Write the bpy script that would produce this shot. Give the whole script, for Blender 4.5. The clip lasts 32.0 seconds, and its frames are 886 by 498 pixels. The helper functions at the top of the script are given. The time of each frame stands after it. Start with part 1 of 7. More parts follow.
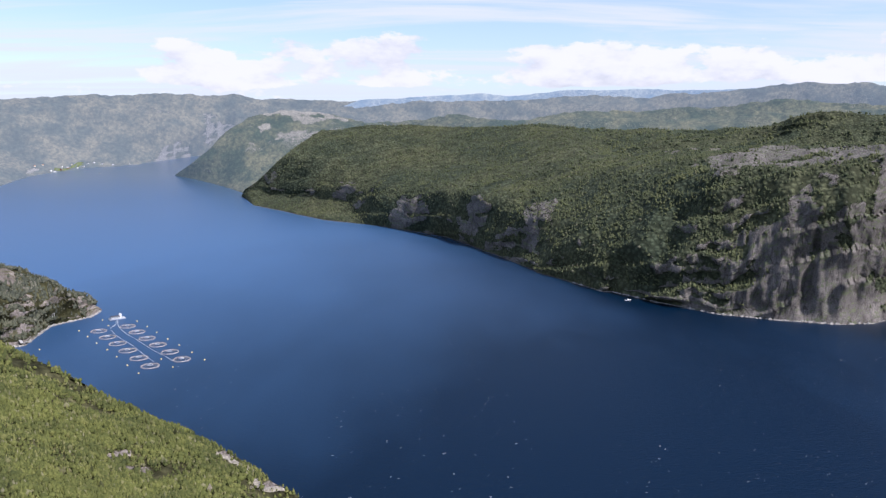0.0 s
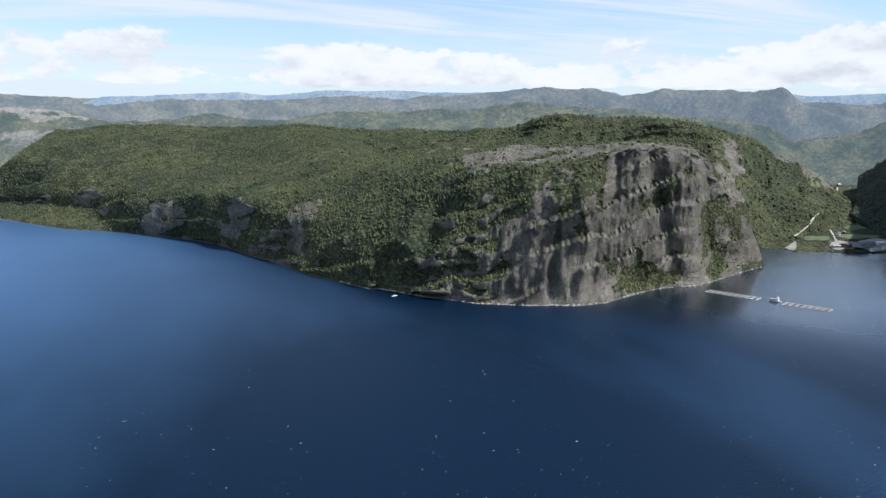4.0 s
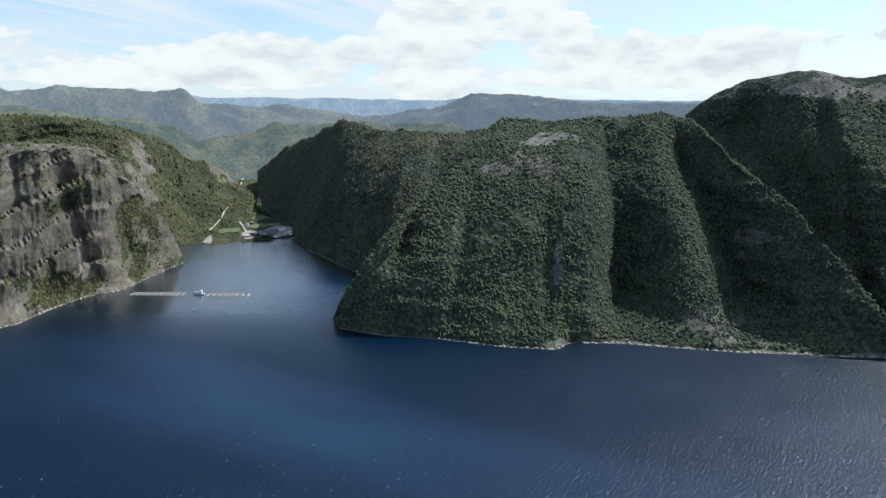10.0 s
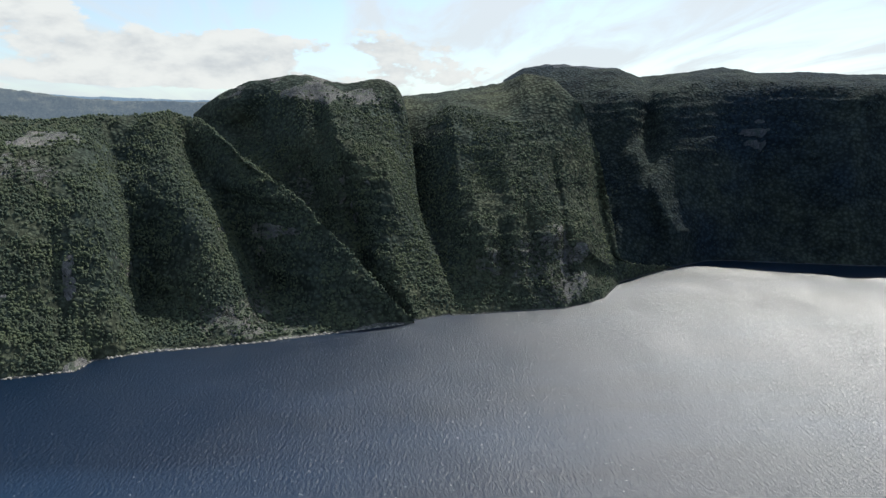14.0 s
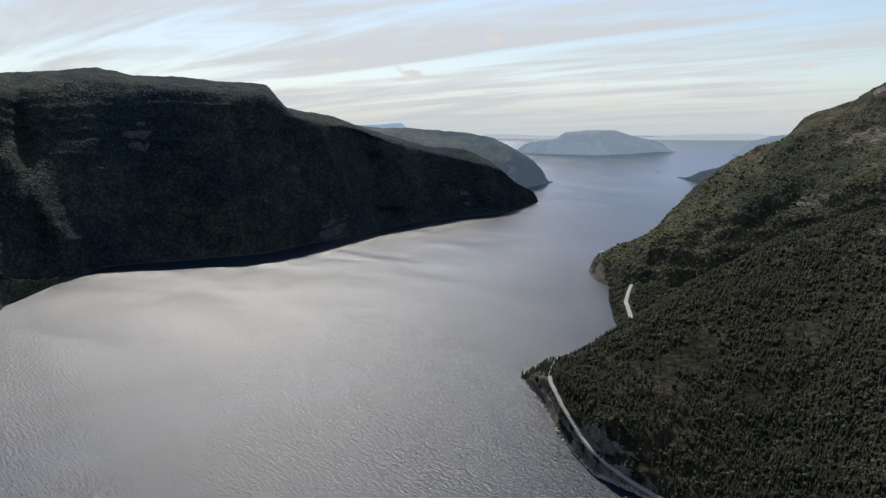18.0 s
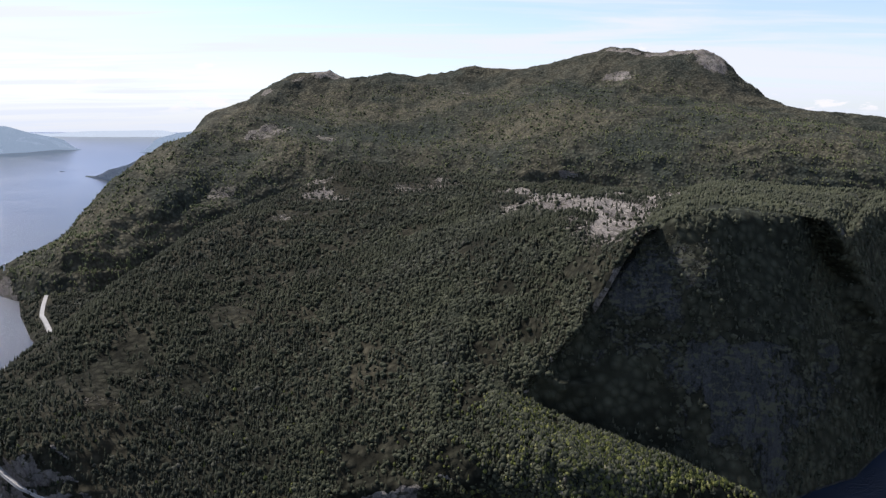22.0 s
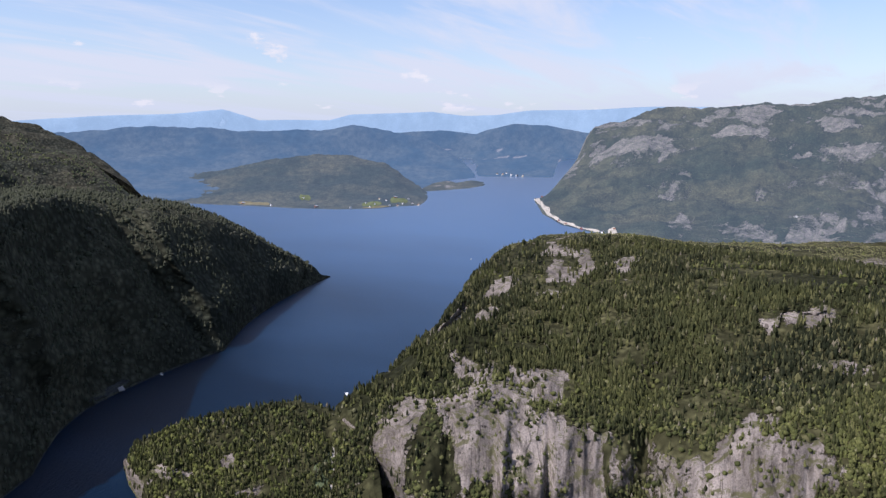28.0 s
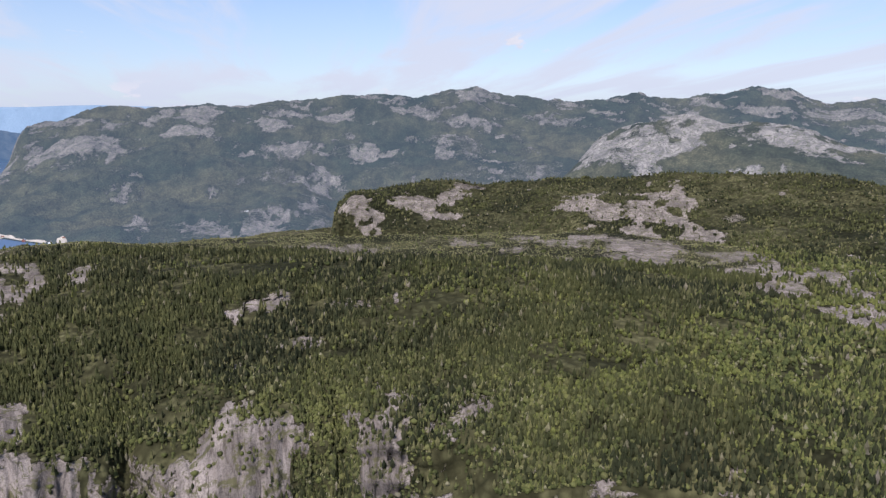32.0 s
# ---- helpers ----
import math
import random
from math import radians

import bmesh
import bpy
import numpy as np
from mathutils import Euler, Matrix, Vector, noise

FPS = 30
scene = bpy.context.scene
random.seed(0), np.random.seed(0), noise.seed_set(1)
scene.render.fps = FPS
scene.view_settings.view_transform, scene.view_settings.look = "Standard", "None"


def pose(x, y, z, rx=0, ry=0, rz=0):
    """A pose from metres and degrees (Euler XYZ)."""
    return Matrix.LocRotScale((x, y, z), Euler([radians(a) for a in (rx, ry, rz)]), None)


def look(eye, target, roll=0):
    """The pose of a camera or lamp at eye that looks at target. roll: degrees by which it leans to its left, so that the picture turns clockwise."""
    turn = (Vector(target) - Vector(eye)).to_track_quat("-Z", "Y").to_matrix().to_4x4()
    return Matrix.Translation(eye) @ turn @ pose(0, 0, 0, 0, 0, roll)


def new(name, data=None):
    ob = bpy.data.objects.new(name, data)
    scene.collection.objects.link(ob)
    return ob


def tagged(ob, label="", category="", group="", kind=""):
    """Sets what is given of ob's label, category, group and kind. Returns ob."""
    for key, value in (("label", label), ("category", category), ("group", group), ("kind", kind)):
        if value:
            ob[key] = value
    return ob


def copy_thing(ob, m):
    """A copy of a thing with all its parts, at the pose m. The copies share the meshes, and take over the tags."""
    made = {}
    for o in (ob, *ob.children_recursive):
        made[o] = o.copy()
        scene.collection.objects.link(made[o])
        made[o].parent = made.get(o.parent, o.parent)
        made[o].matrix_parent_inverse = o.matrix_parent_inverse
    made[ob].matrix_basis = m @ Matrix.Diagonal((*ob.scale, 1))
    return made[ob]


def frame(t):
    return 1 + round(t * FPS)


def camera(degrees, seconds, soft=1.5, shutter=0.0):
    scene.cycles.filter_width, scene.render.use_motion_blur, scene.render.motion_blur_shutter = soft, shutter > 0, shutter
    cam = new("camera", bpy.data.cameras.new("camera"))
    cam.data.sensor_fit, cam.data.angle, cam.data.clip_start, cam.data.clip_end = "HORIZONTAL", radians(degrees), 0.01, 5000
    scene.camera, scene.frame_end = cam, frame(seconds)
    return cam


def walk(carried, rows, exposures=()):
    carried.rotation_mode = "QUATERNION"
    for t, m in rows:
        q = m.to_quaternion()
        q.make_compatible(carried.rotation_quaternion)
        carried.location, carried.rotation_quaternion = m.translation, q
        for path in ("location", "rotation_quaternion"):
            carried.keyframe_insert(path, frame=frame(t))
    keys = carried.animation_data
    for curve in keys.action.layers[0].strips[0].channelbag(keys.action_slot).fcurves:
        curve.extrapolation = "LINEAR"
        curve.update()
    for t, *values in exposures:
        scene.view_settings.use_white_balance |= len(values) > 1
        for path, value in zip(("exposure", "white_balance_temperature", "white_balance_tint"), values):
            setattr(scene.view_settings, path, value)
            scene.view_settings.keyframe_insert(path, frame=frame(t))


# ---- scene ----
cam = camera(60.83, 32.0, soft=1.4)
EYE = 320.0  # height of the hovering camera over the water
# seconds, yaw, pitch, roll in degrees
ROWS = [
    (0, -0.00, -8.89, -0.11),
    (0.5, -2.10, -8.90, -0.14),
    (1, -4.40, -8.90, -0.17),
    (1.5, -6.61, -8.90, -0.18),
    (2, -8.79, -8.90, -0.20),
    (2.5, -11.04, -8.88, -0.23),
    (4.5, -20.46, -8.80, -0.20),
    (5, -23.52, -8.77, -0.15),
    (5.5, -26.87, -8.75, -0.09),
    (6, -30.17, -8.74, -0.05),
    (6.5, -33.56, -8.75, -0.05),
    (7, -37.21, -8.77, -0.03),
    (7.5, -40.97, -8.79, -0.04),
    (8, -44.77, -8.80, -0.11),
    (8.5, -48.53, -8.78, -0.16),
    (9, -52.39, -8.77, -0.15),
    (9.5, -56.49, -8.76, -0.13),
    (10, -60.33, -8.74, -0.09),
    (10.5, -64.51, -8.71, -0.06),
    (11, -68.83, -8.66, -0.01),
    (11.5, -73.01, -8.66, 0.08),
    (12, -77.43, -8.69, 0.11),
    (12.5, -81.89, -8.71, 0.11),
    (13, -86.41, -8.73, 0.06),
    (13.5, -90.95, -8.75, 0.01),
    (14, -95.93, -8.76, -0.03),
    (14.5, -101.74, -8.71, -0.13),
    (16.5, -124.31, -8.57, -0.20),
    (17, -129.70, -8.54, -0.13),
    (17.5, -134.93, -8.55, -0.06),
    (18, -139.96, -8.59, -0.01),
    (18.5, -145.11, -8.62, 0.02),
    (19, -150.48, -8.64, 0.06),
    (19.5, -155.83, -8.70, 0.09),
    (20, -161.18, -8.75, 0.06),
    (20.5, -166.56, -8.76, -0.05),
    (21, -171.85, -8.78, -0.09),
    (21.5, -177.12, -8.78, -0.13),
    (22, -182.45, -8.77, -0.16),
    (22.5, -187.77, -8.77, -0.18),
    (23, -192.99, -8.75, -0.18),
    (23.5, -198.14, -8.70, -0.09),
    (24, -203.20, -8.66, -0.06),
    (24.5, -208.14, -8.65, 0.02),
    (25, -213.17, -8.67, 0.08),
    (25.5, -218.19, -8.69, 0.12),
    (27.5, -237.65, -8.81, 0.05),
    (28, -242.61, -8.84, -0.01),
    (28.5, -247.58, -8.87, -0.08),
    (29, -252.61, -8.87, -0.10),
    (29.5, -257.55, -8.87, -0.14),
    (30, -262.45, -8.88, -0.14),
    (30.5, -267.45, -8.88, -0.13),
    (31, -272.45, -8.88, -0.10),
    (31.5, -277.46, -8.87, -0.04),
    (32, -282.41, -8.85, 0.02),
]
walk(cam, [(t, pose(0, 0, EYE, 90 + pitch, roll, yaw)) for t, yaw, pitch, roll in ROWS], exposures=[
    (0.0, 0.62, 5900.0, 20.0), (6.0, 0.62, 6050.0, 7.0), (13.0, 0.55, 6300.0, 6.0), (17.0, 0.16, 6600.0, 9.0), (19.5, 0.19, 6600.0, 12.0), (21.0, 0.36, 6400.0, 15.0), (23.0, 0.88, 6250.0, 19.0), (25.5, 0.75, 6050.0, 20.0), (28.0, 0.42, 5950.0, 21.0), (32.0, 0.37, 5950.0, 20.0),
])

# ---- sky and sun ----
SUN_AZ, SUN_EL = 124.0, 51.0  # degrees clockwise from +y, and above the horizon


def node(tree, kind, x=0, **values):
    n = tree.nodes.new(kind)
    n.location = (x, 0)
    for key, value in values.items():
        n.inputs[key.replace("_", " ")].default_value = value
    return n


def ramp(tree, fac, stops, ease="EASE"):
    n = tree.nodes.new("ShaderNodeValToRGB")
    n.color_ramp.interpolation = ease
    while len(n.color_ramp.elements) < len(stops):
        n.color_ramp.elements.new(0.5)
    for e, (at, col) in zip(n.color_ramp.elements, stops):
        e.position = at
        e.color = (*col, 1) if isinstance(col, tuple) else (col, col, col, 1)
    tree.links.new(fac, n.inputs[0])
    return n.outputs[0]


def maths(tree, op, a, b=None, c=None, clamp=False):
    n = tree.nodes.new("ShaderNodeMath")
    n.operation, n.use_clamp = op, clamp
    for i, v in enumerate((a, b, c)):
        if v is None:
            continue
        if isinstance(v, (int, float)):
            n.inputs[i].default_value = v
        else:
            tree.links.new(v, n.inputs[i])
    return n.outputs[0]


def mix(tree, fac, a, b, blend="MIX"):
    n = tree.nodes.new("ShaderNodeMix")
    n.data_type, n.blend_type = "RGBA", blend
    for i, v in ((0, fac), (6, a), (7, b)):
        if isinstance(v, (int, float)):
            n.inputs[i].default_value = v
        elif isinstance(v, tuple):
            n.inputs[i].default_value = (*v, 1)
        else:
            tree.links.new(v, n.inputs[i])
    return n.outputs[2]


def stretch(tree, vec, scale, rot=(0, 0, 0), loc=(0, 0, 0)):
    n = tree.nodes.new("ShaderNodeMapping")
    n.inputs["Scale"].default_value = scale
    n.inputs["Rotation"].default_value = rot
    n.inputs["Location"].default_value = loc
    tree.links.new(vec, n.inputs["Vector"])
    return n.outputs[0]


def fractal(tree, vec, scale, detail=6.0, rough=0.55, distort=0.0):
    n = tree.nodes.new("ShaderNodeTexNoise")
    n.inputs["Scale"].default_value = scale
    n.inputs["Detail"].default_value = detail
    n.inputs["Roughness"].default_value = rough
    n.inputs["Distortion"].default_value = distort
    tree.links.new(vec, n.inputs["Vector"])
    return n.outputs[0]


world = bpy.data.worlds.new("sky")
scene.world = world
world.use_nodes = True
wt = world.node_tree
wt.nodes.clear()
sky = wt.nodes.new("ShaderNodeTexSky")
sky.sky_type = "NISHITA"
sky.sun_disc = False
sky.sun_elevation, sky.sun_rotation = radians(SUN_EL), radians(SUN_AZ)
sky.altitude, sky.air_density, sky.dust_density, sky.ozone_density = 300, 1.0, 1.0, 1.6
way = wt.nodes.new("ShaderNodeTexCoord").outputs["Generated"]
sep = wt.nodes.new("ShaderNodeSeparateXYZ")
wt.links.new(way, sep.inputs[0])
dx, dy, dz = sep.outputs
SKY = 0.15
# high streaky cloud on a plane overhead
lift = maths(wt, "ADD", maths(wt, "MAXIMUM", dz, 0.0), 0.07)
flat = wt.nodes.new("ShaderNodeCombineXYZ")
wt.links.new(maths(wt, "DIVIDE", dx, lift), flat.inputs[0])
wt.links.new(maths(wt, "DIVIDE", dy, lift), flat.inputs[1])
streak = fractal(wt, stretch(wt, flat.outputs[0], (0.30, 1.25, 1), (0, 0, radians(35))), 1.0, 8, 0.58, 0.6)
high = ramp(wt, streak, [(0.40, 0.0), (0.62, 1.0)])
# heaped cloud in a low belt, thick towards the north and east
def heaps(up):
    return fractal(wt, stretch(wt, way, (7.5, 7.5, 17.0), (0, 0, 0), (3.3, 1.4, 0.2 + up)), 1.0, 12, 0.60, 0.0)


puff, above = heaps(0.0), heaps(0.26)
side = maths(wt, "ADD", maths(wt, "MULTIPLY", dx, 0.62), maths(wt, "MULTIPLY", dy, 0.78))
belt = ramp(wt, dz, [(0.045, 0.0), (0.062, 1.0), (0.100, 0.85), (0.140, 0.0)])
gain = maths(wt, "MULTIPLY", belt, ramp(wt, side, [(0.25, 0.3), (0.72, 1.0)]))
tower = wt.nodes.new("ShaderNodeVectorMath")
tower.operation = "DOT_PRODUCT"
tower.inputs[1].default_value = (0.885, 0.450, 0.120)
wt.links.new(way, tower.inputs[0])
gain = maths(wt, "MAXIMUM", gain, ramp(wt, tower.outputs["Value"], [(0.985, 0.0), (0.996, 0.95)]))
heap = ramp(wt, maths(wt, "ADD", puff, maths(wt, "MULTIPLY", gain, 0.30)), [(0.70, 0.0), (0.755, 0.97)])
heap = maths(wt, "MULTIPLY", heap, ramp(wt, dz, [(0.02, 0.0), (0.04, 1.0)]))
shade = maths(wt, "ADD", maths(wt, "MULTIPLY", maths(wt, "SUBTRACT", puff, above), 2.2), 0.55, clamp=True)
low_col = ramp(wt, shade, [(0.05, (0.58, 0.60, 0.63)), (0.75, (0.82, 0.82, 0.81))])
blue = wt.nodes.new("ShaderNodeVectorMath")
blue.operation = "SCALE"
blue.inputs["Scale"].default_value = SKY
wt.links.new(sky.outputs[0], blue.inputs[0])
high = maths(wt, "MULTIPLY", high, ramp(wt, dz, [(0.15, 0.85), (0.35, 0.55), (1.0, 0.5)]))
veil = mix(wt, high, blue.outputs[0], (0.74, 0.76, 0.79))
mist = ramp(wt, dz, [(0.0, 0.85), (0.08, 0.28), (0.22, 0.0)])
veil = mix(wt, mist, veil, (0.61, 0.68, 0.75))
# a few small low puffs everywhere else
bits = fractal(wt, stretch(wt, way, (15.0, 15.0, 44.0), (0, 0, 0), (8.1, 2.2, 5.0)), 1.0, 8, 0.58)
few = maths(wt, "MULTIPLY", ramp(wt, bits, [(0.585, 0.0), (0.64, 0.9)]), ramp(wt, dz, [(0.022, 0.0), (0.032, 1.0), (0.048, 0.8), (0.066, 0.0)]))
veil = mix(wt, few, veil, (0.80, 0.80, 0.80))
whole = mix(wt, heap, veil, low_col)
bg = node(wt, "ShaderNodeBackground", 600, Strength=0.77)
wt.links.new(whole, bg.inputs["Color"])
wo = wt.nodes.new("ShaderNodeOutputWorld")
wt.links.new(bg.outputs[0], wo.inputs[0])

sun_data = bpy.data.lights.new("sun", "SUN")
sun_data.energy, sun_data.angle, sun_data.color = 4.2, radians(0.55), (1.0, 0.95, 0.87)
sun = new("sun", sun_data)
sa, se = radians(SUN_AZ), radians(SUN_EL)
SUN_WAY = Vector((math.sin(sa) * math.cos(se), math.cos(sa) * math.cos(se), math.sin(se)))
sun.matrix_world = look(SUN_WAY * 3000, (0, 0, 0))

# ---- materials ----


def shader(name, rough=0.8, metal=0.0, spec=0.3, sheen=0.0):
    m = bpy.data.materials.new(name)
    m.use_nodes = True
    t = m.node_tree
    b = t.nodes["Principled BSDF"]
    b.inputs["Roughness"].default_value = rough
    b.inputs["Metallic"].default_value = metal
    b.inputs["Specular IOR Level"].default_value = spec
    b.inputs["Sheen Weight"].default_value = sheen
    b.inputs["Sheen Roughness"].default_value = 0.6
    return m, t, b


def bumped(t, b, height, strength, distance):
    n = t.nodes.new("ShaderNodeBump")
    n.inputs["Strength"].default_value = strength
    n.inputs["Distance"].default_value = distance
    t.links.new(height, n.inputs["Height"])
    t.links.new(n.outputs[0], b.inputs["Normal"])
    return n


def place(t):
    return t.nodes.new("ShaderNodeNewGeometry").outputs["Position"]


def paint(name, colour, rough=0.6, metal=0.0, vary=0.15, scale=0.8, spec=0.4):
    m, t, b = shader(name, rough, metal, spec)
    n = fractal(t, place(t), scale, 5)
    dark = tuple(c * (1 - vary) for c in colour)
    light = tuple(min(1, c * (1 + vary)) for c in colour)
    t.links.new(ramp(t, n, [(0.3, dark), (0.7, light)]), b.inputs["Base Color"])
    return m


def land_material(name, woods, moss, rock_dark, rock_light, scale=1.0, haze_glow=None, crowns=0.45):
    """Wooded mountain side: woods and moss, with rock where the 'bare' attribute is high."""
    m, t, b = shader(name, 0.95, 0, 0.05)
    p = place(t)
    big = fractal(t, p, 0.0045 / scale, 5, 0.6)
    mid = fractal(t, p, 0.03 / scale, 6, 0.65)
    fine = fractal(t, p, 0.16 / scale, 5, 0.7)
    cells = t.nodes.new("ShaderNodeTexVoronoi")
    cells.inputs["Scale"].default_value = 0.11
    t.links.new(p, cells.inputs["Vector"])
    # tree crowns drawn in the colour: the gaps between them are painted darker
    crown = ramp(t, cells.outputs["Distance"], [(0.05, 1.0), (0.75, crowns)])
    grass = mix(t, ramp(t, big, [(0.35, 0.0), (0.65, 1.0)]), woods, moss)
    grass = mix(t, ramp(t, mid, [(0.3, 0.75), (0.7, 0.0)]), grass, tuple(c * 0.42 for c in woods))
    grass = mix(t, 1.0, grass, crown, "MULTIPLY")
    # weathering runs down the rock
    fl = t.nodes.new("ShaderNodeAttribute")
    fl.attribute_name = "flow"
    flow = fl.outputs["Vector"]
    run = fractal(t, stretch(t, flow, (0.17 / scale, 0.048 / scale, 1), (0, 0, 0.22)), 1.0, 7, 0.64, 1.4)
    slab = fractal(t, stretch(t, flow, (0.030 / scale, 0.022 / scale, 1), (0, 0, 0.5)), 1.0, 8, 0.62, 0.6)
    patch = fractal(t, p, 0.012 / scale, 6, 0.6)
    ledge = fractal(t, stretch(t, flow, (0.06 / scale, 0.13 / scale, 1), (0, 0, -0.3)), 1.0, 6, 0.68, 0.5)
    grain = fractal(t, p, 0.55 / scale, 6, 0.75)
    blocks = t.nodes.new("ShaderNodeTexVoronoi")
    blocks.feature = "DISTANCE_TO_EDGE"
    blocks.inputs["Scale"].default_value = 1.0
    joint = mix(t, 0.35, stretch(t, flow, (0.085 / scale, 0.040 / scale, 1), (0, 0, 0.25)), slab)
    t.links.new(joint, blocks.inputs["Vector"])
    facets = t.nodes.new("ShaderNodeTexVoronoi")
    facets.inputs["Scale"].default_value = 1.0
    t.links.new(joint, facets.inputs["Vector"])
    rock = mix(t, ramp(t, slab, [(0.38, 0.0), (0.62, 1.0)]), mix(t, 0.3, rock_dark, rock_light), rock_light)
    stain = maths(t, "MULTIPLY", ramp(t, run, [(0.50, 0.0), (0.62, 0.8)]), ramp(t, patch, [(0.40, 0.35), (0.60, 1.0)]))
    rock = mix(t, stain, rock, tuple(c * k for c, k in zip(rock_dark, (0.80, 0.76, 0.70))))
    rock = mix(t, 1.0, rock, ramp(t, grain, [(0.33, 0.62), (0.62, 1.10)]), "MULTIPLY")
    rock = mix(t, 1.0, rock, ramp(t, facets.outputs["Color"], [(0.0, 0.82), (1.0, 1.06)], "LINEAR"), "MULTIPLY")
    rock = mix(t, ramp(t, maths(t, "ADD", ledge, maths(t, "MULTIPLY", maths(t, "SUBTRACT", fine, 0.5), 0.5)), [(0.52, 0.0), (0.60, 0.9)]), rock, mix(t, 0.5, woods, moss))
    at = t.nodes.new("ShaderNodeAttribute")
    at.attribute_name = "bare"
    loose = maths(t, "ADD", maths(t, "MULTIPLY", maths(t, "SUBTRACT", mid, 0.5), 1.1), maths(t, "MULTIPLY", maths(t, "SUBTRACT", ledge, 0.5), 1.5))
    loose = maths(t, "ADD", loose, maths(t, "MULTIPLY", maths(t, "SUBTRACT", fine, 0.5), 1.8))
    edge = maths(t, "ADD", at.outputs["Fac"], maths(t, "MULTIPLY", loose, ramp(t, at.outputs["Fac"], [(0.0, 0.35), (0.3, 1.0)], "LINEAR")))
    crack = ramp(t, maths(t, "ADD", blocks.outputs["Distance"], maths(t, "MULTIPLY", ramp(t, patch, [(0.42, 0.0), (0.56, 1.0)]), 0.06)), [(0.0, 0.60), (0.06, 1.0)], "LINEAR")
    rock = mix(t, 1.0, rock, crack, "MULTIPLY")
    open_rock = ramp(t, edge, [(0.44, 0.0), (0.60, 1.0)])
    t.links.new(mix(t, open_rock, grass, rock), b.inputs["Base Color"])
    relief = maths(t, "ADD", maths(t, "MULTIPLY", grain, 0.45), maths(t, "MULTIPLY", slab, 1.6))
    relief = maths(t, "ADD", relief, maths(t, "ADD", maths(t, "MULTIPLY", crack, 0.7), maths(t, "MULTIPLY", run, 0.35)))
    leafy = maths(t, "ADD", maths(t, "MULTIPLY", fine, 0.5), crown)
    height = maths(t, "ADD", maths(t, "MULTIPLY", relief, open_rock), maths(t, "MULTIPLY", leafy, maths(t, "SUBTRACT", 1.0, open_rock)))
    bumped(t, b, height, 0.9, 3.0 * scale)
    # distance haze is added as an even bluish emission
    if haze_glow:
        b.inputs["Emission Color"].default_value = (*haze_glow[0], 1)
        b.inputs["Emission Strength"].default_value = haze_glow[1]
    return m


NEAR = land_material("forest_and_granite", (0.038, 0.040, 0.019), (0.150, 0.142, 0.066), (0.098, 0.084, 0.072), (0.325, 0.280, 0.242))
# darker copy of NEAR: the shade of the backlit slope is in its colours
SHADY = land_material("backlit_forest_and_granite", (0.030, 0.031, 0.021), (0.062, 0.057, 0.038), (0.085, 0.077, 0.073), (0.26, 0.235, 0.205))
# the cliff's shadow is put into its near-black rock colour
CLIFF = land_material("shade_painted_rock_and_wood", (0.052, 0.057, 0.040), (0.100, 0.098, 0.062), (0.034, 0.038, 0.038), (0.060, 0.063, 0.062))
# blue haze, and shade on the wall, mixed into these two sets of colours
HAZE_WALL = land_material("haze_blue_wood_and_rock", (0.028, 0.047, 0.066), (0.062, 0.080, 0.066), (0.046, 0.060, 0.082), (0.115, 0.122, 0.135), 1.4)
COLD = land_material("haze_tinted_wood_and_rock", (0.070, 0.092, 0.076), (0.125, 0.136, 0.086), (0.085, 0.092, 0.10), (0.20, 0.19, 0.18), 1.4)
MID = land_material("forest_and_gneiss", (0.072, 0.090, 0.056), (0.140, 0.146, 0.078), (0.080, 0.073, 0.068), (0.205, 0.185, 0.165), 1.3)
HEATH = land_material("heath_and_gneiss", (0.056, 0.064, 0.049), (0.126, 0.114, 0.076), (0.11, 0.10, 0.094), (0.25, 0.225, 0.195), 1.2)
# the far lands below carry their haze as emission, the last pair of values
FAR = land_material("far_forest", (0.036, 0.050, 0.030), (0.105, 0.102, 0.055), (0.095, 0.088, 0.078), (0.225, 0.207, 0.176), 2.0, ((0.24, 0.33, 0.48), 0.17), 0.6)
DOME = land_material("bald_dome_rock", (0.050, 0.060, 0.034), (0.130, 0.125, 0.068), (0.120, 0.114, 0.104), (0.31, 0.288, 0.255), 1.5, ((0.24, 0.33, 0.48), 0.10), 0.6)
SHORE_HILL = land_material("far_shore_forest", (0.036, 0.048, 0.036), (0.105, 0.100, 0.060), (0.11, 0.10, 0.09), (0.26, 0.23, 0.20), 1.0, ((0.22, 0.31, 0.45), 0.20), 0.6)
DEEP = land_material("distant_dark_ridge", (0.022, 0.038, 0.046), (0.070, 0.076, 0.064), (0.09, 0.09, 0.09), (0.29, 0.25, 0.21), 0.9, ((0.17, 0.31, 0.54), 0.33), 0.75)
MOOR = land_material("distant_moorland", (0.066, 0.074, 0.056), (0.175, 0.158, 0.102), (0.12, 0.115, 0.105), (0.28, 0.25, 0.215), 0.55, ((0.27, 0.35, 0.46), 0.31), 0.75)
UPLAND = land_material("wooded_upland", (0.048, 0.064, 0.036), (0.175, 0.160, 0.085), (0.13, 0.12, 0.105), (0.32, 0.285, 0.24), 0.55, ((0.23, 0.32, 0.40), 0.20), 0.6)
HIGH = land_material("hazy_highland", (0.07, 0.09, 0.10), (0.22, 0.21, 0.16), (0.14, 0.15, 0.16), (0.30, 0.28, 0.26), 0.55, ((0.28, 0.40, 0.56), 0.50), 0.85)
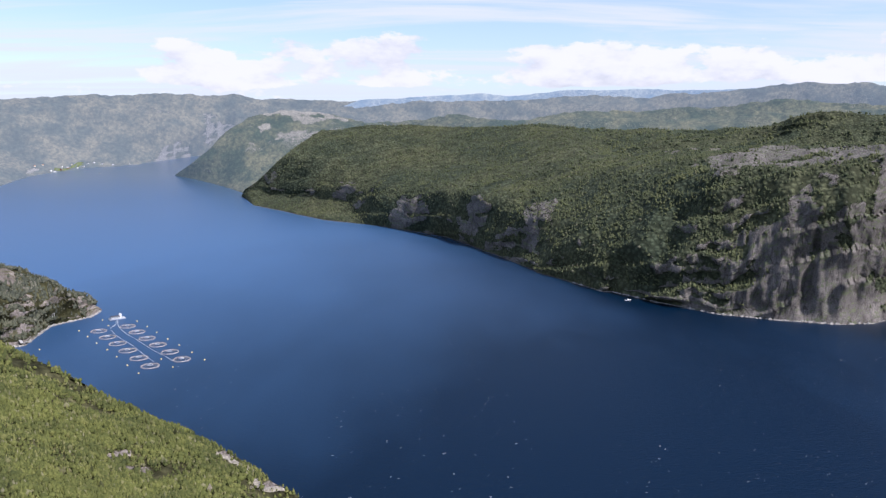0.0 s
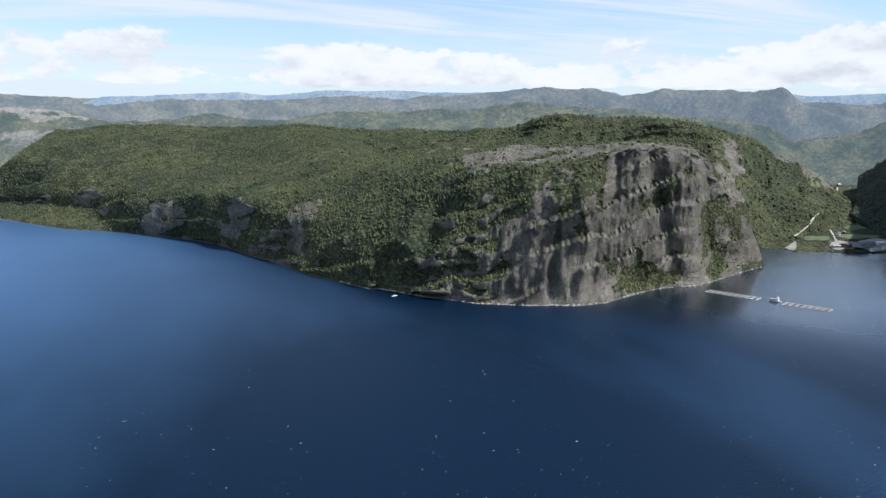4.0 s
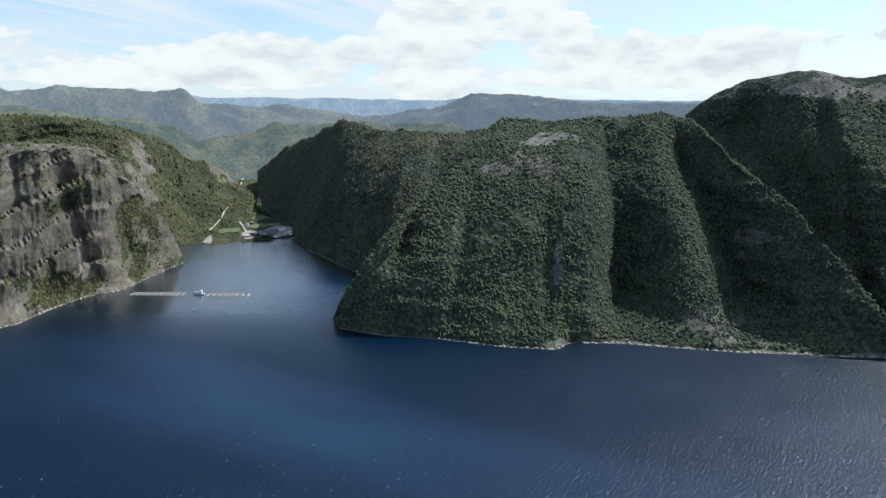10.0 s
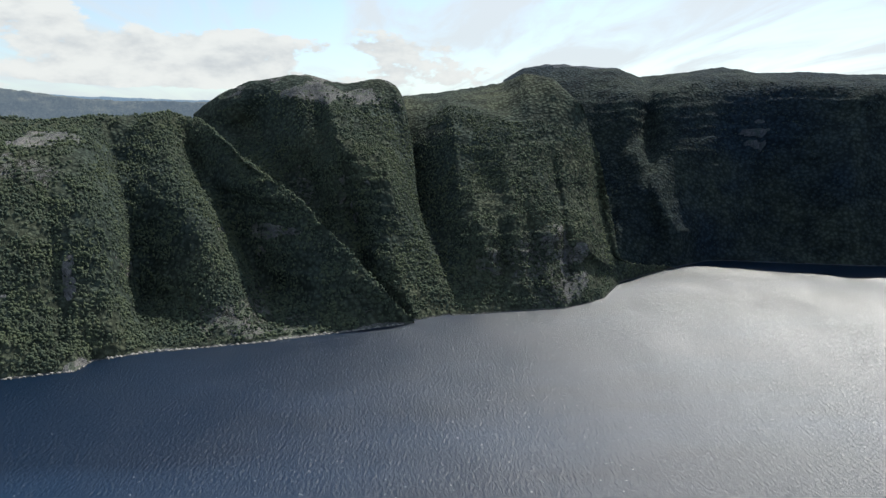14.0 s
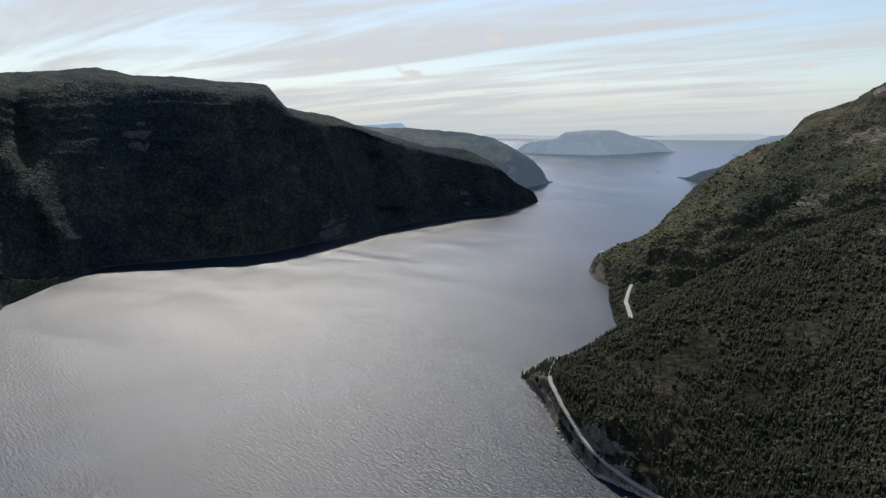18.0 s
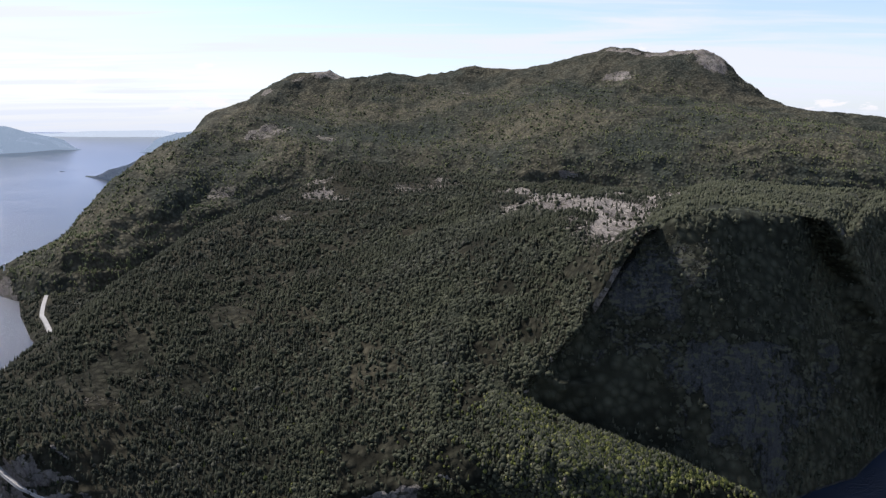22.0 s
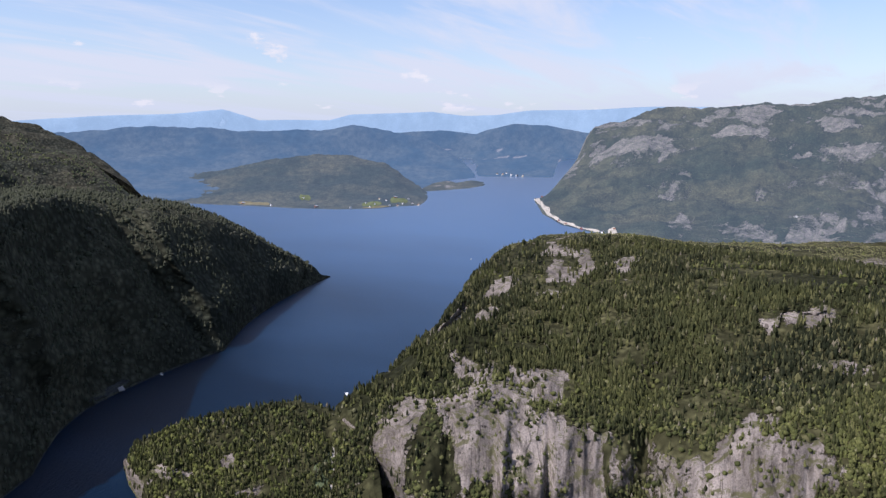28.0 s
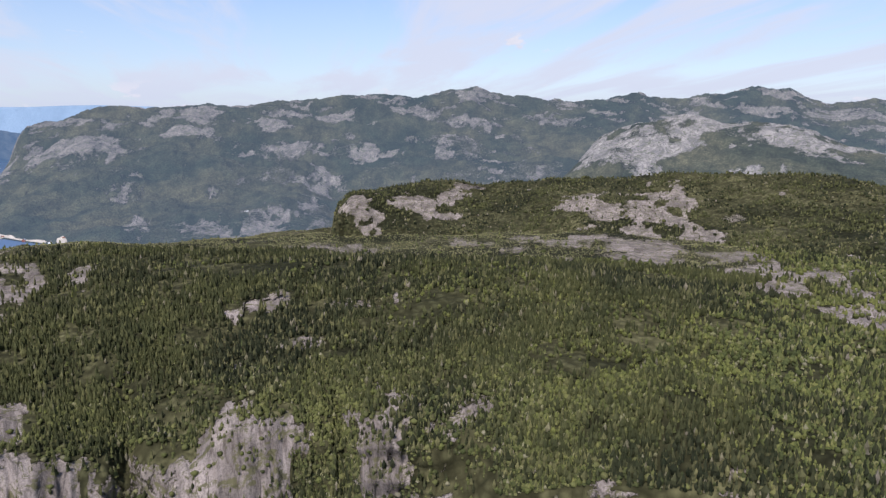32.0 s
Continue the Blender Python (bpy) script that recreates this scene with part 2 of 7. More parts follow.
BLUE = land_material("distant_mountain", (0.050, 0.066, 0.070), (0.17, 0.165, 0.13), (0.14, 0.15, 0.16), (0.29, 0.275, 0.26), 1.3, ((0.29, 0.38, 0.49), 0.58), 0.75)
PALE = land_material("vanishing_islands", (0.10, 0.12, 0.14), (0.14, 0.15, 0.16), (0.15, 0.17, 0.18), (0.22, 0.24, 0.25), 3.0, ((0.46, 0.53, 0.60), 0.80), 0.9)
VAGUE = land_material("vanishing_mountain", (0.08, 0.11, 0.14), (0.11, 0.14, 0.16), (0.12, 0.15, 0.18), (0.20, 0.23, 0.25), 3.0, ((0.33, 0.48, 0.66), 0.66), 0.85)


def leaf_material(name, stops, light, dark, rough=0.85):
    m, t, b = shader(name, rough, 0, 0.05, 0.0)
    g = t.nodes.new("ShaderNodeNewGeometry")
    tone = ramp(t, g.outputs["Random Per Island"], stops, "LINEAR")
    spots = fractal(t, g.outputs["Position"], 0.9, 4, 0.7)
    zone = fractal(t, g.outputs["Position"], 0.006, 4, 0.6)
    tone = mix(t, ramp(t, zone, [(0.4, 0.0), (0.62, 0.7)]), tone, mix(t, 0.6, tone, light))
    clump = fractal(t, g.outputs["Position"], 0.022, 4, 0.65)
    tone = mix(t, ramp(t, clump, [(0.40, 0.75), (0.56, 0.0)]), tone, mix(t, 0.5, tone, dark))
    t.links.new(mix(t, ramp(t, spots, [(0.3, 0.4), (0.7, 0.0)]), tone, (0.02, 0.03, 0.012)), b.inputs["Base Color"])
    return m


PINES = leaf_material("dark_pine_needles", [(0.0, (0.010, 0.011, 0.006)), (0.40, (0.026, 0.027, 0.015)), (0.75, (0.064, 0.064, 0.030)), (0.97, (0.160, 0.148, 0.064)), (1.0, (0.25, 0.21, 0.165))], (0.108, 0.110, 0.036), (0.019, 0.022, 0.013))
# needles darkened in colour for the slope seen against the sun
SHADE_NEEDLE = leaf_material("backlit_slope_needles", [(0.0, (0.015, 0.016, 0.014)), (0.5, (0.026, 0.027, 0.021)), (0.88, (0.040, 0.041, 0.031)), (1.0, (0.080, 0.076, 0.062))], (0.044, 0.046, 0.027), (0.010, 0.012, 0.010))
GREY_BIRCH = leaf_material("grey_birch_leaves", [(0.0, (0.040, 0.042, 0.029)), (0.5, (0.054, 0.056, 0.039)), (0.9, (0.068, 0.069, 0.048)), (1.0, (0.095, 0.092, 0.074))], (0.076, 0.079, 0.046), (0.026, 0.029, 0.021))
STRAW = leaf_material("straw_heath", [(0.0, (0.10, 0.105, 0.042)), (0.4, (0.185, 0.178, 0.080)), (0.8, (0.25, 0.225, 0.115)), (1.0, (0.31, 0.275, 0.18))], (0.25, 0.235, 0.105), (0.09, 0.097, 0.042))
# both needle tones are shifted to blue in place of haze
HAZE_NEEDLE = leaf_material("haze_blue_needles", [(0.0, (0.028, 0.042, 0.046)), (0.5, (0.040, 0.056, 0.054)), (1.0, (0.058, 0.076, 0.060))], (0.070, 0.088, 0.056), (0.019, 0.032, 0.040))
COLD_NEEDLE = leaf_material("mountain_wood_needles", [(0.0, (0.062, 0.080, 0.060)), (0.5, (0.084, 0.106, 0.072)), (1.0, (0.112, 0.130, 0.082))], (0.122, 0.138, 0.076), (0.040, 0.056, 0.056))
OLIVE = leaf_material("low_pine_needles", [(0.0, (0.038, 0.044, 0.017)), (0.35, (0.082, 0.092, 0.030)), (0.7, (0.124, 0.132, 0.039)), (0.93, (0.165, 0.158, 0.058)), (1.0, (0.22, 0.198, 0.130))], (0.142, 0.149, 0.037), (0.030, 0.037, 0.018))
GREY_NEEDLE = leaf_material("grey_headland_needles", [(0.0, (0.055, 0.058, 0.046)), (0.5, (0.090, 0.094, 0.068)), (0.9, (0.125, 0.124, 0.088)), (1.0, (0.20, 0.18, 0.15))], (0.135, 0.135, 0.078), (0.034, 0.040, 0.034))
LEAF = leaf_material("mixed_wood_leaves", [(0.0, (0.026, 0.030, 0.012)), (0.35, (0.066, 0.073, 0.026)), (0.7, (0.110, 0.114, 0.040)), (0.9, (0.145, 0.140, 0.055)), (1.0, (0.24, 0.215, 0.15))], (0.135, 0.138, 0.042), (0.022, 0.027, 0.013))
NEEDLE = leaf_material("dark_wood_needles", [(0.0, (0.050, 0.060, 0.034)), (0.5, (0.078, 0.090, 0.048)), (0.95, (0.108, 0.116, 0.058)), (1.0, (0.18, 0.165, 0.12))], (0.130, 0.135, 0.054), (0.030, 0.040, 0.028))


def water_material():
    """Wind-roughened water: dark body colour under a broad gloss that grows at a low angle."""
    m = bpy.data.materials.new("fjord_water")
    m.use_nodes = True
    t = m.node_tree
    t.nodes.clear()
    p = place(t)
    gust = fractal(t, stretch(t, p, (0.0022, 0.0009, 0.001), (0, 0, radians(-30))), 1.0, 4, 0.55)
    streaks = fractal(t, stretch(t, p, (0.0012, 0.011, 0.001), (0, 0, radians(28))), 1.0, 5, 0.6, 0.4)
    blotch = fractal(t, stretch(t, p, (0.0045, 0.009, 0.001), (0, 0, radians(35))), 1.0, 6, 0.62, 0.8)
    # body colour painted lighter to the north-west, standing in for haze over the far reach
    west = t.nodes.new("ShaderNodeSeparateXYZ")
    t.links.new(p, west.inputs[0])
    airlight = maths(t, "ADD", maths(t, "MULTIPLY", west.outputs[0], -0.0006), maths(t, "MULTIPLY_ADD", west.outputs[1], 0.0003, -0.24), clamp=True)
    body = ramp(t, maths(t, "ADD", maths(t, "MULTIPLY", gust, 0.6), airlight), [(0.31, (0.0008, 0.0085, 0.023)), (1.05, (0.040, 0.100, 0.205))], "LINEAR")
    chop = fractal(t, stretch(t, p, (0.12, 0.32, 0.1), (0, 0, radians(20))), 1.0, 5, 0.62, 0.3)
    fine = fractal(t, p, 0.5, 3, 0.6)
    n = t.nodes.new("ShaderNodeBump")
    n.inputs["Strength"].default_value, n.inputs["Distance"].default_value = 0.9, 1.1
    t.links.new(maths(t, "ADD", chop, maths(t, "MULTIPLY", fine, 0.3)), n.inputs["Height"])
    up = t.nodes.new("ShaderNodeCombineXYZ")
    up.inputs[2].default_value = 1.0
    t.links.new(up.outputs[0], n.inputs["Normal"])
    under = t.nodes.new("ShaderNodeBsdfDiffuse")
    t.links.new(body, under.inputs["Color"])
    t.links.new(n.outputs[0], under.inputs["Normal"])
    gloss = t.nodes.new("ShaderNodeBsdfAnisotropic")
    gloss.distribution = "BECKMANN"
    t.links.new(n.outputs[0], gloss.inputs["Normal"])
    gloss.inputs["Color"].default_value = (1, 1, 1, 1)
    fr = t.nodes.new("ShaderNodeFresnel")
    fr.inputs["IOR"].default_value = 1.333
    t.links.new(up.outputs[0], fr.inputs["Normal"])
    # sheltered, smooth water in the side bay
    off = t.nodes.new("ShaderNodeVectorMath")
    off.operation = "DISTANCE"
    off.inputs[1].default_value = (1340, 1310, 0)
    t.links.new(p, off.inputs[0])
    calm = ramp(t, maths(t, "ADD", maths(t, "DIVIDE", off.outputs["Value"], 1000.0), maths(t, "MULTIPLY_ADD", gust, 0.5, -0.25)), [(0.34, 1.0), (0.80, 0.0)])
    # waves flattened below the long mountain wall, added to dim the sun glint there
    glint_centre = t.nodes.new("ShaderNodeVectorMath")
    glint_centre.operation = "DISTANCE"
    glint_centre.inputs[1].default_value = (1750, -1150, 0)
    t.links.new(p, glint_centre.inputs[0])
    glint_damp = ramp(t, maths(t, "ADD", maths(t, "DIVIDE", glint_centre.outputs["Value"], 1000.0), maths(t, "MULTIPLY_ADD", gust, 0.5, -0.25)), [(0.15, 1.0), (1.0, 0.0)])
    t.links.new(maths(t, "MULTIPLY_ADD", glint_damp, -0.38, maths(t, "MULTIPLY_ADD", calm, -0.75, 0.9)), n.inputs["Strength"])
    t.links.new(maths(t, "MULTIPLY_ADD", calm, -0.20, maths(t, "ADD", ramp(t, streaks, [(0.3, 0.416), (0.7, 0.432)]), maths(t, "MULTIPLY", maths(t, "SUBTRACT", blotch, 0.5), 0.10))), gloss.inputs["Roughness"])
    share = maths(t, "ADD", maths(t, "MULTIPLY", fr.outputs[0], maths(t, "ADD", maths(t, "MULTIPLY_ADD", fr.outputs[0], 0.92, 0.33), maths(t, "MULTIPLY", calm, 0.85))), 0.015)
    share = maths(t, "MINIMUM", share, 0.72)
    both = t.nodes.new("ShaderNodeMixShader")
    t.links.new(share, both.inputs[0])
    t.links.new(under.outputs[0], both.inputs[1])
    t.links.new(gloss.outputs[0], both.inputs[2])
    t.links.new(both.outputs[0], t.nodes.new("ShaderNodeOutputMaterial").inputs[0])
    return m


WATER = water_material()

# ---- numeric helpers for the land ----


def lattice(ix, iy, iz):
    h = (ix * 374761393 + iy * 668265263 + iz * 1274126177) & 0xFFFFFFFF
    h = ((h ^ (h >> 13)) * 1103515245) & 0xFFFFFFFF
    h = ((h ^ (h >> 16)) * 2246822519) & 0xFFFFFFFF
    return ((h ^ (h >> 15)) & 0xFFFF) / 65535.0


def smooth_noise(x, y, z):
    fx, fy, fz = np.floor(x), np.floor(y), np.floor(z)
    ix, iy, iz = fx.astype(np.int64), fy.astype(np.int64), fz.astype(np.int64)
    a, b, c = x - fx, y - fy, z - fz
    a, b, c = a * a * (3 - 2 * a), b * b * (3 - 2 * b), c * c * (3 - 2 * c)
    out = 0
    for k in (0, 1):
        wz = c if k else 1 - c
        for j in (0, 1):
            wy = b if j else 1 - b
            out = out + wz * wy * (lattice(ix, iy + j, iz + k) * (1 - a) + lattice(ix + 1, iy + j, iz + k) * a)
    return out


def fbm(x, y, z, octaves=5, gain=0.5):
    total, amp, norm = 0, 1.0, 0.0
    for k in range(octaves):
        total = total + amp * smooth_noise(x * 2 ** k + 17.3 * k, y * 2 ** k + 5.1 * k, z * 2 ** k + 9.7 * k)
        norm += amp
        amp *= gain
    return total / norm


def ridged(x, y, z, octaves=4):
    total, amp, norm = 0, 1.0, 0.0
    for k in range(octaves):
        n = smooth_noise(x * 2 ** k + 31.7 * k, y * 2 ** k + 3.3 * k, z * 2 ** k + 7.9 * k)
        total = total + amp * (1 - np.abs(2 * n - 1))
        norm += amp
        amp *= 0.5
    return total / norm


def ease(a, b, x):
    s = np.clip((x - a) / (b - a), 0, 1)
    return s * s * (3 - 2 * s)


KEEP, LIMIT = 2500.0, 4850.0  # true distances up to KEEP; beyond, the distance is drawn together towards LIMIT


def drawn_in(x, y, z):
    """Far land is shrunk towards the viewpoint, so that the whole distance fits inside LIMIT."""
    d = np.hypot(x, y)
    s = np.maximum(d - KEEP, 0) / (LIMIT - KEEP)
    nd = np.where(d > KEEP, KEEP + (LIMIT - KEEP) * s / (1 + s), d)
    k = np.where(d > KEEP, nd / np.maximum(d, 1.0), 1.0)
    return x * k, y * k, EYE + (z - EYE) * k


def raw_mesh(name, verts, faces, material, smooth=True):
    """A mesh from arrays; faces is an (n, 3) or (n, 4) array."""
    me = bpy.data.meshes.new(name)
    n, k = faces.shape
    me.vertices.add(len(verts))
    me.vertices.foreach_set("co", np.ascontiguousarray(verts, np.float32).ravel())
    me.loops.add(n * k)
    me.loops.foreach_set("vertex_index", np.ascontiguousarray(faces, np.int32).ravel())
    me.polygons.add(n)
    me.polygons.foreach_set("loop_start", np.arange(0, n * k, k, dtype=np.int32))
    me.polygons.foreach_set("use_smooth", np.full(n, smooth, bool))
    me.materials.append(material)
    me.update(calc_edges=True)
    return me


def pchip(K, rows):
    """Rows between the rails K (rails, columns), with no overshoot."""
    n = len(K)
    d = np.diff(K, axis=0)
    m = np.zeros_like(K)
    m[0], m[-1] = d[0], d[-1]
    for i in range(1, n - 1):
        p = d[i - 1] * d[i]
        m[i] = np.where(p > 0, 2 * p / np.where(p > 0, d[i - 1] + d[i], 1), 0)
    out = []
    for i in range(n - 1):
        for s in np.arange(rows[i]) / rows[i]:
            out.append(K[i] * (2 * s**3 - 3 * s**2 + 1) + m[i] * (s**3 - 2 * s**2 + s) + K[i + 1] * (3 * s**2 - 2 * s**3) + m[i + 1] * (s**3 - s**2))
    out.append(K[-1])
    return np.array(out)




def land(name, rails, step, rows, material, label, rib=30.0, swell=8.0, size=120.0, steep=(0.42, 0.62), top_bare=0.0, ledge=0.0, tread=36.0, tilt=0.0, taper=(0.0, 0.0), crag=4.0, bulge=0.0, cuts=(), blobs=()):
    """A mountain side lofted from its shore line over its breaks of slope to its crest, fitted to the camera's view. A
    rail is rows of (azimuth, distance, height).
    cuts and blobs: its rows of FOLDS and ROCK."""
    cols = max(12, int(abs(rails[0][-1][0] - rails[0][0][0]) / step))
    u = np.linspace(0, 1, cols)
    A, D, Z = [], [], []
    for r in rails:
        r = np.array(r, float)
        az = r[0, 0] + (r[-1, 0] - r[0, 0]) * u
        A.append(az)
        D.append(np.interp(-az, -r[:, 0], r[:, 1]))
        Z.append(np.interp(-az, -r[:, 0], r[:, 2]))
    A, D, Z = [A[0]] + A + [A[-1]], [D[0] - 6] + D + [D[-1] * 1.03 + 40], [Z[0] - 14] + Z + [Z[-1] * 0.3 - 12]
    A, D, Z = np.array(A), np.array(D), np.array(Z)
    rows = [2] + list(rows) + [6]
    rail_no = np.concatenate([np.arange(r) / r + i for i, r in enumerate(rows)] + [[len(rows)]]) - 1
    az, d, z = pchip(A, rows), pchip(D, rows), pchip(Z, rows)
    k = rail_no[:, None] + 0 * az
    fall = (ease(0, taper[0], u) if taper[0] else 1.0) * (ease(0, taper[1], 1 - u) if taper[1] else 1.0)
    z = np.where(z > 0, z * fall, z)
    last = len(rails) - 1
    plain = z
    grow = ease(0.0, 0.7, k)
    end = np.minimum(1, np.minimum(u, 1 - u) * cols / 6)[None, :]
    arc = np.radians(az) * np.median(D)
    crown = 1 - 0.65 * ease(last - 0.5, last, k)
    step_len = np.hypot(np.diff(d, axis=0), np.diff(z, axis=0)).mean(1)
    fall_len = np.concatenate([[0], np.cumsum(step_len)])[:, None] + 0 * az
    heave = fbm(arc / (size * 1.7) + z / (size * 2.2), z / (size * 1.3), 0 * z + 8.2, 4) - 0.5
    d = d - grow * end * crown * 2 * bulge * heave
    ribs = ridged(arc / (size * 1.3), z / (size * 5), 0 * z + 3.7) - 0.55
    fine = ridged(arc / (size * 0.32), z / (size * 0.9), 0 * z + 1.1, 3) - 0.5
    d = d - grow * end * crown * (rib * 1.6 * ribs + rib * 0.45 * fine)
    for a1, k1, a2, k2, half, depth, *more in cuts:
        right = more[0] if more else half
        s = np.clip((k - k2) / max(k1 - k2, 0.05), -1, 2)
        wave = 0.35 * half * (fbm(k * 2.3 + a1, 0 * k + a2, 0 * k, 3) - 0.5) * 2
        mid = a2 + (a1 - a2) * np.clip(s, 0, 1) + wave
        fade = ease(-0.25, 0.1, s) * (1 - ease(0.9, 1.2, s))
        before = d
        d = d + grow * crown * depth * fade * np.exp(-np.abs((az - mid) / np.where(az > mid, half, right)) ** 1.6)
        d = np.maximum(d, np.minimum(before, d[2] + 14 * k))
    x, y = -np.sin(np.radians(az)) * d, np.cos(np.radians(az)) * d
    if ledge:
        s = z / tread + (arc / tilt if tilt else 0.0) + (2.2 if tilt else 5.0) * fbm(x / (size * 2.5), y / (size * 2.5), z / (size * 4), 4)
        amount = ledge * 2.2 * ease(0.38, 0.62, fbm(x / size, y / size, z / size + 7, 3))
        d = d - grow * end * crown * amount * (s - np.floor(s) - 0.5)
        x, y = -np.sin(np.radians(az)) * d, np.cos(np.radians(az)) * d
    z = z + grow * end * swell * 2 * (fbm(x / size, y / size, 0 * x, 5) - 0.5)
    z = z + np.minimum(grow, 1) * end * swell * 0.5 * (ridged(x / (size * 0.2), y / (size * 0.2), z / (size * 0.2), 3) - 0.5)
    z = np.where(k > 0.02, np.maximum(z, np.minimum(1.5 + 2.0 * k, plain)), z)
    gx = [np.gradient(v, axis=1) for v in (x, y, z)]
    gy = [np.gradient(v, axis=0) for v in (x, y, z)]
    nx, ny, nz = gx[1] * gy[2] - gx[2] * gy[1], gx[2] * gy[0] - gx[0] * gy[2], gx[0] * gy[1] - gx[1] * gy[0]
    ln = np.sqrt(nx * nx + ny * ny + nz * nz) + 1e-9
    slope = 1 - np.abs(nz) / ln
    patch = fbm(x / (size * 0.9), y / (size * 0.9), z / (size * 0.9), 5)
    grit = fbm(arc / (size * 0.22) + 40, fall_len / (size * 0.36) + arc / (size * 0.9), 0 * z, 5)
    rough = 1.9 * (patch - 0.5) + 0.8 * (grit - 0.5)
    bare = ease(steep[0], steep[1], slope + rough)
    if top_bare:
        bare = np.maximum(bare, top_bare * ease(last - 1.4, last - 0.5, k) * ease(0.46, 0.58, 0.5 + rough * 0.5))
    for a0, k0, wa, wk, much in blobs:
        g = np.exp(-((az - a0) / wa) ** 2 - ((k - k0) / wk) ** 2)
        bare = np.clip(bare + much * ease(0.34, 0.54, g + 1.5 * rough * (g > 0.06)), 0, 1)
    if crag:
        cleft = ridged(arc / (size * 0.16), fall_len / (size * 0.6) + arc / size, 0 * z + 5.5, 3) - 0.5
        push = 1 - 2.2 * bare * grow * end * crag * cleft / np.maximum(d, 1)
        x, y, d = x * push, y * push, d * push
    bare = np.maximum(bare, 0.9 * ease(4.0, 0.5, z) * (k < 0.12) * (D.min() < 2200))
    rowsn, colsn = x.shape
    wx, wy, wz_ = drawn_in(x, y, z)
    verts = np.stack([wx, wy, wz_], -1).reshape(-1, 3)
    i = np.arange(rowsn - 1)[:, None] * colsn + np.arange(colsn - 1)[None, :]
    quads = np.stack([i, i + colsn, i + colsn + 1, i + 1], -1).reshape(-1, 4)
    if az[0, -1] > az[0, 0]:
        quads = quads[:, ::-1]
    me = raw_mesh(name, verts, quads, material)
    me.attributes.new("bare", "FLOAT", "POINT").data.foreach_set("value", bare.astype(np.float32).ravel())
    flow = np.stack([arc, fall_len, 0 * z], -1)
    me.attributes.new("flow", "FLOAT_VECTOR", "POINT").data.foreach_set("vector", flow.astype(np.float32).ravel())
    ob = tagged(new(name, me), label, "mountain", kind="structure")
    return ob, dict(x=x, y=y, z=z, bare=bare, k=k, last=last, d=d, az=az, rail=rail_no)


# a conifer of two skirts, a slim one, and a rounded broadleaf crown: (vertices, triangles), one metre high
def skirts(n, spec):
    v, f = [], []
    for lo, hi, r in spec:
        b = len(v)
        v += [(r * math.cos(2 * math.pi * j / n), r * math.sin(2 * math.pi * j / n), lo) for j in range(n)] + [(0, 0, hi)]
        f += [(b + j, b + (j + 1) % n, b + n) for j in range(n)]
    return np.array(v), np.array(f)


def crown_shape(n, rings):
    v, f = [], []
    for h, r in rings:
        v += [(r * math.cos(2 * math.pi * (j + 0.5 * h) / n), r * math.sin(2 * math.pi * (j + 0.5 * h) / n), h) for j in range(n)]
    v.append((0, 0, 1.0))
    for i in range(len(rings) - 1):
        for j in range(n):
            a, b = i * n + j, i * n + (j + 1) % n
            f += [(a, b, a + n), (b, b + n, a + n)]
    top = (len(rings) - 1) * n
    f += [(top + j, top + (j + 1) % n, len(v) - 1) for j in range(n)]
    return np.array(v), np.array(f)


SPRUCE = skirts(4, [(0.06, 0.66, 0.20), (0.40, 1.0, 0.125)])
PINE = skirts(4, [(0.22, 0.78, 0.22), (0.5, 1.0, 0.18)])
TALL_SPRUCE = skirts(4, [(0.02, 0.60, 0.20), (0.26, 0.84, 0.175), (0.52, 1.0, 0.135)])
TALL_PINE = crown_shape(4, [(0.18, 0.13), (0.55, 0.20)])
TALL_BIRCH = crown_shape(5, [(0.12, 0.22), (0.58, 0.30)])
BIRCH = crown_shape(4, [(0.15, 0.24), (0.62, 0.34)])


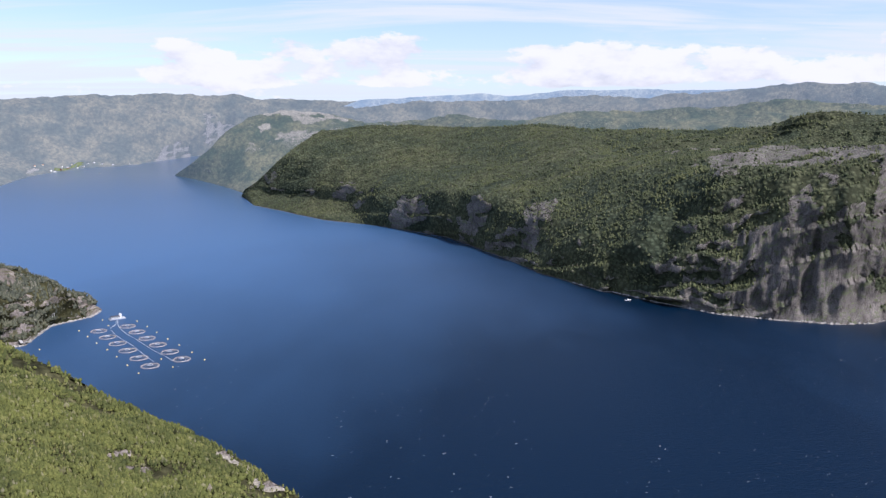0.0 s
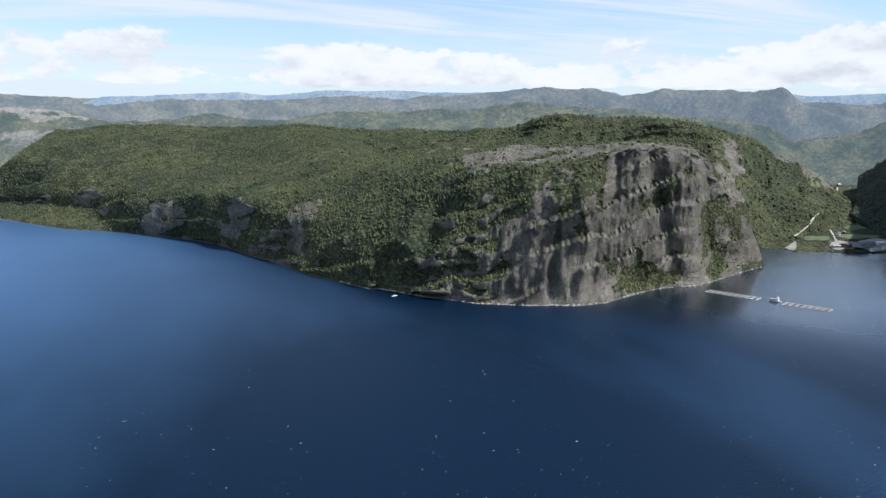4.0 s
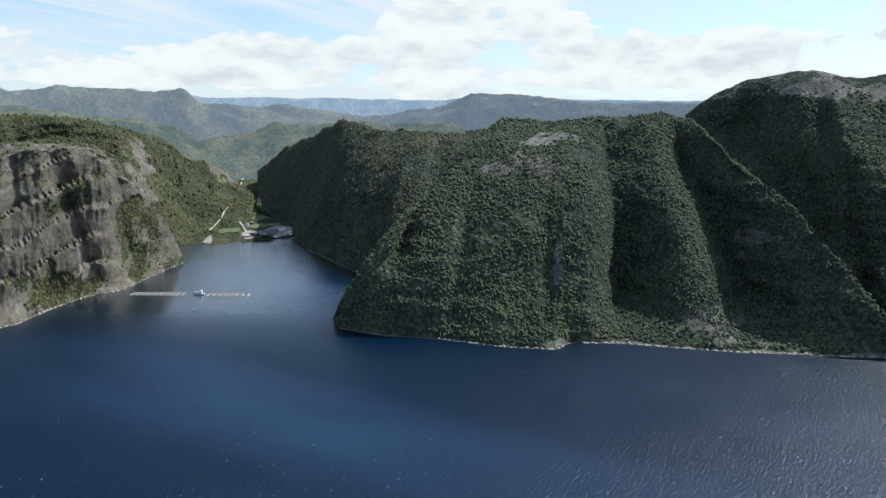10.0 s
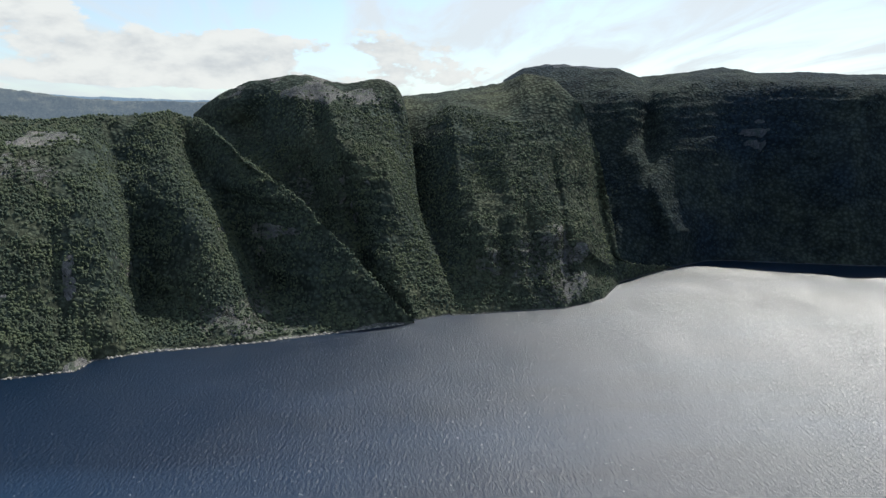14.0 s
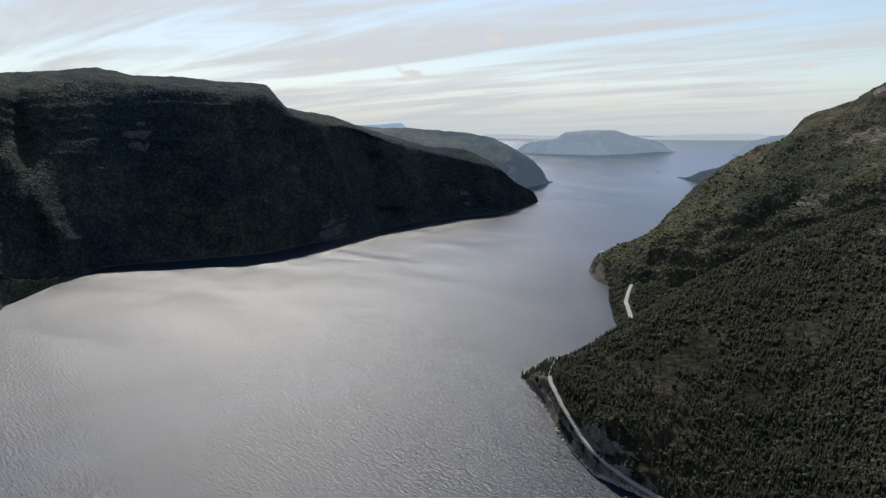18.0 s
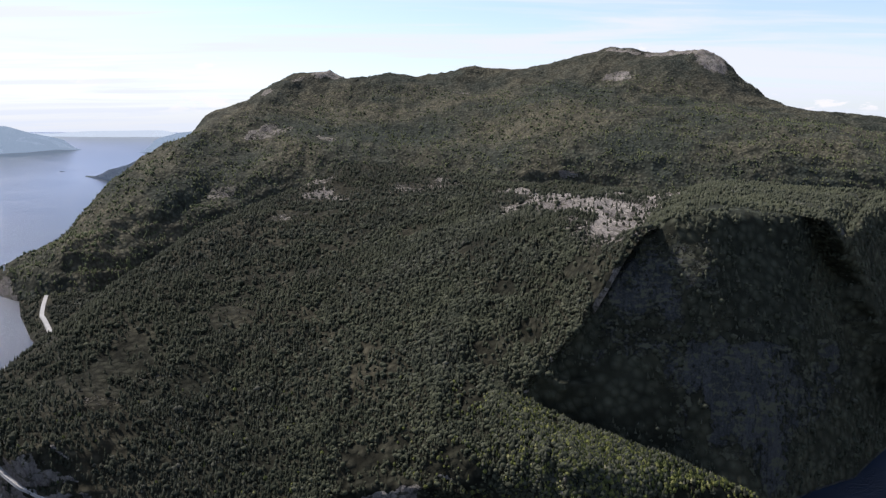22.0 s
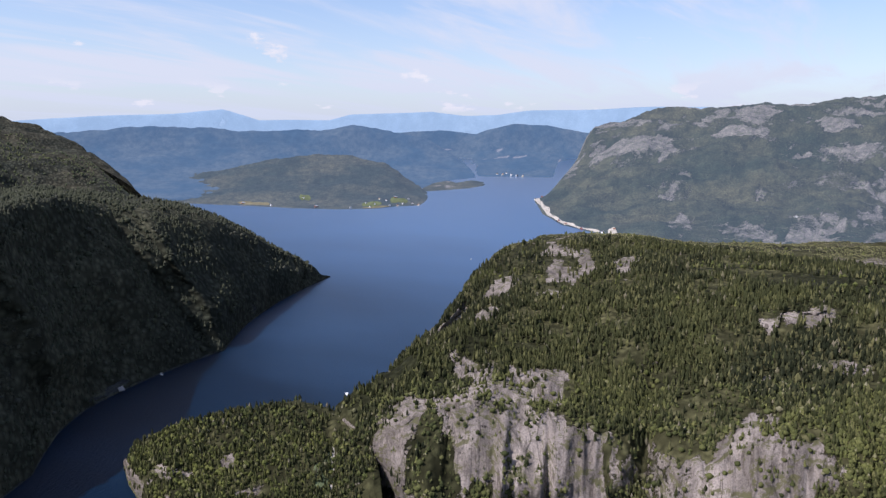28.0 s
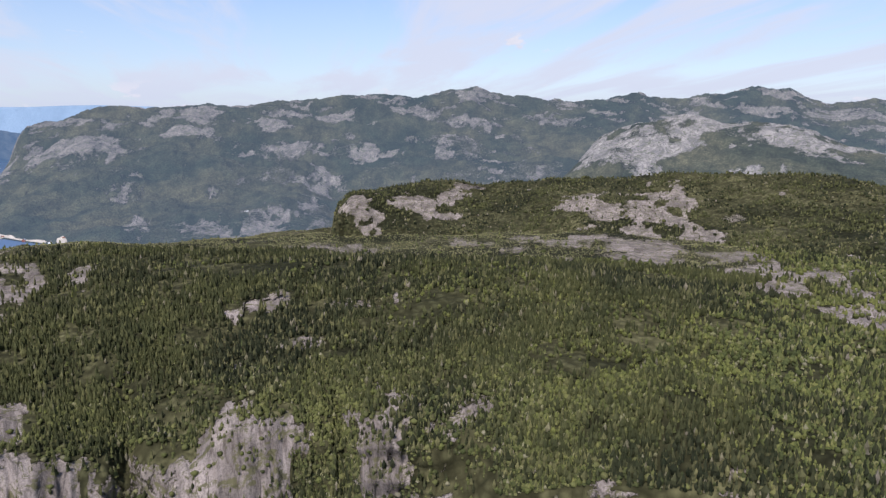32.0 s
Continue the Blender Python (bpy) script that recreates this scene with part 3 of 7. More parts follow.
def forest(name, g, count, height, material, label, seed, kinds=(0.5, 0.25, 0.25), upto=99.0, reach=2.0, near=False, stand=None, lean=None, fade=None, bald=-999.0, clear=(), above=0.12):
    """Trees as one mass over a land's wooded parts, thinner with distance."""
    rng = np.random.default_rng(seed)
    x, y, z, bare, k = (g[q] for q in ("x", "y", "z", "bare", "k"))
    c = lambda q: 0.25 * (q[:-1, :-1] + q[1:, :-1] + q[:-1, 1:] + q[1:, 1:])
    ax = [q[1:, :-1] - q[:-1, :-1] for q in (x, y, z)]
    bx = [q[:-1, 1:] - q[:-1, :-1] for q in (x, y, z)]
    cr = (ax[1] * bx[2] - ax[2] * bx[1], ax[2] * bx[0] - ax[0] * bx[2], ax[0] * bx[1] - ax[1] * bx[0])
    area = np.sqrt(cr[0] ** 2 + cr[1] ** 2 + cr[2] ** 2)
    flatness = np.abs(cr[2]) / (area + 1e-9)
    kc = c(k)
    gap = ease(0.30, 0.52, fbm(c(x) / 45.0, c(y) / 45.0, c(z) / 45.0, 3))
    dist = np.hypot(c(x), c(y))
    w = area * (0.45 + 0.55 * flatness) * (0.07 + 0.93 * (1 - c(bare)) ** 1.5) * (0.08 + 0.92 * gap) / np.maximum(dist, 300) ** reach
    w = w * (kc > above) * (kc < g["last"] + 0.35) * ((kc < upto) | (c(g["az"]) < bald)) * (c(z) > 2.5)
    if stand:
        lo, hi, side = stand
        w = w * (0.04 + 0.96 * ease(lo, hi, fbm(c(x) / 130.0 + side, c(y) / 130.0, c(z) / 130.0, 4) + 0.0 * kc))
    for side in (lean, fade):
        if side:
            w = w * (0.01 + 0.99 * ease(0, 1, (c(g["az"]) + 9 * (gap - 0.5) - side[0]) / (side[1] - side[0])))
    for (a, ka), (b, kb) in zip(clear, clear[1:]):
        for q in np.linspace(0, 1, 9):
            w = np.where((np.abs(c(g["az"]) - a - (b - a) * q) < 0.30) & (np.abs(kc - ka - (kb - ka) * q) < 0.14), 0, w)
    w = (w / w.sum()).ravel()
    pick = rng.choice(w.size, count, p=w)
    r, q = np.divmod(pick, x.shape[1] - 1)
    s, t = rng.random(count), rng.random(count)
    at = lambda v: (v[r, q] * (1 - s) + v[r + 1, q] * s) * (1 - t) + (v[r, q + 1] * (1 - s) + v[r + 1, q + 1] * s) * t
    px, py, pz = drawn_in(at(x), at(y), at(z))
    far = np.hypot(at(x), at(y))
    tall = height * (0.55 + 0.75 * rng.random(count) ** 1.4) * np.clip(far / 1000, 0.6, 1.15) ** 0.6
    kind = rng.choice(3, count, p=kinds)
    V, F, base = [], [], 0
    for j, (tv, tf) in enumerate((TALL_SPRUCE, TALL_PINE, TALL_BIRCH) if near else (SPRUCE, PINE, BIRCH)):
        sel = np.where(kind == j)[0]
        if not len(sel):
            continue
        turn = rng.random(len(sel)) * 6.283
        co, si = np.cos(turn)[:, None], np.sin(turn)[:, None]
        h = tall[sel][:, None] * (0.8 if j == 2 else 1.0)
        wide = h * (0.75 + 0.5 * rng.random(len(sel)))[:, None] * (1.25 if j == 2 else 1.0) * (1.0 if near else 1.4)
        wob = 1 + 0.5 * (rng.random((len(sel), len(tv))) - 0.5)
        lx, ly, lz = tv[None, :, 0] * wob, tv[None, :, 1] * wob, tv[None, :, 2] * (1 + 0.16 * (wob - 1))
        vx = px[sel][:, None] + (lx * co - ly * si) * wide + 0.06 * h * lz * (rng.random((len(sel), 1)) - 0.5)
        vy = py[sel][:, None] + (lx * si + ly * co) * wide
        vz = pz[sel][:, None] - 0.06 * h + lz * h
        V.append(np.stack([vx, vy, vz], -1).reshape(-1, 3))
        F.append((tf[None] + (np.arange(len(sel)) * len(tv))[:, None, None]).reshape(-1, 3) + base)
        base += len(sel) * len(tv)
    me = raw_mesh(name, np.concatenate(V), np.concatenate(F), material, smooth=not near)
    return tagged(new(name, me), label, "forest", kind="stuff")


# ---- water ----
rad = np.concatenate([[0], np.geomspace(60, 2500, 46), np.geomspace(2700, 400000, 60)])
ang = np.linspace(0, 2 * np.pi, 241)
RR, AA = np.meshgrid(rad, ang, indexing="ij")
wx, wy, wz = drawn_in(RR * np.sin(AA), RR * np.cos(AA), 0 * RR)
ii = np.arange(len(rad) - 1)[:, None] * len(ang) + np.arange(len(ang) - 1)[None, :]
tagged(new("water", raw_mesh("water", np.stack([wx, wy, wz], -1).reshape(-1, 3), np.stack([ii, ii + len(ang), ii + len(ang) + 1, ii + 1], -1).reshape(-1, 4)[:, ::-1], WATER)),
       "deep blue wind-rippled water of a fjord", "water", kind="structure")

# ---- land: rails of (azimuth in degrees to the left of +y, distance, height), set to fit the camera's view ----
RAILS = {}
RAILS["plateau_mountain"] = [
    [(14.94, 3836, 0), (14.11, 3350, 0), (10.88, 2939, 0), (9.02, 2746, 0), (5.13, 2566, 0), (1.9, 2393, 0), (-0.16, 2288, 0), (-3.1, 2022, 0), (-7.39, 1705, 0), (-10, 1604, 0), (-12.28, 1523, 0), (-12.84, 1529, 0), (-16.13, 1454, 0), (-20.46, 1391, 0), (-24.27, 1384, 0), (-28.36, 1399, 0), (-30.34, 1435, 0), (-32.61, 1539, 0), (-34.46, 1612, 0), (-36.98, 1658, 0), (-39.02, 1801, 0), (-41.17, 1965, 0)],
    [(14.74, 3734, 38.4), (5.08, 2578, 60.3), (-3.12, 2080, 39.6), (-7.39, 1790, 25.5), (-11.75, 1560, 17.5), (-16.11, 1480, 23.1), (-20.41, 1430, 36.3), (-24.57, 1400, 67.8), (-28.61, 1419, 75.1), (-32.49, 1549, 53.8), (-36.19, 1659, 31.7), (-39.57, 1858, 44.7), (-40.98, 1966, 25)],
    [(14.01, 3662, 74.6), (10.77, 3274, 84.6), (5.03, 2650, 114.4), (-1.07, 2250, 125.4), (-7.41, 1880, 113.7), (-13.89, 1580, 99.2), (-20.33, 1470, 101.1), (-24.44, 1430, 147.6), (-28.43, 1433, 161.3), (-32.27, 1557, 152.1), (-35.95, 1667, 134), (-38.38, 1803, 123.3), (-39.82, 1892, 127.1)],
    [(11.93, 3500, 202), (9.55, 3300, 196), (4.95, 3000, 194.6), (-3.2, 2550, 192.9), (-11.7, 2050, 210.5), (-15.96, 1800, 231.3), (-20.16, 1650, 246), (-24.27, 1560, 245.8), (-28.24, 1520, 254.9), (-31.97, 1562, 288.4), (-35.59, 1671, 285.3), (-36.33, 1703, 269), (-38.3, 1814, 201.7)],
    [(9.07, 4000, 321.3), (4.84, 3900, 344.4), (-1.19, 3600, 339.5), (-7.45, 3200, 329.6), (-9.99, 3000, 312), (-12.97, 2500, 247.7), (-18.04, 2250, 267.7), (-24.21, 2050, 281.5), (-30.45, 1850, 296.1), (-35.22, 1750, 292.9), (-36.78, 1760, 281.2)],
]
RAILS["valley_hill"] = [
    [(-1.89, 3400, 242.9), (-10.38, 3000, 237.4), (-20.69, 2600, 197.9), (-30.85, 2500, 182.9), (-39.42, 2250, 48.3), (-41.13, 2269, 0), (-42.59, 2294, 0), (-43.99, 2500, 15.8), (-47.56, 2900, 13.3)],
    [(-2.61, 3700, 288.6), (-10.42, 3300, 281.7), (-21.14, 2850, 273.4), (-30.85, 2750, 266.8), (-37.64, 2550, 200.4), (-41.04, 2600, 104), (-44.31, 2800, 90.5), (-47.14, 3100, 24.9)],
    [(-3.33, 4300, 333.9), (-6.81, 4200, 342.7), (-11.22, 4000, 328.8), (-16.28, 3700, 318.2), (-20.75, 3400, 318.5), (-23.25, 3200, 344.3), (-24.52, 3100, 372.9), (-26.62, 3000, 382.3), (-32.11, 3000, 382.7), (-36.32, 3000, 354.3), (-39.25, 3000, 311), (-40.93, 3100, 254.9), (-43.83, 3300, 168.6), (-46.1, 3400, 56)],
]
RAILS["valley_floor"] = [
    [(-41.75, 2323, 0), (-43.21, 2251, 0), (-44.84, 2291, 0), (-46.45, 2322, 0), (-49.4, 2362, 0)],
    [(-41.94, 2450, 8.4), (-43.58, 2500, 18.9), (-46.4, 2500, 23), (-49.15, 2500, 31.1)],
    [(-43.12, 3000, 24.4), (-45.55, 3100, 18), (-48.32, 3000, 32.1)],
    [(-44.26, 4300, 61.1), (-46.65, 4300, 64.2)],
]
RAILS["dark_valley_wall"] = [
    [(-46.41, 2900, 51.9), (-48.92, 2388, 0), (-50.22, 2069, 0), (-52.55, 1827, 0), (-54.14, 1691, 0), (-57.45, 1600, 9.5), (-61.74, 1700, 51.3)],
    [(-46.58, 3304, 76.2), (-48.89, 2703, 108), (-52.77, 1994, 160.1), (-56.8, 1725, 166.6), (-61.84, 1795, 198.1)],
    [(-46.55, 4007, 121.3), (-48.69, 3513, 253.2), (-50.62, 2988, 304.2), (-53, 2394, 356), (-55.75, 2131, 325.3), (-61.08, 2111, 322.3), (-64.86, 2078, 338.9)],
]
RAILS["ribbed_mountain"] = [
    [(-51.88, 1283, 0), (-52.34, 1224, 0), (-55.63, 1172, 0), (-60.75, 1143, 0), (-65.12, 1109, 0), (-69.1, 1104, 0), (-70.21, 1145, 0), (-73.95, 1159, 0), (-78.3, 1157, 0), (-82.55, 1165, 0), (-88.62, 1203, 0), (-93.73, 1251, 0)],
    [(-52.12, 1224, 31), (-54.54, 1208, 88.2), (-60.84, 1196, 76.4), (-69.53, 1196, 64.7), (-73.89, 1214, 71.4), (-82.41, 1238, 63.2), (-88.46, 1244, 60.9), (-92.14, 1238, 41.8)],
    [(-53.52, 1244, 82.5), (-57.58, 1268, 169.4), (-63.08, 1292, 183.8), (-69.52, 1298, 182.4), (-73.82, 1304, 182.4), (-78.07, 1322, 171.9), (-82.23, 1328, 163.6), (-86.28, 1316, 148.9), (-88.08, 1298, 134.4)],
    [(-57.17, 1352, 169.6), (-61.01, 1406, 245.5), (-65.26, 1460, 285.2), (-69.51, 1472, 284.9), (-72.5, 1448, 258.8), (-75.89, 1448, 248.6), (-80.07, 1412, 235.7), (-84.19, 1370, 200.1), (-86.02, 1346, 180)],
    [(-61.02, 1544, 249.5), (-62.74, 1634, 308.7), (-64.86, 1724, 352), (-67.81, 1754, 345), (-71.62, 1784, 349.3), (-73.73, 1784, 348), (-76.23, 1784, 360.7), (-78.3, 1724, 348), (-79.99, 1604, 303.4), (-81.47, 1496, 261.6)],
]
RAILS["ribbed_peak"] = [
    [(-82.53, 1400, -55.9), (-88.61, 1380, -38.9), (-93.72, 1266, 0), (-95.68, 1298, 0), (-97.13, 1323, 0)],
    [(-81.94, 1441, 64.1), (-88.33, 1385, 92.1), (-92.13, 1372, 90.4), (-95.63, 1440, 75.9)],
    [(-80.71, 1606, 200.9), (-86.12, 1553, 218.7), (-88.37, 1425, 258.2), (-91.73, 1485, 246.9), (-94.12, 1590, 167.9)],
    [(-79.59, 1804, 288.2), (-83.99, 1705, 323.1), (-87.84, 1575, 333.7), (-91.92, 1660, 323), (-93.61, 1750, 291.6)],
    [(-77.88, 2068, 367), (-79.49, 1969, 408), (-81.87, 1936, 439.7), (-85.76, 1903, 460.4), (-88.81, 1870, 431.6), (-90.98, 1837, 444), (-92.43, 1810, 427.7), (-93.01, 1820, 399.2)],
]
RAILS["dark_cliff"] = [
    [(-93, 1400, -30), (-96, 1330, 0), (-96.64, 1302, 0), (-98.84, 1316, 0), (-101.02, 1337, 0), (-105.34, 1377, 0), (-107.03, 1423, 0), (-108.28, 1480, 0), (-109.41, 1649, 0), (-113.29, 1870, 0)],
    [(-92, 1560, 95), (-95.38, 1540, 95.3), (-97, 1470, 108.2), (-99, 1400, 118.3), (-101, 1405, 117.5), (-103, 1425, 109.6), (-105, 1450, 100.7), (-107, 1500, 93.1), (-108.5, 1610, 65), (-109.35, 1645, 53.6)],
    [(-91.5, 1720, 180), (-93.9, 1700, 183.2), (-97, 1630, 251.7), (-99, 1590, 220), (-101, 1520, 208.4), (-103, 1540, 198.8), (-105, 1575, 193.3), (-107, 1640, 170.7), (-108.75, 1695, 117.9)],
    [(-91.2, 1880, 285), (-93.26, 1860, 290.8), (-96.5, 1800, 363.4), (-99.24, 1760, 332.3), (-101, 1690, 311.2), (-103, 1690, 305.3), (-105, 1710, 302.1), (-106.3, 1745, 301.7), (-107.3, 1770, 292.2)],
    [(-90.8, 2120, 395), (-92.7, 2120, 412.5), (-94.99, 2250, 430), (-97.63, 2200, 441.9), (-100.4, 2100, 456), (-101.85, 1980, 468.1), (-104.01, 1880, 447.9), (-106.17, 1790, 384.8)],
]
RAILS["long_wall"] = [
    [(-99.45, 1750, -68.4), (-105.93, 1800, -70.2), (-108.98, 1800, -45), (-110.87, 1850, -20.4), (-113.39, 1878, 0), (-115.51, 2000, 0), (-117.22, 2022, 0), (-120.67, 2033, 0), (-125, 2073, 0), (-127.17, 2108, 0), (-129.32, 2240, 0), (-133.57, 2419, 0), (-137.7, 2775, 0), (-139.72, 2877, 0), (-144.39, 3126, 0), (-145.13, 3327, 0), (-147.14, 3705, 0)],
    [(-99.75, 1900, 71.5), (-106.13, 1900, 61.3), (-109.11, 1850, 64.4), (-111.4, 1915, 95.7), (-114.72, 1989, 84.8), (-120.68, 2071, 88.3), (-127.15, 2142, 81.2), (-133.52, 2451, 78.3), (-139.67, 2897, 52.6), (-144.35, 3143, 45), (-146.85, 3669, 43.2)],
    [(-100.09, 2050, 262), (-106.4, 2050, 260.3), (-109.14, 2020, 260.7), (-110.75, 2017, 275), (-114.42, 2051, 274), (-120.71, 2147, 272), (-127.09, 2220, 271.2), (-131.74, 2447, 249.4), (-135.5, 2673, 205.4), (-139.58, 2935, 155), (-143.53, 3124, 104.8), (-145.39, 3424, 111.4)],
    [(-100.32, 2200, 404.5), (-106.57, 2200, 409), (-109.3, 2180, 432.6), (-110.49, 2135, 431), (-115.76, 2222, 458.9), (-120.74, 2244, 441.3), (-127.05, 2310, 429.2), (-129.17, 2405, 364.2), (-133.36, 2568, 330.3), (-137.49, 2883, 264.3), (-142.67, 3132, 202.6), (-144.41, 3275, 169.3)],
    [(-100.41, 2600, 495.2), (-101.87, 2500, 520.3), (-104.79, 2450, 525.5), (-108.59, 2450, 518.7), (-110.12, 2500, 489.8), (-111.71, 2500, 494.6), (-115.78, 2600, 521.2), (-118.24, 2600, 500.5), (-120.74, 2600, 497.8), (-124.1, 2600, 485.6), (-127.04, 2567, 478.3), (-128.32, 2700, 408.7), (-131.68, 2900, 383.9), (-134.6, 3100, 335), (-137.47, 3200, 287.9), (-141.46, 3400, 251.5), (-143.42, 3500, 206.7)],
]
RAILS["far_headland"] = [
    [(-132.63, 3900, 64.7), (-141.58, 3900, 61.8), (-145.43, 4437, 0), (-146.89, 4816, 0), (-148.39, 5320, 0)],
    [(-132.98, 4400, 225.9), (-141.48, 4500, 197.6), (-144.95, 4385, 143.4), (-147.94, 5184, 28.2)],
    [(-133.35, 5500, 393.8), (-135.41, 5500, 366.4), (-138.24, 5400, 350.7), (-141.4, 5300, 332.2), (-143.71, 5100, 300.6), (-144.87, 4900, 247.9), (-146.77, 4886, 159.7), (-148.23, 5199, 24.6)],
]
RAILS["far_ridge_west"] = [
    [(-132.53, 14000, 365.9), (-138.44, 14000, 369.9)],
    [(-132.73, 15000, 499.4), (-135.4, 15000, 521.9), (-137.01, 15000, 564.8), (-138.03, 15000, 437.1)],
]
RAILS["sound_island"] = [
    [(-145.02, 14669, 0), (-146.92, 13269, 0), (-151.17, 12442, 0), (-153.72, 13192, 0), (-157.1, 16773, 0)],
    [(-146.5, 13593, 201.9), (-151.17, 12500, 210), (-155.41, 14998, 132.5)],
    [(-145.02, 14000, 117.2), (-146.93, 14000, 198.2), (-148.41, 14000, 269.5), (-149.05, 14000, 371.7), (-150.74, 14000, 401.9), (-152.65, 14000, 411.6), (-154.13, 14259, 298.3), (-155.61, 15013, 209.1), (-157.01, 15013, 121.3)],
]
RAILS["low_skerries"] = [
    [(-141.07, 77225, 0), (-146.93, 55448, 0), (-155.4, 53999, 0), (-159.58, 47912, 0), (-164.47, 53796, 0)],
    [(-141.07, 77240, 334.7), (-144.41, 64828, 422.6), (-147.78, 55318, 242.6), (-155.4, 54014, 197), (-157.5, 50956, 350.6), (-162.03, 50875, 418.5), (-164.46, 53799, 382.4)],
]
RAILS["east_headland"] = [
    [(-157.05, 6005, 0), (-158.65, 5520, 0), (-160.68, 5042, 0), (-164.01, 4577, 0)],
    [(-157.13, 5996, 21.9), (-159.08, 5434, 83.3), (-160.73, 5050, 154), (-162.4, 5200, 216.4), (-164.5, 5600, 306)],
]
RAILS["east_headland_far"] = [
    [(-160.54, 13232, 0), (-162.39, 12438, 0), (-165.73, 11720, 0)],
    [(-160.75, 13157, 58.7), (-162, 12620, 224.1), (-163.25, 12268, 306.8), (-165.76, 11735, 359.4)],
]
RAILS["forest_slope"] = [
    [(-146.05, 974, 0), (-147.79, 883, 0), (-149, 793, 0), (-150.86, 724, 0), (-152.01, 694, 0), (-154.86, 668, 0), (-159.1, 634, 0), (-168.04, 605, 0), (-177.19, 601, 2.8), (-186.08, 577, 23.5), (-193.79, 547, 25.6), (-202.86, 565, 25.6), (-207.72, 596, 25.6)],
    [(-146.81, 949, 16.1), (-149.25, 799, 60.7), (-152.22, 707, 47.7), (-159.25, 690, 33.6), (-168.08, 680, 26), (-177.12, 645, 36.6), (-185.92, 592, 62.1), (-189.25, 576, 75.8), (-193.76, 561, 74.9), (-196.03, 566, 65.4), (-202.77, 579, 53.2), (-207.02, 605, 35.8)],
    [(-149.33, 900, 51.2), (-155.34, 880, 77.8), (-163.78, 870, 79.9), (-172.57, 830, 88.8), (-178, 780, 104.7), (-183, 715, 110.9), (-187, 660, 96.6), (-189, 642, 82.5)],
    [(-152.95, 1080, 37.2), (-158.8, 1110, 103.5), (-163.89, 1110, 125.6), (-172.55, 1070, 131), (-178, 990, 146.8), (-184, 870, 172.9), (-187, 795, 168.3), (-190, 725, 159.3), (-193.71, 668, 153.4)],
    [(-158.8, 1400, 50), (-163.94, 1390, 137.7), (-167.8, 1340, 167.5), (-172.54, 1310, 168.7), (-181.09, 1180, 185.8), (-187, 1030, 206.1), (-192, 870, 225), (-195.4, 775, 215.8), (-198.19, 718, 232.5)],
    [(-163.95, 1700, 106), (-167.81, 1650, 152.1), (-172.53, 1690, 211.2), (-175.51, 1730, 247.5), (-180.99, 1740, 238), (-191.06, 1560, 217.2), (-196.62, 1380, 218.7), (-201.54, 1150, 230)],
]
RAILS["shaded_cliff"] = [
    [(-188.8, 640, 51.6), (-196.02, 640, 43.6), (-202.74, 642, 35), (-205.38, 645, 29.5), (-207.61, 667, 0), (-209.88, 720, 0), (-212.59, 772, 0), (-214.41, 874, 0), (-216.21, 934, 0), (-218.89, 992, 0), (-222.43, 1060, 0), (-225.92, 1126, 0), (-227.61, 1271, 0), (-229.71, 1410, 0), (-233.99, 1671, 0)],
    [(-188.83, 648, 93.3), (-193.74, 652, 91.6), (-198, 652, 93.3), (-202.58, 664, 90.9), (-206.86, 695, 84.2), (-211.76, 790, 39.6), (-214.45, 920, 36.5), (-217.11, 1000, 27.2), (-221.09, 1060, 43.5), (-225.88, 1160, 37.6), (-229.26, 1395, 26.5), (-233.29, 1643, 11.7)],
    [(-192.83, 672, 154.5), (-196.34, 676, 153.8), (-202.42, 694, 151.7), (-206, 730, 145.5), (-208.7, 765, 139.2), (-211.86, 850, 106.3), (-214.5, 960, 96.4), (-221.07, 1114, 99.2), (-225.83, 1231, 77.5), (-230.06, 1451, 53), (-232.86, 1632, 28)],
    [(-196.37, 716, 205.2), (-199.3, 718, 205.5), (-202.29, 728, 204.9), (-206, 775, 199.3), (-208.5, 810, 195.1), (-211.1, 900, 177.5), (-214.55, 1009, 166.9), (-221.05, 1165, 151.9), (-225.36, 1284, 125.9), (-229.19, 1466, 82.9), (-232.44, 1621, 39.1)],
    [(-197.12, 748, 226.5), (-200.09, 755, 244.3), (-202.19, 772, 246.5), (-206.33, 822, 240.7), (-209.55, 865, 236.7), (-210.86, 906, 216.5), (-211.87, 965, 236.6), (-215.24, 1069, 235.8), (-218.89, 1251, 209.4), (-223.18, 1346, 191.2), (-225.75, 1398, 165.8), (-228.35, 1486, 119.2), (-231.35, 1581, 62.7), (-232.1, 1650, 41.1)],
    [(-200.27, 1560, 203.2), (-202.14, 1650, 216.7), (-210.26, 1700, 205.7), (-215.2, 1492, 218.1), (-221.03, 1534, 187.9), (-223.18, 1569, 172.2), (-225.74, 1591, 146.9), (-228.35, 1607, 105.5), (-231.35, 1629, 55.9), (-231.85, 1636, 46.9)],
]
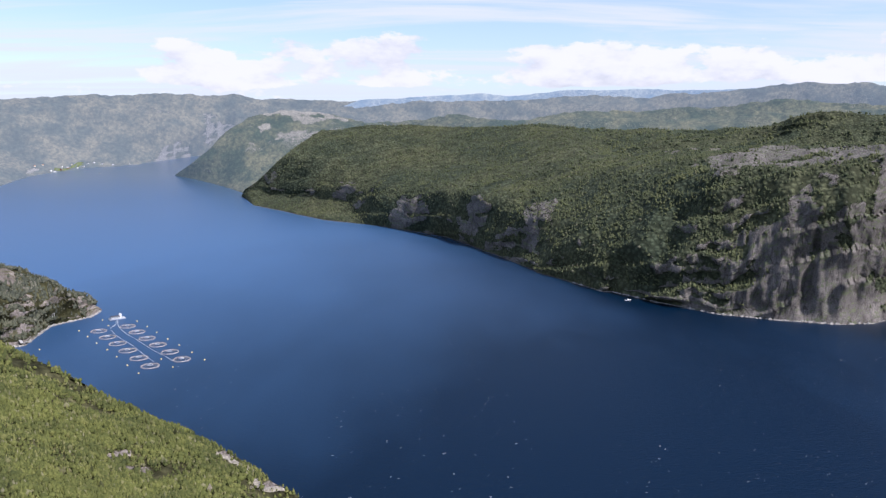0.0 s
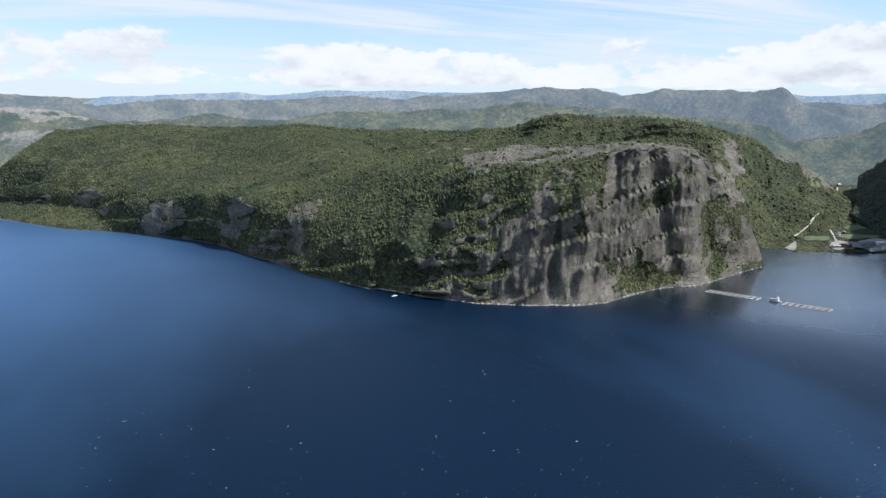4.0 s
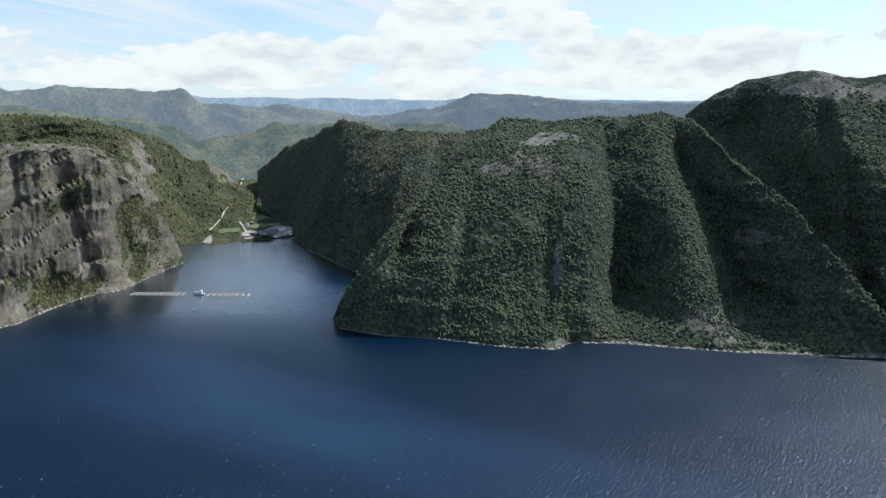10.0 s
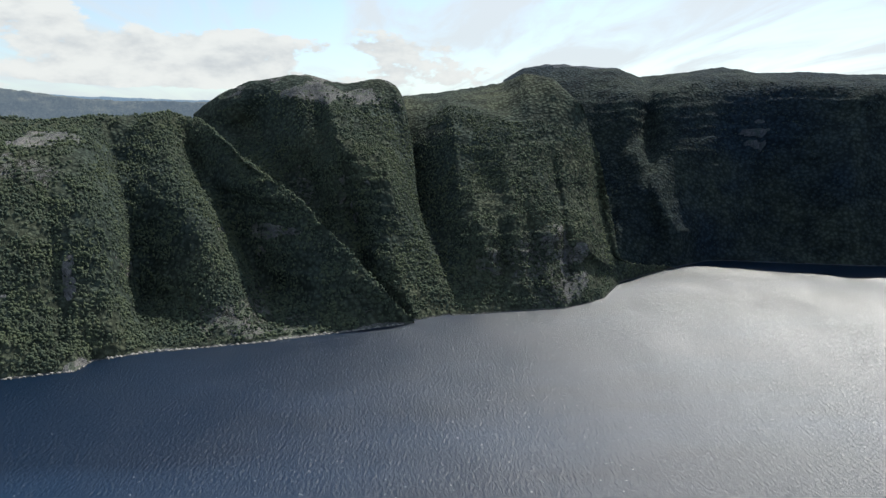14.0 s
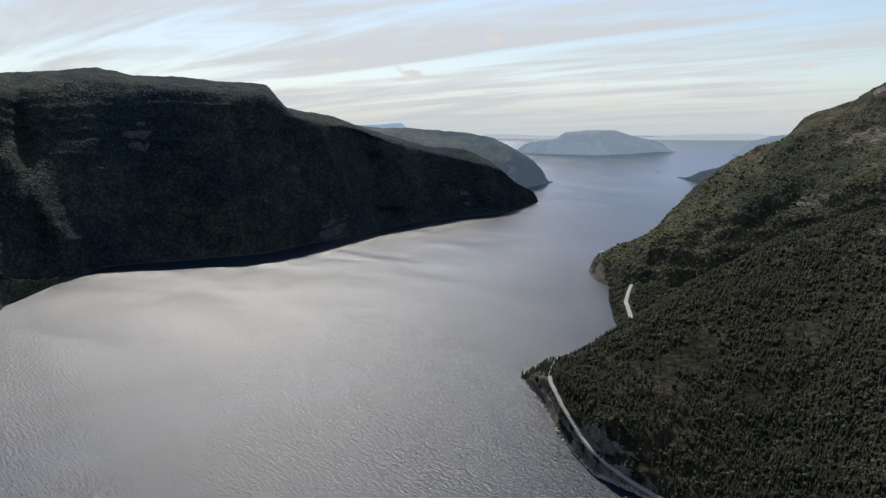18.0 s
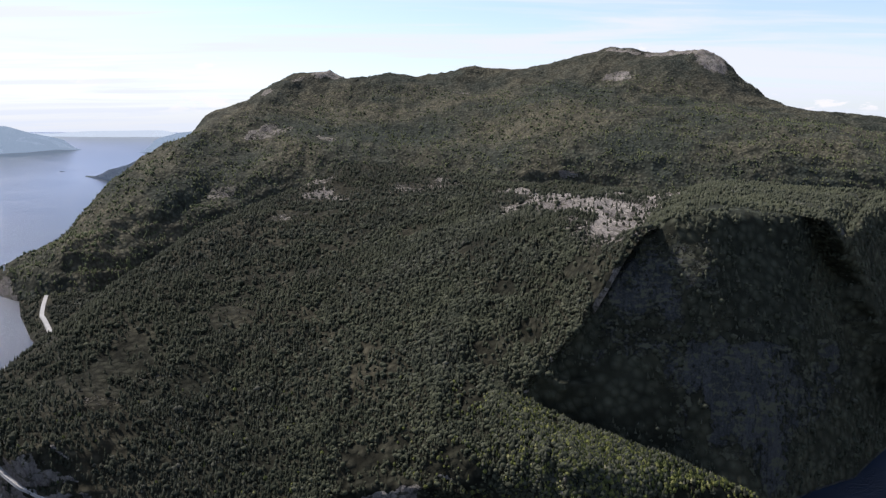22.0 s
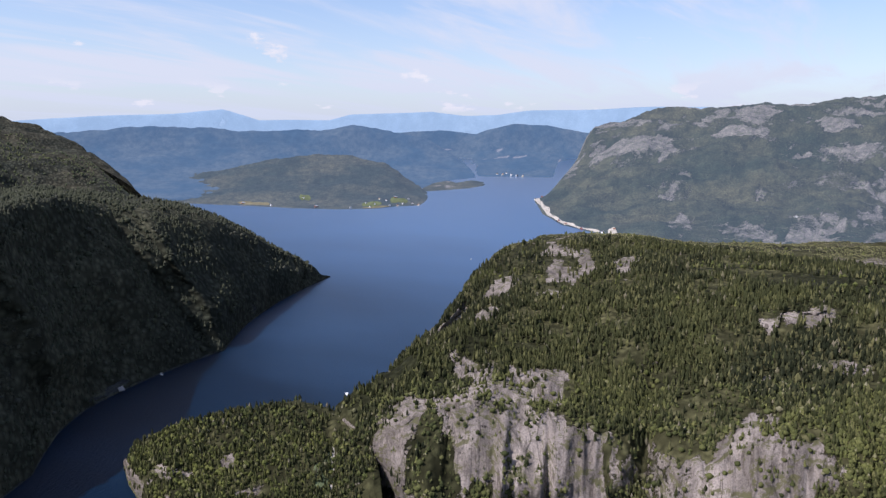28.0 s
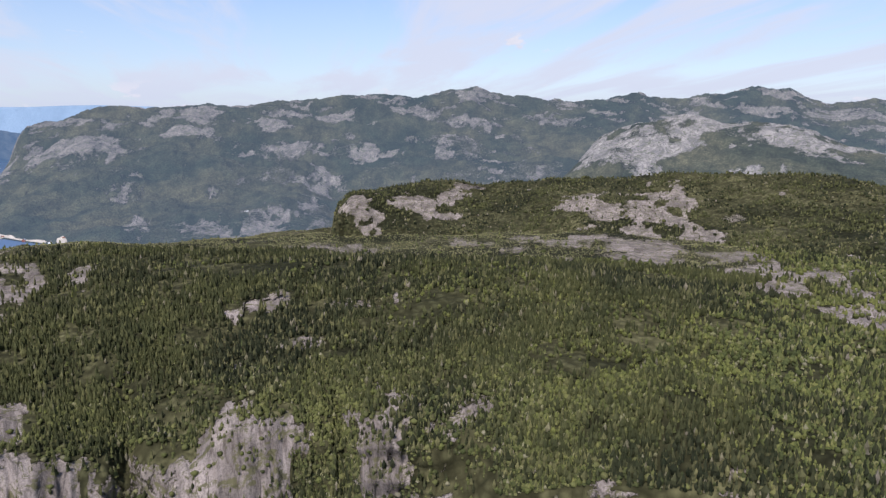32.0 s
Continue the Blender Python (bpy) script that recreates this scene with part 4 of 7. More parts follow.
RAILS["twin_peak_mountain"] = [
    [(-151.04, 1790, 0), (-151.59, 1688, 0), (-153.3, 1562, 0), (-156.71, 1500, 7.3), (-163.92, 1750, 53.4), (-172.53, 1950, 168.3), (-189.17, 1950, 162.1), (-198.26, 1950, 167.6), (-210.35, 2050, 150.3), (-220.82, 2100, 128.1)],
    [(-151.68, 1765, 45.4), (-155.67, 1680, 96.1), (-159.77, 1750, 121.7), (-166.12, 1900, 186.7), (-172.52, 2100, 250.3), (-180.96, 2100, 267), (-192.82, 2100, 270.6), (-198.43, 2100, 273.3), (-210.42, 2200, 267.5), (-219.75, 2200, 165.1)],
    [(-154.46, 1800, 68.4), (-159.04, 2050, 190.6), (-164.06, 2150, 277.1), (-168.29, 2300, 341.3), (-174.62, 2500, 392.6), (-180.87, 2550, 402.8), (-192.62, 2600, 418.4), (-194.99, 2600, 438.1), (-202.41, 2600, 388.6), (-210.46, 2550, 329.6), (-218.04, 2400, 222.5)],
    [(-157.36, 2100, 118.1), (-159.87, 2300, 186.1), (-164.08, 2500, 317.4), (-165.77, 2600, 366.4), (-168.3, 2700, 423.3), (-169.98, 2800, 477.8), (-171.66, 2850, 515.6), (-174.18, 2900, 543.9), (-175.44, 2950, 524.5), (-178.34, 3000, 550.7), (-182.84, 3050, 547.9), (-188.73, 3100, 571.7), (-191.71, 3200, 614.1), (-194.9, 3200, 666.4), (-197.66, 3200, 653.1), (-199.33, 3200, 646.4), (-201.06, 3200, 640.8), (-202.19, 3200, 614.2), (-203.29, 3100, 531.6), (-205.22, 3100, 457.2), (-208.42, 3000, 389.7), (-214.66, 2900, 339.1), (-216.34, 2800, 303.5), (-218.89, 2600, 208.6), (-220.95, 2415, 117.4)],
]
RAILS["cove_shore"] = [
    [(-152.6, 1480, 0), (-153.1, 1300, 0), (-153.8, 1240, 6), (-154.4, 1200, 9), (-156, 1180, 12), (-159, 1180, 20)],
    [(-152.6, 1490, 2), (-153.1, 1400, 6), (-153.8, 1380, 16), (-154.4, 1400, 18), (-156, 1400, 24), (-159, 1400, 40)],
    [(-152.6, 1530, 3), (-153.1, 1560, 9), (-153.8, 1560, 17), (-154.4, 1560, 20), (-156, 1560, 22), (-159, 1570, 10)],
    [(-152.6, 1600, 3), (-153.1, 1680, 8), (-153.8, 1700, 14), (-154.4, 1720, 26), (-156, 1720, 30), (-159, 1720, 40)],
]
RAILS["wooded_knoll"] = [
    [(-218.44, 760, 0), (-218.69, 712, 0), (-219.55, 661, 0), (-222.61, 600, 0), (-229.19, 559, 0), (-237.9, 553, 0)],
    [(-218.71, 726, 19.5), (-221.54, 665, 27), (-224.95, 660, 24.6), (-229.36, 660, 31.3), (-233.83, 650, 33.2), (-237.45, 610, 34.9)],
    [(-219.06, 745, 18.6), (-220.83, 750, 28.4), (-225.09, 750, 40.7), (-228.56, 750, 42.8), (-231.21, 750, 47.1), (-233.87, 730, 44.9), (-236.55, 690, 37.9)],
]
RAILS["home_plateau"] = [
    [(-233.65, 712, 0), (-241.17, 548, 23.3), (-254.06, 548, 5.3), (-272.39, 548, 7.2), (-294.8, 453, 98.7), (-314.69, 430, 112.4), (-327.71, 500, 74.1), (-338.7, 510, 43.8), (-348.98, 618, 0)],
    [(-233.99, 719, 38.8), (-239.61, 630, 69), (-245.73, 660, 80.9), (-254.26, 660, 62.5), (-260.95, 600, 58.9), (-265.43, 650, 81.5), (-272.06, 650, 88.9), (-278.52, 600, 93.3), (-286.44, 580, 111.9), (-294.15, 550, 128.7), (-314.31, 480, 129.1), (-327.96, 540, 85.3), (-338.91, 580, 47.4), (-347.28, 615, 22)],
    [(-234.13, 732, 46.8), (-237.54, 767, 61.2), (-240.68, 784, 80.1), (-245.88, 780, 85.8), (-252.18, 766, 84.1), (-260.96, 738, 89.4), (-271.94, 766, 108.4), (-284.24, 710, 125.2), (-293.77, 677, 140.1), (-313.97, 590, 130.4), (-328.21, 610, 89.2), (-335.22, 650, 57.4), (-343.13, 690, 27.5)],
    [(-237.54, 785, 55), (-240.29, 833, 64.4), (-242.72, 906, 71.8), (-246.02, 927, 98.1), (-254.41, 892, 99.9), (-263.16, 892, 112.2), (-271.85, 906, 119.1), (-284.04, 822, 142.6), (-293.53, 807, 149.1), (-313.72, 720, 128), (-328.39, 690, 87.6), (-335.35, 720, 56), (-340.33, 735, 28.9)],
    [(-242.18, 1052, 48.5), (-244.03, 997, 91.4), (-245.69, 1102, 94), (-248.15, 1095, 105.2), (-254.46, 1060, 107.8), (-263.15, 1053, 124), (-271.78, 1081, 130), (-283.95, 955, 141.6), (-293.4, 972, 140.1), (-313.48, 900, 128.5), (-328.57, 760, 95.4), (-335.46, 790, 55.5)],
    [(-245.48, 1269, 55.3), (-246.19, 1371, 92.2), (-248.25, 1422, 106), (-251.99, 1498, 107.2), (-255.38, 1541, 105.3), (-260.97, 1456, 102.6), (-267.47, 1414, 99.3), (-275.95, 1337, 96.7), (-283.9, 1184, 114.1), (-293.36, 1130, 122), (-313.36, 1050, 124.5), (-328.7, 830, 99.6), (-332.01, 840, 79.4)],
    [(-248.25, 1700, 64.1), (-251.99, 1900, 51.6), (-255.38, 2000, 42.8), (-260.97, 2100, 16.1), (-267.46, 2200, 21.7), (-273.8, 2300, 30.9), (-283.78, 2000, 46.5), (-293.16, 1800, 81.7), (-313.22, 1500, 90.4), (-326.31, 900, 111.8), (-329.42, 900, 92.3)],
]
RAILS["plateau_hill"] = [
    [(-273.86, 1880, 54.8), (-278.78, 1880, 52.3), (-291.71, 1760, 45.4), (-301.91, 1660, 53.3), (-313.27, 1460, 79.2)],
    [(-274.2, 2000, 111.2), (-275.41, 2050, 151.4), (-278.81, 2100, 138.4), (-285.25, 2150, 117.7), (-291.63, 2050, 129.3), (-301.75, 2000, 106.4), (-313.01, 1900, 116.2)],
    [(-274.47, 2300, 105.5), (-276.26, 2300, 142.5), (-278.82, 2300, 153.8), (-281.39, 2300, 172.3), (-285.24, 2350, 158.7), (-291.58, 2400, 176.6), (-295.7, 2400, 173.3), (-299.66, 2400, 194.8), (-305.32, 2400, 194.2), (-309.87, 2400, 198.8), (-312.82, 2300, 174.5)],
]
RAILS["rock_dome"] = [
    [(-291.17, 2900, 125.1), (-297.73, 2900, 119.3), (-307.16, 2900, 130.8), (-312.84, 2900, 121.6)],
    [(-291.58, 3100, 146.1), (-294.82, 3100, 237.6), (-299.58, 3200, 248), (-307.01, 3200, 240.6), (-312.7, 3200, 203.7)],
    [(-292.19, 3600, 150), (-292.99, 3600, 210.7), (-294.18, 3600, 294.1), (-296.75, 3600, 360.5), (-300.25, 3600, 384.7), (-303.27, 3650, 364.5), (-306.89, 3700, 346.7), (-308.3, 3700, 324.5), (-310.41, 3700, 250.1), (-312.64, 3700, 228)],
]
RAILS["quarry_mountain"] = [
    [(-249.51, 3561, 0), (-250.17, 2970, 0), (-251.6, 2631, 0), (-254.53, 2404, 0), (-258.81, 2270, 2.2), (-271.72, 2270, 7), (-283.76, 2270, 25.7), (-291.69, 2270, 7), (-307.39, 2270, 32.3), (-313.07, 2270, 46.9)],
    [(-250.42, 3700, 16.4), (-252.91, 3400, 51.6), (-258.84, 3100, 50), (-271.63, 3300, 49.7), (-274.16, 3184, 3), (-283.52, 3800, 94), (-291.57, 4200, 115.2), (-307.08, 4600, 113.2), (-312.72, 4600, 123.4)],
    [(-251.7, 4300, 76.3), (-256.75, 4300, 200.9), (-263.11, 4500, 262.1), (-271.53, 4800, 260.7), (-283.34, 5500, 296.2), (-291.49, 6000, 332.8), (-306.96, 6500, 245.7), (-312.61, 6500, 207.9)],
    [(-252.55, 4900, 131.3), (-253.85, 5200, 342.2), (-255.52, 5400, 398.2), (-258.88, 5600, 451.1), (-263.1, 5800, 478), (-267.31, 6000, 505.6), (-271.45, 6300, 550.3), (-274.69, 6500, 611), (-277.46, 6600, 635.8), (-280.19, 6800, 609), (-282.79, 7000, 670.3), (-284.95, 7000, 712.3), (-286.75, 7200, 657.4), (-290.19, 7500, 590.7), (-290.62, 8000, 647.6), (-293.89, 8000, 621.6), (-296.68, 8200, 683), (-299.04, 8600, 636.8), (-302.43, 9500, 746.7), (-304.24, 9500, 830.3), (-306.74, 9500, 789.7), (-308.17, 9500, 660.9), (-309.21, 9500, 596.5), (-312.38, 9500, 647.7)],
]
RAILS["farm_peninsula"] = [
    [(-220.77, 3755, 0), (-223.17, 3608, 0), (-227.32, 3419, 0), (-231.39, 3237, 0), (-234.73, 3158, 0), (-237.28, 3166, 0), (-239, 3255, 0), (-240.93, 3301, 0), (-241.49, 3639, 0)],
    [(-220.98, 4119, 3), (-223.45, 4400, 7.1), (-227.38, 4200, 36.2), (-231.44, 4100, 47.4), (-235.62, 4000, 51), (-239.01, 4000, 40.6), (-240.93, 3835, 3), (-241.45, 3766, 3)],
    [(-221.38, 4655, 3), (-223.49, 5400, 12.1), (-226.63, 5400, 64.7), (-229.86, 5400, 123.5), (-233.15, 5400, 152.8), (-235.65, 5300, 147.2), (-238.18, 5100, 100.4), (-239.87, 4800, 31), (-241.06, 4094, 3), (-241.45, 3941, 3)],
]
RAILS["wooded_spit"] = [
    [(-240.72, 4055, 0), (-242.86, 4172, 0), (-244.58, 4301, 0), (-245.95, 4583, 0)],
    [(-240.94, 4437, 3), (-242.86, 4841, 3), (-243.72, 4682, 3), (-244.79, 4958, 3), (-245.86, 4742, 3)],
]
RAILS["blue_ridge_north"] = [
    [(-212.24, 3900, 32.1), (-221.59, 3700, 15.5), (-234.05, 3900, 0.4), (-240.91, 4289, 0), (-243.46, 5060, 0), (-245.14, 5324, 0)],
    [(-212.78, 8000, 131.6), (-221.73, 8000, 119), (-234.08, 8000, 109.7), (-242.59, 7445, 3), (-244.93, 5406, 3)],
    [(-213.21, 9500, 286), (-217.21, 9500, 336.4), (-221.81, 9500, 382.8), (-225.8, 9500, 369.7), (-229.9, 9500, 314.6), (-233.26, 9500, 348.7), (-235.8, 9500, 389.9), (-238.34, 9500, 313.2), (-241.73, 9500, 173.8), (-243.86, 8483, 3), (-245.06, 5546, 3)],
]
RAILS["fjord_arm_mountain"] = [
    [(-234.06, 9000, -263), (-240.9, 9000, -237.4), (-245.14, 5459, 0), (-248.06, 5430, 0), (-250.93, 5415, 0), (-254.94, 8000, -224.1)],
    [(-234.08, 10500, 5.3), (-241.74, 10500, 4.2), (-245.53, 9437, 3), (-248.84, 10500, 46.1), (-254.85, 9739, 3)],
    [(-234.1, 12500, 312), (-238.34, 12500, 302), (-242.56, 12500, 319.4), (-245.08, 12500, 282.6), (-246.11, 12000, 353.4), (-247.96, 12000, 439), (-250.4, 12000, 420.4), (-252.81, 12000, 300.5), (-255.56, 12000, 224.9)],
]
RAILS["horizon_mountains"] = [
    [(-210.77, 20000, 120), (-234.09, 20000, 87.8), (-262.2, 20000, 99.5)],
    [(-210.84, 26000, 484.3), (-213.62, 26000, 642.6), (-219.52, 26000, 832.7), (-223.03, 26000, 877), (-226.65, 26000, 1031.6), (-229.09, 26000, 680.9), (-231.59, 26000, 700.7), (-234.11, 26000, 682.1), (-235.8, 26000, 889.7), (-241.71, 26000, 980.2), (-244.22, 26000, 845.2), (-246.71, 26000, 878.3), (-249.15, 26000, 1039.3), (-252.75, 26000, 1027.2), (-258.46, 26000, 1125.4), (-262.05, 26000, 1103)],
]
RAILS["village_shore_mountain"] = [
    [(35, 4596, 0), (30.41, 5045, 0), (28.4, 6137, 0), (25.31, 7153, 0), (22.07, 7690, 0), (18.48, 9806, 0), (15.15, 11681, 0), (11.1, 9500, 111.7), (2.73, 9500, 194.4)],
    [(34.78, 7500, 140.1), (30.24, 8000, 119.7), (25.21, 8500, 155.4), (19.73, 9500, 261.8), (15.87, 11291, 330.4), (11.06, 10000, 366.9), (2.73, 10000, 370.5)],
    [(34.56, 10000, 501.4), (30.06, 10000, 481), (26.76, 11000, 575.4), (23.3, 11000, 584.1), (17.75, 12000, 621.2), (15.04, 12000, 584.5), (11.03, 12000, 590.5), (2.72, 12000, 598.7)],
    [(34.52, 14000, 699.4), (29.99, 14000, 756.5), (26.7, 14000, 871.3), (23.24, 14000, 907.4), (19.59, 14000, 905), (15.78, 14000, 900), (12.62, 14000, 890), (10.19, 14000, 856.3), (6.07, 14000, 833.6), (2.72, 14000, 817.3)],
]
RAILS["second_headland"] = [
    [(19.5, 5762, 0), (14.86, 4042, 0), (11.21, 3800, -7.2), (4.46, 4200, 16.2)],
    [(18.11, 5262, 122.1), (14.77, 4700, 157.5), (9.88, 4600, 192.2), (4.01, 4600, 225.3)],
    [(17.02, 5300, 198.2), (15.88, 5400, 302.2), (14.26, 5600, 404.6), (11.84, 5800, 454.3), (9.4, 5800, 439.3), (6.09, 5600, 396.2), (3.99, 5400, 354.9)],
]
RAILS["road_headland"] = [
    [(37.36, 1281, 0), (33.8, 1258, 0), (29.74, 1264, 0), (28.12, 1373, 0), (25.62, 1411, 0), (24.84, 1457, 0)],
    [(37.1, 1294, 61.3), (31.03, 1277, 59.1), (29.06, 1325, 39.4), (26.99, 1405, 21.7), (25.28, 1446, 13.7)],
    [(36.78, 1500, 112.7), (30.82, 1450, 93), (29.53, 1420, 89.1), (27.57, 1398, 68.4), (25.88, 1447, 33.4), (25.13, 1461, 14.3)],
]
RAILS["highland"] = [
    [(10.26, 9000, 265.4), (-20.89, 9000, 277.2), (-26.61, 10000, 287.4), (-39.25, 11000, 286.8), (-49.11, 12000, 298.5), (-82, 12000, 299.4)],
    [(10.23, 13000, 474.7), (8.15, 13000, 691.5), (6.07, 13000, 806.3), (1.87, 13000, 885.6), (-3.17, 13000, 952.6), (-4.85, 13000, 905.4), (-10.61, 12500, 974.9), (-13.03, 12500, 978.9), (-16.57, 12000, 910.7), (-20.35, 12000, 915.6), (-24.3, 12000, 916.4), (-25.8, 12000, 949.6), (-30.42, 12000, 917.8), (-31.76, 13000, 873.9), (-33.78, 13000, 957.7), (-39.18, 13000, 915.2), (-41.63, 13000, 911.2), (-42.84, 15000, 978.2), (-49.07, 16000, 1024.4), (-53.07, 17000, 1062.2), (-60.71, 17000, 1047.6), (-62.37, 15000, 1007.5), (-69.5, 14000, 925.8), (-75.38, 14000, 902.1), (-81.92, 14000, 831.9)],
]
RAILS["moor_ridge"] = [
    [(12.72, 6500, 210.6), (-20.93, 6500, 222.3), (-26.6, 6800, 248.1), (-39.27, 7500, 215.9), (-49.09, 8500, 246.1), (-61.06, 8500, 242.7), (-81.21, 9000, 240)],
    [(14.31, 9500, 262), (12.69, 9500, 343.4), (10.63, 9500, 521), (7.74, 9000, 590.5), (1.03, 8500, 616.5), (-4.85, 8500, 641.7), (-13.05, 8300, 676), (-15.04, 8300, 650.4), (-18.86, 8000, 704), (-20.35, 8000, 717.1), (-25.3, 8000, 782.1), (-28.31, 8000, 760.8), (-29.15, 8300, 775), (-30.84, 8600, 717.5), (-32.52, 8600, 717.4), (-33.77, 8800, 802.2), (-36.7, 8800, 781.6), (-39.18, 8800, 766.8), (-41.62, 8800, 763.7), (-42.85, 9500, 683.3), (-47.19, 10000, 640.2), (-49.21, 11000, 677.5), (-54.59, 11000, 572.2), (-59.46, 11000, 655.7), (-62.38, 10500, 846.4), (-66.14, 10500, 819.1), (-69.5, 10500, 759.1), (-75.79, 10500, 726.1), (-81.13, 10500, 675.4)],
]
RAILS["near_moor"] = [
    [(12.73, 7000, 167), (5.7, 6400, 178.9), (-0.67, 4800, 214.7), (-4.91, 4200, 228.8), (-20.94, 4200, 236.7), (-26.6, 4200, 238.6), (-39.32, 4400, 98.5), (-41.82, 4400, 65.1), (-44.27, 4400, 45.5), (-48.61, 4400, 51.9), (-50.13, 4600, 119), (-61.86, 4600, 109.6)],
    [(12.69, 8000, 316.9), (7.77, 7600, 340.3), (3.57, 6500, 395.2), (-1.5, 5800, 421.9), (-4.88, 5400, 368.2), (-9.03, 5600, 430.7), (-15.07, 5800, 469.8), (-20.78, 5800, 489.8), (-23.28, 5800, 510.5), (-30.84, 5800, 504.2), (-35.05, 5800, 449.5), (-39.23, 5800, 402.9), (-40.88, 6000, 379.7), (-42.54, 6200, 275.2), (-44.54, 6200, 302.2), (-46.49, 6400, 338), (-48.01, 6400, 413.5), (-50.28, 6500, 375.9), (-53, 6500, 422.4), (-57.79, 6500, 378.1), (-61.92, 6500, 364.7)],
]
# open rock: (azimuth, rail, half width, half height in rails, amount); folds: gullies and spurs (azimuth, rail at the
# top and at the foot, half width, depth, half width on the right where it differs); both placed to fit the camera's
# view
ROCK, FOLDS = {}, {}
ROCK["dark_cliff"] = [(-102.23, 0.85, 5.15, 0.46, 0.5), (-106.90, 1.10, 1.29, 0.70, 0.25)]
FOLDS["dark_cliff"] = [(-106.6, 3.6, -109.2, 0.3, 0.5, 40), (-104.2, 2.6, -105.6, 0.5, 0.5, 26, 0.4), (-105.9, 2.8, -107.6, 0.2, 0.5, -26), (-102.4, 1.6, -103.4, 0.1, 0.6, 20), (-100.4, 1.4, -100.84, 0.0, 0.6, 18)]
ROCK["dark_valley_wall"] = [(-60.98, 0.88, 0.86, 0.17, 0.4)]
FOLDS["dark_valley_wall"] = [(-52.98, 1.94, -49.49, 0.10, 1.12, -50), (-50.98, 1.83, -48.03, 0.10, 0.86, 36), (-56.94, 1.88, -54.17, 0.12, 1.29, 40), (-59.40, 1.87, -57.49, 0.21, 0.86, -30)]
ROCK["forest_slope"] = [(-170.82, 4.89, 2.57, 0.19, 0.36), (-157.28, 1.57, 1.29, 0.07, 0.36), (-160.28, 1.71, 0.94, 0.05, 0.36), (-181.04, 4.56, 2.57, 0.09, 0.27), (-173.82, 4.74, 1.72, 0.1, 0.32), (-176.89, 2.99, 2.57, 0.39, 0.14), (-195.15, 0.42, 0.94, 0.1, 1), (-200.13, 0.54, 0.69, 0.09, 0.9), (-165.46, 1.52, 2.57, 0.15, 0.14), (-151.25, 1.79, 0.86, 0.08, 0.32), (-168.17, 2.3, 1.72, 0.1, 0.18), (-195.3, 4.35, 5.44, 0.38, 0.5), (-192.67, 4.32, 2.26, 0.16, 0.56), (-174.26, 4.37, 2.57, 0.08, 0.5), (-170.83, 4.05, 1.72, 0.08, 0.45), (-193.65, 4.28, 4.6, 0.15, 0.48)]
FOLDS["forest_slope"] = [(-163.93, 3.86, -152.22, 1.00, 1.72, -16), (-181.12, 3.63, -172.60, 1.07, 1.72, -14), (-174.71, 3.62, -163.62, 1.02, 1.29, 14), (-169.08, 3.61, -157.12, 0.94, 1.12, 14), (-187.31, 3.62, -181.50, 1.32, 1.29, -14)]
